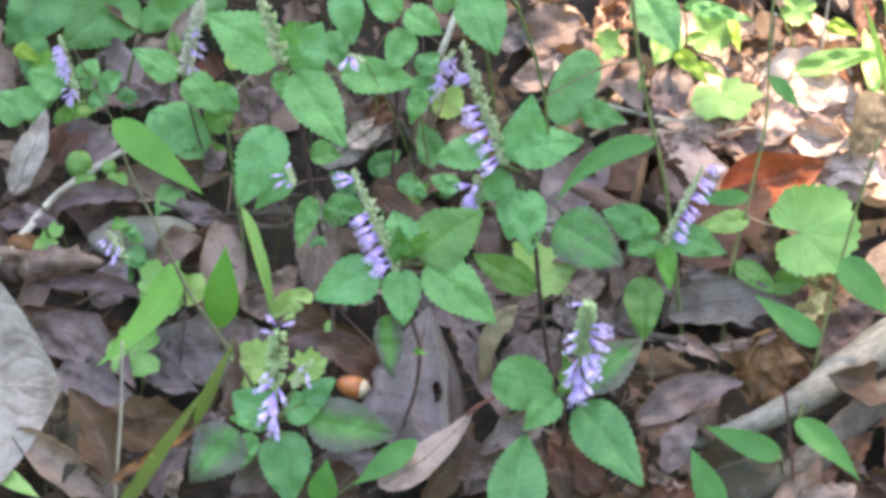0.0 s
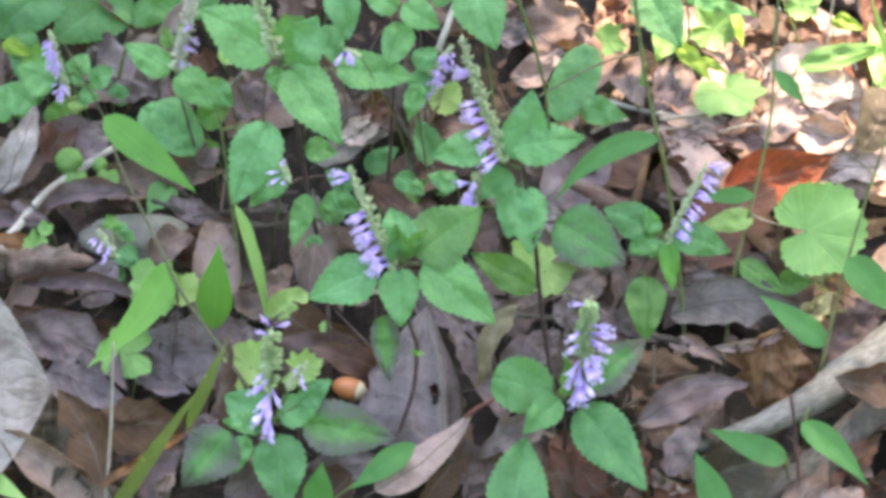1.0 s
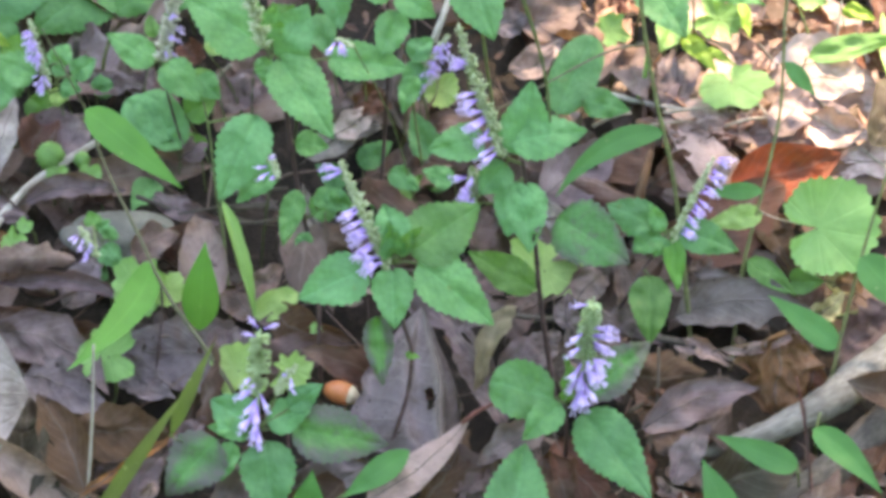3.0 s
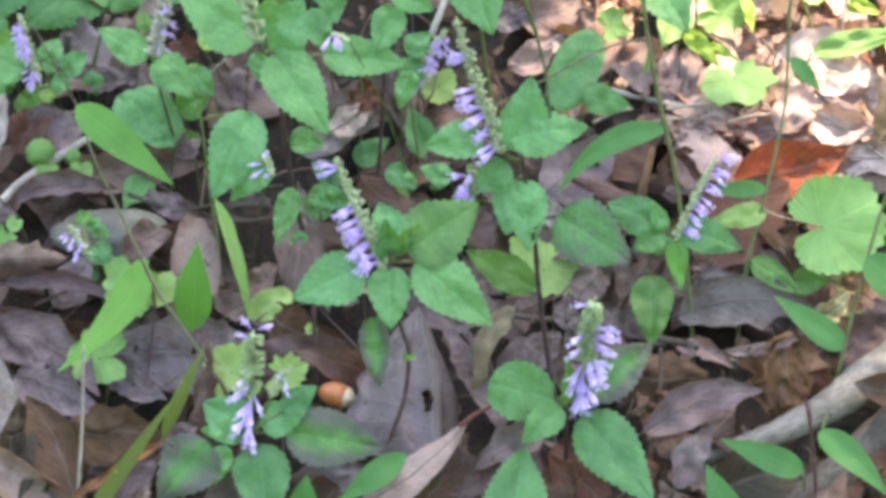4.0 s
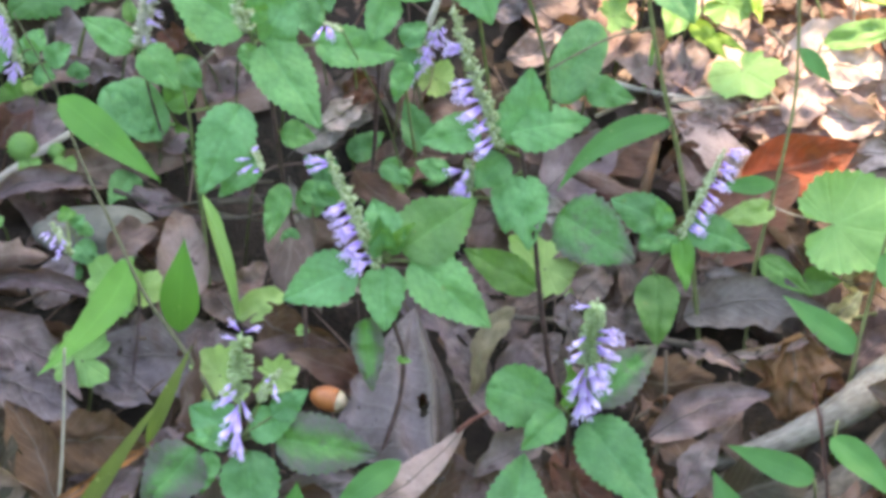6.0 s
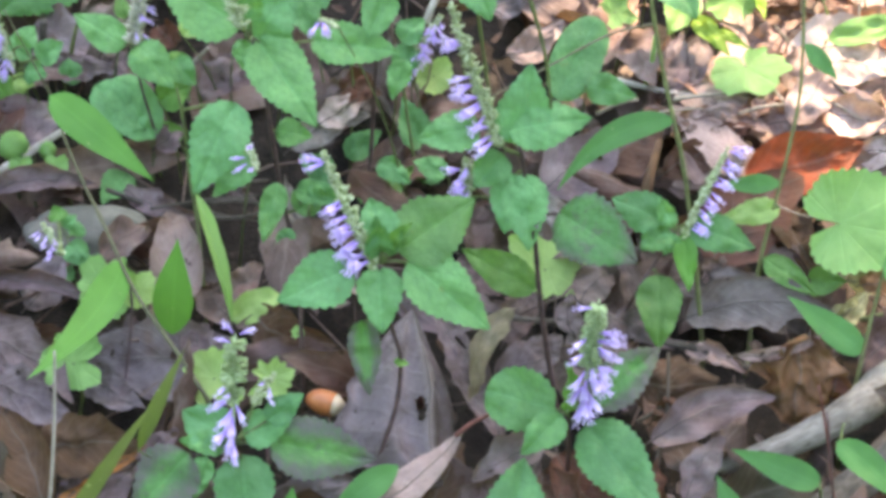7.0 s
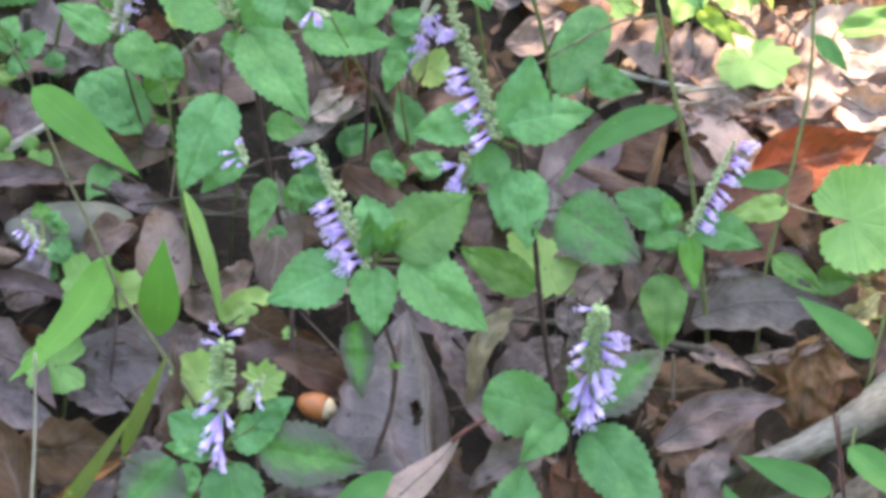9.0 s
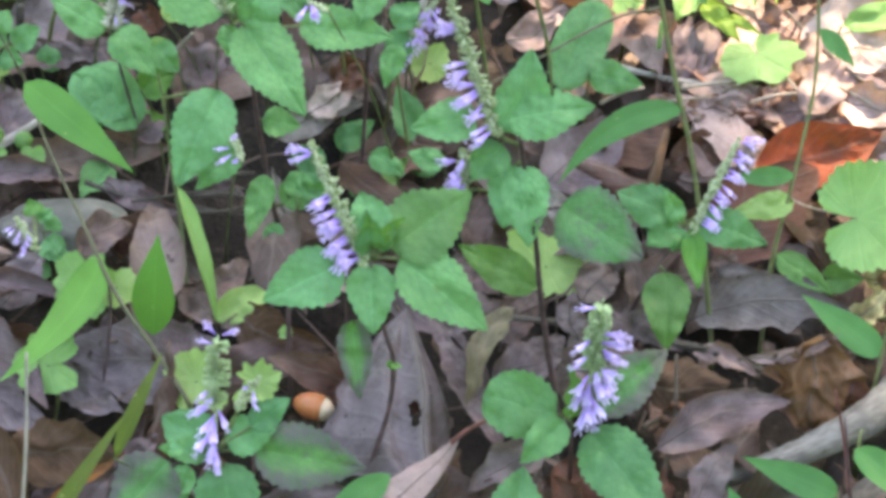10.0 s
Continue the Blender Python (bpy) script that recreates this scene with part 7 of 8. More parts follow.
bar('twig', [(-0.1305, 0.0356, 0.0100), (-0.1168, 0.0458, 0.0120), (-0.0853, 0.0479, 0.0140)], 0.00109, 0.00082, BARK_GREY, 'thin grey twig in the litter', 'twig', knots=0.25)
bar('twig', [(-0.0292, 0.1254, 0.0100), (-0.0200, 0.1032, 0.0100), (-0.0022, 0.0708, 0.0080)], 0.00190, 0.00136, BARK_GREY, 'thin brown twig in the litter', 'twig', knots=0.25)
bar('twig', [(0.0199, -0.0198, 0.0100), (0.0419, -0.0244, 0.0100), (0.0557, -0.0236, 0.0100)], 0.00163, 0.00136, BARK_GREY, 'thin grey twig in the litter', 'twig', knots=0.25)
bar('twig', [(-0.0068, 0.1526, 0.0300), (-0.0022, 0.1593, 0.0400), (0.0053, 0.1802, 0.0500)], 0.00190, 0.00163, TWIG, 'pale straight dead stalk', 'twig')
bar('dead_stalk', [(-0.1577, -0.1416, 0.0050), (-0.1531, -0.1203, 0.0450), (-0.1504, -0.1063, 0.0800)], 0.00087, 0.00054, STEM_PALE, 'thin pale dry grass stalk standing upright', 'stalk')
bar('dead_stalk', [(0.0894, -0.1053, 0.0080), (0.0927, -0.0932, 0.0180), (0.0944, -0.0844, 0.0240), (0.0946, -0.0705, 0.0400)], 0.00122, 0.00065, BARK_GREY, 'thin grey dry stalk standing upright', 'stalk')
bar('dead_stalk', [(0.0919, 0.0457, 0.0080), (0.0951, 0.0538, 0.0220), (0.0993, 0.0662, 0.0300), (0.1002, 0.0683, 0.0320)], 0.00326, 0.00082, DEAD_RUST, 'tan dry stalk standing in the litter', 'stalk')
stone((-0.1553, 0.0275, 0.0120), 0.0299, 0.0114, 0.0092)
nut((-0.0471, -0.0807, 0.0220), (-0.0555, -0.0790, 0.0220), (-0.0391, -0.0850, 0.0220), 0.0055)
dead_leaf((0.0954, 0.1086, 0.0150), (0.1226, 0.0986, 0.0180), 0.0109, DEAD_TAN, curl=1.0, rib=True)
dead_leaf((0.1440, 0.0931, 0.0210), (0.1613, 0.1084, 0.0230), 0.0087, DEAD_PEACH, curl=0.6, rib=True)
dead_leaf((0.1295, 0.0910, 0.0170), (0.1450, 0.1041, 0.0190), 0.0082, DEAD_PEACH, curl=0.6, rib=True)
dead_leaf((0.1470, 0.2037, 0.0150), (0.1657, 0.1713, 0.0180), 0.0190, DEAD_TAN, curl=0.8, kind='oak', rib=True)
dead_leaf((0.1834, 0.1939, 0.0150), (0.2019, 0.1700, 0.0210), 0.0163, DEAD_RED, curl=0.8, rib=True)
dead_leaf((0.2296, 0.2183, 0.0150), (0.2235, 0.1724, 0.0210), 0.0136, DEAD_RED, curl=0.8, rib=True)
dead_leaf((0.2100, 0.1442, 0.0310), (0.2228, 0.1260, 0.0310), 0.0136, DEAD_RED, curl=0.7, rib=True)
dead_leaf((0.1006, 0.2111, 0.0170), (0.0742, 0.1773, 0.0210), 0.0190, DEAD_PEACH, curl=0.8, kind='oak', rib=True)
dead_leaf((0.1535, 0.1725, 0.0190), (0.1833, 0.1654, 0.0190), 0.0120, DEAD_BROWN, curl=0.8, rib=True)
dead_leaf((0.0401, 0.1516, 0.0150), (0.0586, 0.1655, 0.0190), 0.0163, DEAD_CREAM, curl=0.8, rib=True)
dead_leaf((0.2090, 0.1196, 0.0150), (0.2388, 0.1240, 0.0190), 0.0218, DEAD_CREAM, curl=0.9, rib=True)
dead_leaf((-0.1964, 0.1800, 0.0110), (-0.1655, 0.1472, 0.0150), 0.0299, DEAD_MAUVE, curl=0.7, rib=True)
dead_leaf((-0.1896, 0.1449, 0.0130), (-0.1519, 0.1312, 0.0170), 0.0163, DEAD_MAUVE, curl=0.9, rib=True)
dead_leaf((-0.2110, -0.0488, 0.0130), (-0.1736, -0.1164, 0.0170), 0.0245, DEAD_LILAC, curl=0.9, rib=True)
dead_leaf((-0.1436, 0.0562, 0.0100), (-0.1046, 0.0356, 0.0140), 0.0136, DEAD_MAUVE, curl=0.9, rib=True)
dead_leaf((0.0423, -0.1113, 0.0110), (0.0515, -0.1474, 0.0140), 0.0190, DEAD_BROWN, curl=0.9, rib=True)
dead_leaf((0.1671, -0.1199, 0.0090), (0.1999, -0.1028, 0.0130), 0.0163, DEAD_BROWN, curl=0.9, rib=True)
# Also coloured dark in place of the shaded gap here.
dead_leaf((0.1802, -0.0416, 0.0130), (0.2092, -0.0228, 0.0170), 0.0190, DEAD_WINE, curl=0.9, kind='oak', rib=True)

p = plant('grass_plant', (-0.2118, -0.1392, 0.0000), 'pale grass blades at the edge of the litter', 'grass', 'woodland grasses')
stem(p, [(-0.2128, -0.1243, -0.0180), (-0.2135, -0.1284, 0.0051), (-0.2145, -0.1333, 0.0250)], 0.00055, 0.0004, STEM_GREEN, 'leaf_stalk')
blade(p, (-0.2145, -0.1333, 0.0250), (-0.1892, -0.1506, 0.0220), 0.0085, GRASS_PALE)
stem(p, [(-0.1933, -0.1263, -0.0180), (-0.1919, -0.1277, 0.0009), (-0.1901, -0.1294, 0.0180)], 0.00055, 0.0004, STEM_GREEN, 'leaf_stalk')
blade(p, (-0.1901, -0.1294, 0.0180), (-0.1732, -0.1274, 0.0220), 0.0025, GRASS)

p = plant('grass_plant', (0.2398, 0.1364, 0.0000), 'yellow-green sunlit grass blades', 'grass', 'woodland grasses')
stem(p, [(0.2371, 0.1293, -0.0180), (0.2371, 0.1274, -0.0039), (0.2371, 0.1251, 0.0100)], 0.00055, 0.0004, STEM_GREEN, 'leaf_stalk')
blade(p, (0.2371, 0.1251, 0.0100), (0.2129, 0.1257, 0.0900), 0.0045, GRASS_PALE, kind='strap')
stem(p, [(0.2401, 0.1362, -0.0180), (0.2406, 0.1353, -0.0039), (0.2413, 0.1342, 0.0100)], 0.00055, 0.0004, STEM_GREEN, 'leaf_stalk')
blade(p, (0.2413, 0.1342, 0.0100), (0.2235, 0.1303, 0.0900), 0.0040, GRASS_PALE, kind='strap')
stem(p, [(0.1994, 0.1498, 0.0243), (0.2013, 0.1614, 0.0458), (0.2031, 0.1684, 0.0593)], 0.00068, 0.00054, STEM_PALE)
stem(p, [(0.1889, 0.1499, 0.0243), (0.1821, 0.1586, 0.0404), (0.1756, 0.1656, 0.0539)], 0.00068, 0.00054, STEM_GREEN)
dead_leaf((-0.2335, 0.0418, 0.0140), (-0.1989, 0.0305, 0.0190), 0.0174, DEAD_MAUVE, curl=1.1, rib=True)
# Dark leaf laid in as the band of shadow across the left litter.
dead_leaf((-0.2173, -0.0235, 0.0100), (-0.1665, -0.0320, 0.0130), 0.0136, DEAD_BROWN, curl=1.2, rib=True)
dead_leaf((-0.1287, -0.1488, 0.0190), (-0.1240, -0.1357, 0.0270), 0.0076, DEAD_TAN, label='small pale dead leaf in the litter', curl=0.8, rib=True)
dead_leaf((-0.1021, -0.1408, 0.0140), (-0.0851, -0.1173, 0.0180), 0.0190, DEAD_MAUVE, curl=0.9, rib=True)
dead_leaf((0.0056, -0.1391, 0.0120), (0.0344, -0.1113, 0.0150), 0.0190, DEAD_WINE, curl=0.9, rib=True)
dead_leaf((0.0620, -0.1441, 0.0100), (0.0750, -0.1392, 0.0120), 0.0136, DEAD_RED, curl=1.0, rib=True)
dead_leaf((0.0877, -0.0879, 0.0180), (0.1062, -0.0835, 0.0210), 0.0109, DEAD_BROWN, curl=0.9, rib=True)
dead_leaf((-0.1550, -0.1257, 0.0120), (-0.1320, -0.1181, 0.0150), 0.0163, DEAD_MAUVE, curl=0.9, rib=True)
dead_leaf((0.1192, 0.0213, 0.0120), (0.1432, 0.0063, 0.0150), 0.0120, DEAD_BROWN, curl=0.9, rib=True)
dead_leaf((-0.1098, 0.0699, 0.0090), (-0.0795, 0.0458, 0.0120), 0.0109, DEAD_MAUVE, curl=0.9, rib=True)
dead_leaf((0.1019, 0.0654, 0.0130), (0.1286, 0.0781, 0.0170), 0.0190, DEAD_BROWN, curl=0.8, rib=True)
dead_leaf((0.1344, 0.0364, 0.0130), (0.1712, 0.0374, 0.0160), 0.0190, DEAD_BROWN, curl=0.6, rib=True)

p = plant('mint_seedling', (-0.0287, 0.0793, 0.0000), 'young mint shoots with dull green leaves in the shade', 'plant', 'mint seedlings')
stem(p, [(-0.0051, 0.0886, -0.0180), (-0.0062, 0.0868, -0.0038), (-0.0075, 0.0847, 0.0102)], 0.00055, 0.0004, STEM_GREEN, 'leaf_stalk')
mint_leaf(p, (-0.0075, 0.0847, 0.0102), (-0.0175, 0.1053, 0.0248), 0.0159, MINT_DARK)
mint_leaf(p, (-0.0498, 0.0772, 0.0000), (-0.0657, 0.0858, 0.0061), 0.0133, MINT_DARK)
mint_leaf(p, (-0.0439, 0.0833, 0.0075), (-0.0272, 0.0931, 0.0145), 0.0133, MINT_DARK)
mint_leaf(p, (-0.0081, 0.0729, 0.0000), (0.0007, 0.0839, 0.0078), 0.0128, MINT_DARK)

p = plant('mint_seedling', (-0.2219, 0.1233, 0.0000), 'young mint shoots with dull green leaves in the shade', 'plant', 'mint seedlings')
stem(p, [(-0.2170, 0.1452, -0.0180), (-0.2159, 0.1419, 0.0063), (-0.2145, 0.1380, 0.0269)], 0.00055, 0.0004, STEM_GREEN, 'leaf_stalk')
mint_leaf(p, (-0.2145, 0.1380, 0.0269), (-0.2343, 0.1470, 0.0330), 0.0205, MINT_DARK)
stem(p, [(-0.2261, 0.1328, -0.0180), (-0.2259, 0.1319, -0.0018), (-0.2257, 0.1307, 0.0135)], 0.00055, 0.0004, STEM_GREEN, 'leaf_stalk')
mint_leaf(p, (-0.2257, 0.1307, 0.0135), (-0.2156, 0.1415, 0.0208), 0.0143, MINT_DARK)
stem(p, [(-0.2246, 0.1597, -0.0180), (-0.2276, 0.1543, 0.0173), (-0.2313, 0.1477, 0.0453)], 0.00055, 0.0004, STEM_GREEN, 'leaf_stalk')
mint_leaf(p, (-0.2313, 0.1477, 0.0453), (-0.2146, 0.1367, 0.0378), 0.0179, BROAD)
mint_leaf(p, (-0.1624, 0.1143, -0.0000), (-0.1398, 0.1154, 0.0030), 0.0179, MINT_DARK)
stem(p, [(-0.1787, 0.1319, -0.0180), (-0.1789, 0.1310, -0.0026), (-0.1792, 0.1300, 0.0121)], 0.00055, 0.0004, STEM_GREEN, 'leaf_stalk')
mint_leaf(p, (-0.1792, 0.1300, 0.0121), (-0.1690, 0.1415, 0.0199), 0.0128, MINT_DARK)

p = plant('mint_seedling', (-0.0672, 0.0094, 0.0000), 'young mint shoots with dull green leaves in the shade', 'plant', 'mint seedlings')
stem(p, [(-0.0660, 0.0428, -0.0180), (-0.0624, 0.0360, 0.0135), (-0.0580, 0.0278, 0.0391)], 0.00055, 0.0004, STEM_GREEN, 'leaf_stalk')
mint_leaf(p, (-0.0580, 0.0278, 0.0391), (-0.0440, 0.0240, 0.0361), 0.0118, MINT_DARK)
stem(p, [(-0.0587, 0.0355, -0.0180), (-0.0607, 0.0322, 0.0140), (-0.0630, 0.0282, 0.0399)], 0.00055, 0.0004, STEM_GREEN, 'leaf_stalk')
mint_leaf(p, (-0.0630, 0.0282, 0.0399), (-0.0490, 0.0246, 0.0371), 0.0112, MINT_DARK)
stem(p, [(-0.0706, 0.0236, -0.0180), (-0.0708, 0.0219, 0.0030), (-0.0710, 0.0197, 0.0216)], 0.00055, 0.0004, STEM_GREEN, 'leaf_stalk')
mint_leaf(p, (-0.0710, 0.0197, 0.0216), (-0.0625, 0.0126, 0.0160), 0.0087, MINT)

p = plant('mint_seedling', (-0.2038, 0.1233, 0.0000), 'young mint shoots with dull green leaves in the shade', 'plant', 'mint seedlings')
stem(p, [(-0.2067, 0.1237, -0.0180), (-0.2084, 0.1214, 0.0034), (-0.2104, 0.1187, 0.0221)], 0.00055, 0.0004, STEM_GREEN, 'leaf_stalk')
mint_leaf(p, (-0.2104, 0.1187, 0.0221), (-0.1991, 0.1094, 0.0157), 0.0153, MINT_OLIVE)
stem(p, [(-0.2257, 0.1376, -0.0180), (-0.2247, 0.1344, 0.0171), (-0.2233, 0.1306, 0.0450)], 0.00055, 0.0004, STEM_GREEN, 'leaf_stalk')
mint_leaf(p, (-0.2233, 0.1306, 0.0450), (-0.2039, 0.1231, 0.0398), 0.0179, MINT_OLIVE)
stem(p, [(-0.2322, 0.1211, -0.0180), (-0.2316, 0.1187, 0.0001), (-0.2309, 0.1158, 0.0167)], 0.00055, 0.0004, STEM_GREEN, 'leaf_stalk')
mint_leaf(p, (-0.2309, 0.1158, 0.0167), (-0.2223, 0.1247, 0.0228), 0.0143, MINT_OLIVE)
stem(p, [(-0.2238, 0.1605, -0.0180), (-0.2281, 0.1485, 0.0212), (-0.2332, 0.1340, 0.0518)], 0.00055, 0.0004, STEM_GREEN, 'leaf_stalk')
mint_leaf(p, (-0.2332, 0.1340, 0.0518), (-0.2183, 0.1282, 0.0478), 0.0087, LEAF_YELLOW)
stem(p, [(-0.2112, 0.1246, -0.0180), (-0.2094, 0.1207, 0.0001), (-0.2071, 0.1158, 0.0167)], 0.00055, 0.0004, STEM_GREEN, 'leaf_stalk')
mint_leaf(p, (-0.2071, 0.1158, 0.0167), (-0.1902, 0.1241, 0.0225), 0.0112, ROUND_PALE, teeth=0.02)
stem(p, [(-0.1933, 0.1415, -0.0180), (-0.1976, 0.1355, 0.0142), (-0.2030, 0.1281, 0.0402)], 0.00055, 0.0004, STEM_GREEN, 'leaf_stalk')
mint_leaf(p, (-0.2030, 0.1281, 0.0402), (-0.1909, 0.1201, 0.0346), 0.0128, MINT)

p = plant('mint_seedling', (-0.1383, 0.0924, 0.0000), 'young mint shoots with dull green leaves in the shade', 'plant', 'mint seedlings')
stem(p, [(-0.1361, 0.0915, -0.0180), (-0.1340, 0.0862, 0.0031), (-0.1314, 0.0797, 0.0217)], 0.00055, 0.0004, STEM_GREEN, 'leaf_stalk')
mint_leaf(p, (-0.1314, 0.0797, 0.0217), (-0.1503, 0.1031, 0.0385), 0.0235, MINT, teeth=0.0, kind='round')
stem(p, [(-0.1193, 0.1026, -0.0180), (-0.1236, 0.0959, 0.0128), (-0.1288, 0.0877, 0.0379)], 0.00055, 0.0004, STEM_GREEN, 'leaf_stalk')
mint_leaf(p, (-0.1288, 0.0877, 0.0379), (-0.1136, 0.0937, 0.0422), 0.0159, MINT_OLIVE)
stem(p, [(-0.1583, 0.1183, -0.0180), (-0.1511, 0.1120, 0.0339), (-0.1424, 0.1043, 0.0729)], 0.00055, 0.0004, STEM_GREEN, 'leaf_stalk')
mint_leaf(p, (-0.1424, 0.1043, 0.0729), (-0.1454, 0.1138, 0.0799), 0.0077, LEAF_DULL, teeth=0.0)
stem(p, [(-0.1081, 0.1074, -0.0180), (-0.1115, 0.1029, 0.0250), (-0.1157, 0.0974, 0.0581)], 0.00055, 0.0004, STEM_GREEN, 'leaf_stalk')
mint_leaf(p, (-0.1157, 0.0974, 0.0581), (-0.1255, 0.0832, 0.0477), 0.0143, MINT_OLIVE)
stem(p, [(-0.1223, 0.0895, -0.0180), (-0.1222, 0.0873, -0.0021), (-0.1222, 0.0848, 0.0130)], 0.00055, 0.0004, STEM_GREEN, 'leaf_stalk')
mint_leaf(p, (-0.1222, 0.0848, 0.0130), (-0.1306, 0.0945, 0.0200), 0.0128, MINT_OLIVE)
stem(p, [(-0.1009, 0.1284, -0.0180), (-0.0979, 0.1144, 0.0250), (-0.0941, 0.0973, 0.0581)], 0.00055, 0.0004, STEM_GREEN, 'leaf_stalk')
mint_leaf(p, (-0.0941, 0.0973, 0.0581), (-0.0821, 0.1002, 0.0602), 0.0102, MINT)
stem(p, [(-0.0682, 0.1469, -0.0180), (-0.0757, 0.1290, 0.0379), (-0.0850, 0.1073, 0.0797)], 0.00055, 0.0004, STEM_GREEN, 'leaf_stalk')
mint_leaf(p, (-0.0850, 0.1073, 0.0797), (-0.0736, 0.1144, 0.0849), 0.0128, MINT_OLIVE)
bar('dead_stalk', [(-0.1781, 0.1415, 0.0100), (-0.1750, 0.1436, 0.0260), (-0.1700, 0.1441, 0.0420)], 0.00122, 0.00082, STEM_OLIVE, 'curved brown dry stalk in the shade', 'stalk')
bar('dead_stalk', [(-0.1909, 0.1484, 0.0100), (-0.1903, 0.1483, 0.0220), (-0.1889, 0.1499, 0.0340)], 0.00136, 0.00190, BARK_GREY, 'short grey dry stalk with a swollen end', 'stalk')
bar('dead_stalk', [(-0.1192, 0.1188, 0.0100), (-0.1176, 0.1209, 0.0280), (-0.1077, 0.1181, 0.0440)], 0.00095, 0.00082, STEM_PALE, 'curved pale dry stalk in the shade', 'stalk')
bar('dead_stalk', [(0.0977, 0.1275, 0.0120), (0.1000, 0.1274, 0.0260), (0.1010, 0.1283, 0.0420)], 0.00122, 0.00109, GRASS_PALE, 'yellow-green stalk stump in the litter', 'stalk')
bar('dead_stalk', [(0.1786, 0.1713, 0.0100), (0.1749, 0.1688, 0.0280), (0.1742, 0.1634, 0.0500)], 0.00109, 0.00082, STEM_PALE, 'pale dry stalk in the sun', 'stalk')
dead_leaf((-0.2095, 0.0817, 0.0140), (-0.1973, 0.1110, 0.0210), 0.0207, DEAD_RED, curl=0.7, rib=True)
dead_leaf((-0.1951, 0.0827, 0.0130), (-0.1808, 0.1077, 0.0200), 0.0190, DEAD_MAUVE, curl=0.8, rib=True)
dead_leaf((-0.1629, 0.1335, 0.0130), (-0.1498, 0.1437, 0.0180), 0.0163, DEAD_MAUVE, curl=0.8, rib=True)
dead_leaf((-0.1365, 0.1658, 0.0150), (-0.1209, 0.1425, 0.0210), 0.0163, DEAD_RED, curl=0.8, rib=True)
dead_leaf((-0.1118, 0.1110, 0.0170), (-0.0946, 0.1310, 0.0250), 0.0218, DEAD_MAUVE, curl=0.9, rib=True)
dead_leaf((-0.1321, 0.0816, 0.0140), (-0.1194, 0.0923, 0.0180), 0.0152, DEAD_MAUVE, curl=0.8, rib=True)
dead_leaf((0.1288, 0.0528, 0.0210), (0.1401, 0.0648, 0.0270), 0.0087, DEAD_TAN, curl=0.6, rib=True)
# Brown curled leaf; its extra darkness is the hollow's shade painted on.
dead_leaf((0.1531, 0.0405, 0.0150), (0.1642, 0.0004, 0.0170), 0.0228, DEAD_UMBER, label='brown curled dead leaf under the round leaf, darkened for the shaded hollow', curl=1.2, tatter=0.2, rib=True)
dead_leaf((0.1145, -0.0054, 0.0150), (0.1258, 0.0023, 0.0190), 0.0109, DEAD_TAN, curl=0.9, rib=True)
bar('twig', [(-0.1066, 0.0454, 0.0240), (-0.0937, 0.0458, 0.0260), (-0.0772, 0.0485, 0.0250)], 0.00109, 0.00082, BARK_GREY, 'thin grey twig over a dark hollow', 'twig', knots=0.25)
bar('twig', [(-0.1017, 0.0348, 0.0240), (-0.0903, 0.0354, 0.0250), (-0.0790, 0.0343, 0.0240)], 0.00095, 0.00068, BARK_GREY, 'thin grey twig over a dark hollow', 'twig', knots=0.25)
bar('twig', [(-0.1036, 0.0269, 0.0230), (-0.0898, 0.0248, 0.0250), (-0.0771, 0.0299, 0.0240)], 0.00095, 0.00068, BARK_GREY, 'thin grey twig over a dark hollow', 'twig', knots=0.25)
bar('twig', [(0.0821, -0.0861, 0.0140), (0.0904, -0.0844, 0.0200), (0.0947, -0.0794, 0.0240)], 0.00095, 0.00065, BARK_GREY, 'thin forked grey twig in the litter', 'twig', knots=0.25)
bar('twig', [(0.0171, -0.0225, 0.0120), (0.0294, -0.0259, 0.0140), (0.0514, -0.0278, 0.0120)], 0.00163, 0.00136, BARK_GREY, 'thin grey twig in the litter', 'twig', knots=0.25)
bar('twig', [(0.1816, -0.0275, 0.0140), (0.1983, -0.0238, 0.0160), (0.2187, -0.0142, 0.0160)], 0.00109, 0.00082, STEM_OLIVE, 'thin yellowish stalk lying in the litter', 'twig')
bar('twig', [(0.2054, 0.0941, 0.0220), (0.1897, 0.1117, 0.0220), (0.1737, 0.1319, 0.0240), (0.1605, 0.1548, 0.0260)], 0.00109, 0.00082, BARK_GREY, 'thin brown twig in the litter', 'twig', knots=0.25)
dead_leaf((-0.1192, -0.0330, 0.0140), (-0.1216, 0.0311, 0.0270), 0.0272, DEAD_ROSE, label='rosy brown dead leaf leaning upright', curl=0.9, tatter=0.15, wave=0.004, rib=True)
dead_leaf((-0.1484, -0.0024, 0.0240), (-0.1267, 0.0185, 0.0260), 0.0180, DEAD_ROSE, label='rosy brown dead leaf lying on a stone', curl=0.8, tatter=0.2, rib=True)
dead_leaf((-0.0992, -0.0111, 0.0130), (-0.0773, 0.0025, 0.0190), 0.0163, DEAD_ROSE, curl=0.8, rib=True)
dead_leaf((-0.0993, -0.0563, 0.0130), (-0.1034, -0.0302, 0.0170), 0.0163, DEAD_MAUVE, curl=0.8, rib=True)
dead_leaf((0.1075, 0.0902, 0.0170), (0.1257, 0.1032, 0.0210), 0.0120, DEAD_PEACH, curl=0.8, rib=True)
dead_leaf((0.1114, 0.0803, 0.0150), (0.1295, 0.0921, 0.0180), 0.0109, DEAD_TAN, curl=0.9, rib=True)
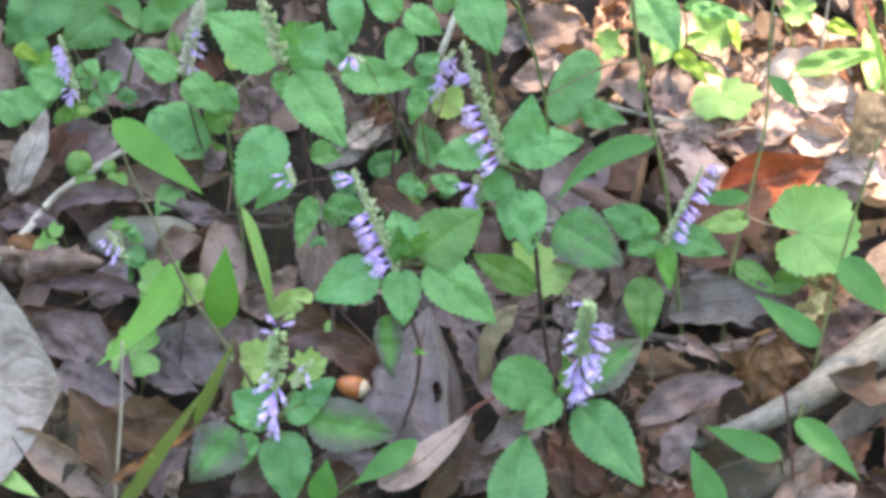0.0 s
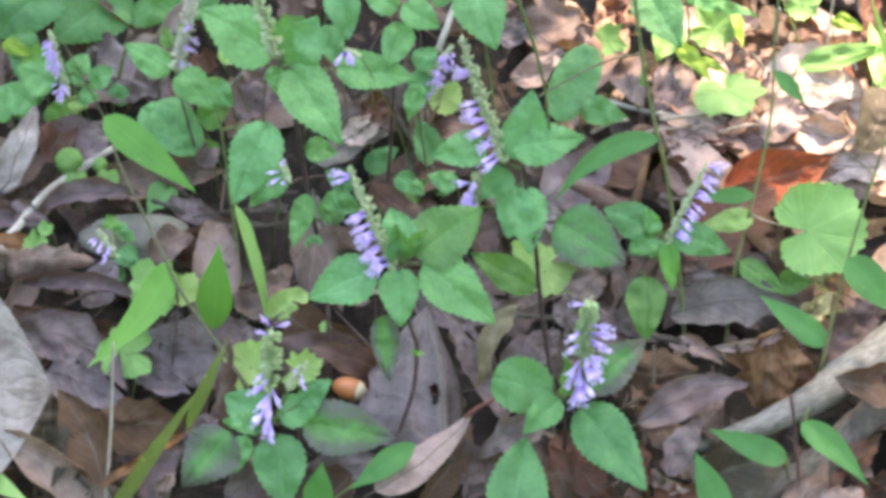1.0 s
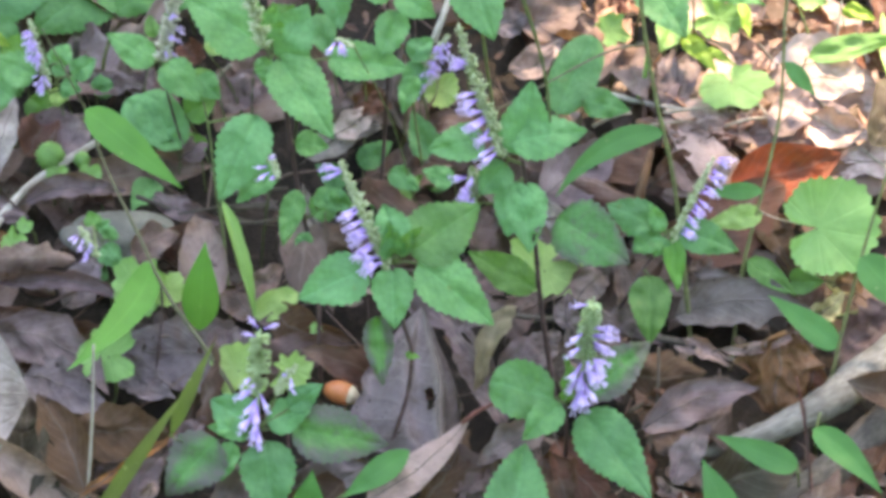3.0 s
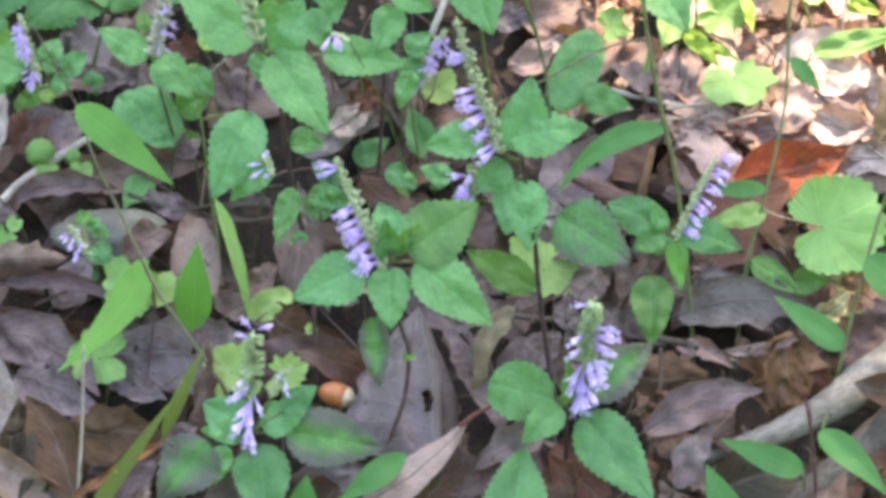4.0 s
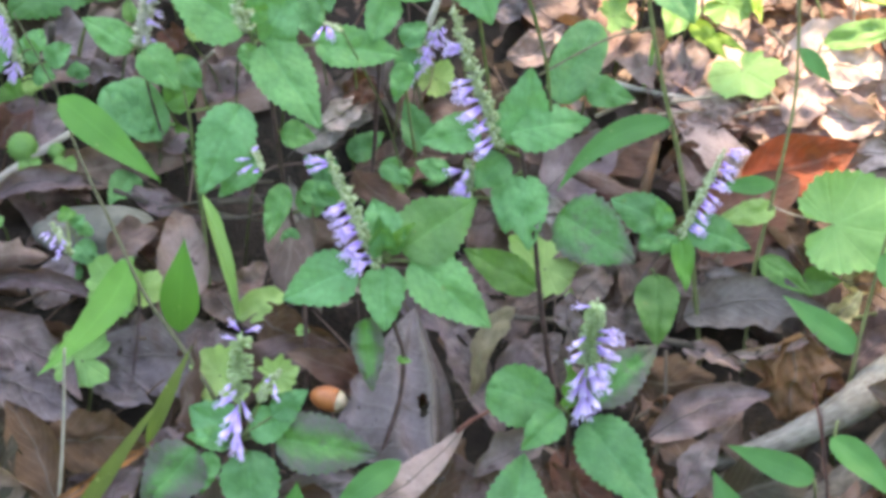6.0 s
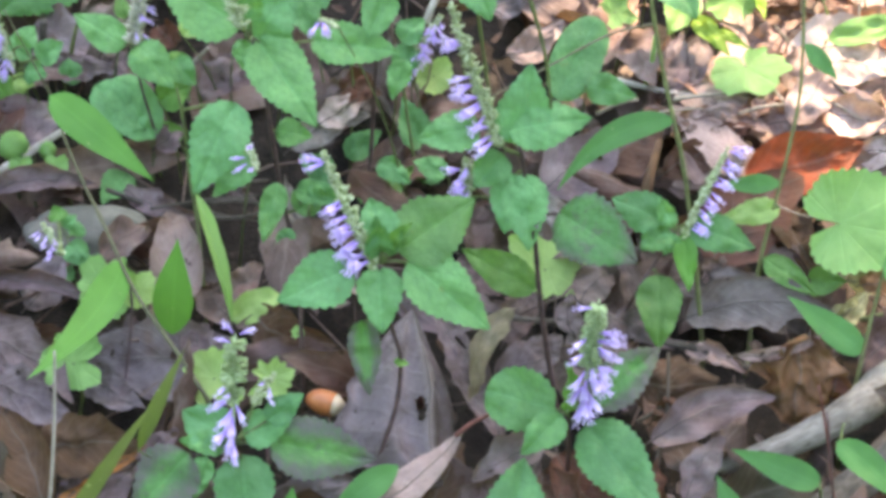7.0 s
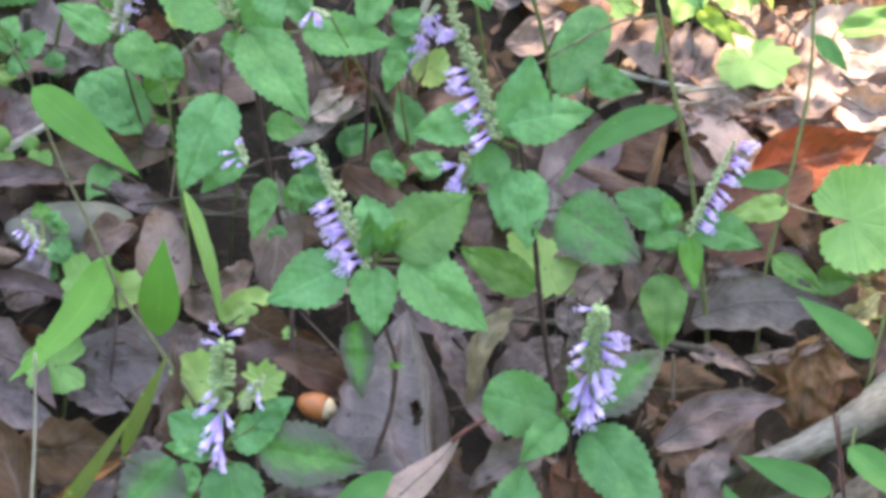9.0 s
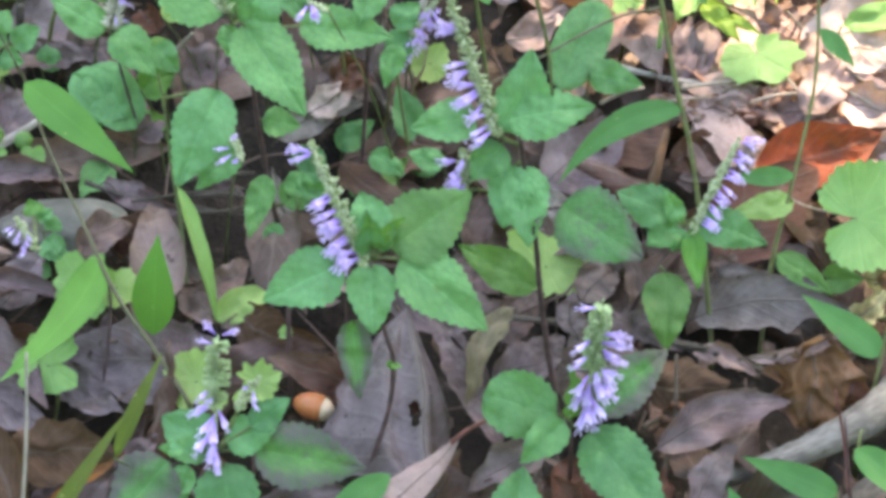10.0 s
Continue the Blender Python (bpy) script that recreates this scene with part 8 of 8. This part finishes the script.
dead_leaf((0.1351, 0.1076, 0.0170), (0.1512, 0.1087, 0.0200), 0.0098, DEAD_TAN, curl=0.9, rib=True)
dead_leaf((0.1513, 0.1063, 0.0170), (0.1666, 0.1173, 0.0210), 0.0109, DEAD_PEACH, curl=0.7, rib=True)
dead_leaf((0.0903, 0.0954, 0.0150), (0.1066, 0.1008, 0.0180), 0.0109, DEAD_PEACH, curl=0.8, rib=True)
dead_leaf((0.1249, 0.1096, 0.0180), (0.1372, 0.0986, 0.0200), 0.0092, DEAD_TAN, curl=0.8, rib=True)
dead_leaf((0.1600, 0.1399, 0.0170), (0.1709, 0.1151, 0.0210), 0.0125, DEAD_PEACH, curl=0.8, rib=True)
dead_leaf((0.1461, 0.1537, 0.0170), (0.1645, 0.1607, 0.0210), 0.0136, DEAD_TAN, curl=0.8, rib=True)
bar('twig', [(0.0754, 0.1289, 0.0180), (0.0957, 0.1188, 0.0190), (0.1191, 0.1129, 0.0190), (0.1456, 0.1109, 0.0180)], 0.00136, 0.00109, TWIG, 'pale thin twig lying in the sunlit litter', 'twig', knots=0.25)
bar('straw', [(0.0857, 0.0871, 0.0240), (0.1023, 0.0907, 0.0280), (0.1218, 0.0970, 0.0250)], 0.00084, 0.00046, STEM_STRAW, 'thin pale dry straw lying in the sunlit litter', 'straw')
bar('straw', [(0.1086, 0.1043, 0.0240), (0.1270, 0.1033, 0.0280), (0.1502, 0.1089, 0.0250)], 0.00115, 0.00072, STEM_STRAW, 'thin pale dry straw lying in the sunlit litter', 'straw')
bar('straw', [(0.1381, 0.0940, 0.0240), (0.1514, 0.0952, 0.0280), (0.1685, 0.0990, 0.0250)], 0.00073, 0.00077, STEM_STRAW, 'thin pale dry straw lying in the sunlit litter', 'straw')
bar('straw', [(0.0724, 0.0940, 0.0240), (0.0836, 0.0974, 0.0280), (0.0920, 0.1032, 0.0250)], 0.00096, 0.00067, STEM_STRAW, 'thin pale dry straw lying in the sunlit litter', 'straw')
bar('straw', [(0.1513, 0.1209, 0.0240), (0.1575, 0.1025, 0.0280), (0.1615, 0.0970, 0.0250)], 0.00093, 0.00052, STEM_STRAW, 'thin pale dry straw lying in the sunlit litter', 'straw')
bar('straw', [(0.1751, 0.1084, 0.0240), (0.1843, 0.0952, 0.0280), (0.1948, 0.0888, 0.0250)], 0.00096, 0.00057, STEM_STRAW, 'thin pale dry straw lying in the sunlit litter', 'straw')
bar('straw', [(0.2045, 0.0778, 0.0240), (0.2092, 0.0658, 0.0280), (0.2182, 0.0589, 0.0250)], 0.00109, 0.00042, STEM_STRAW, 'thin pale dry straw lying in the sunlit litter', 'straw')
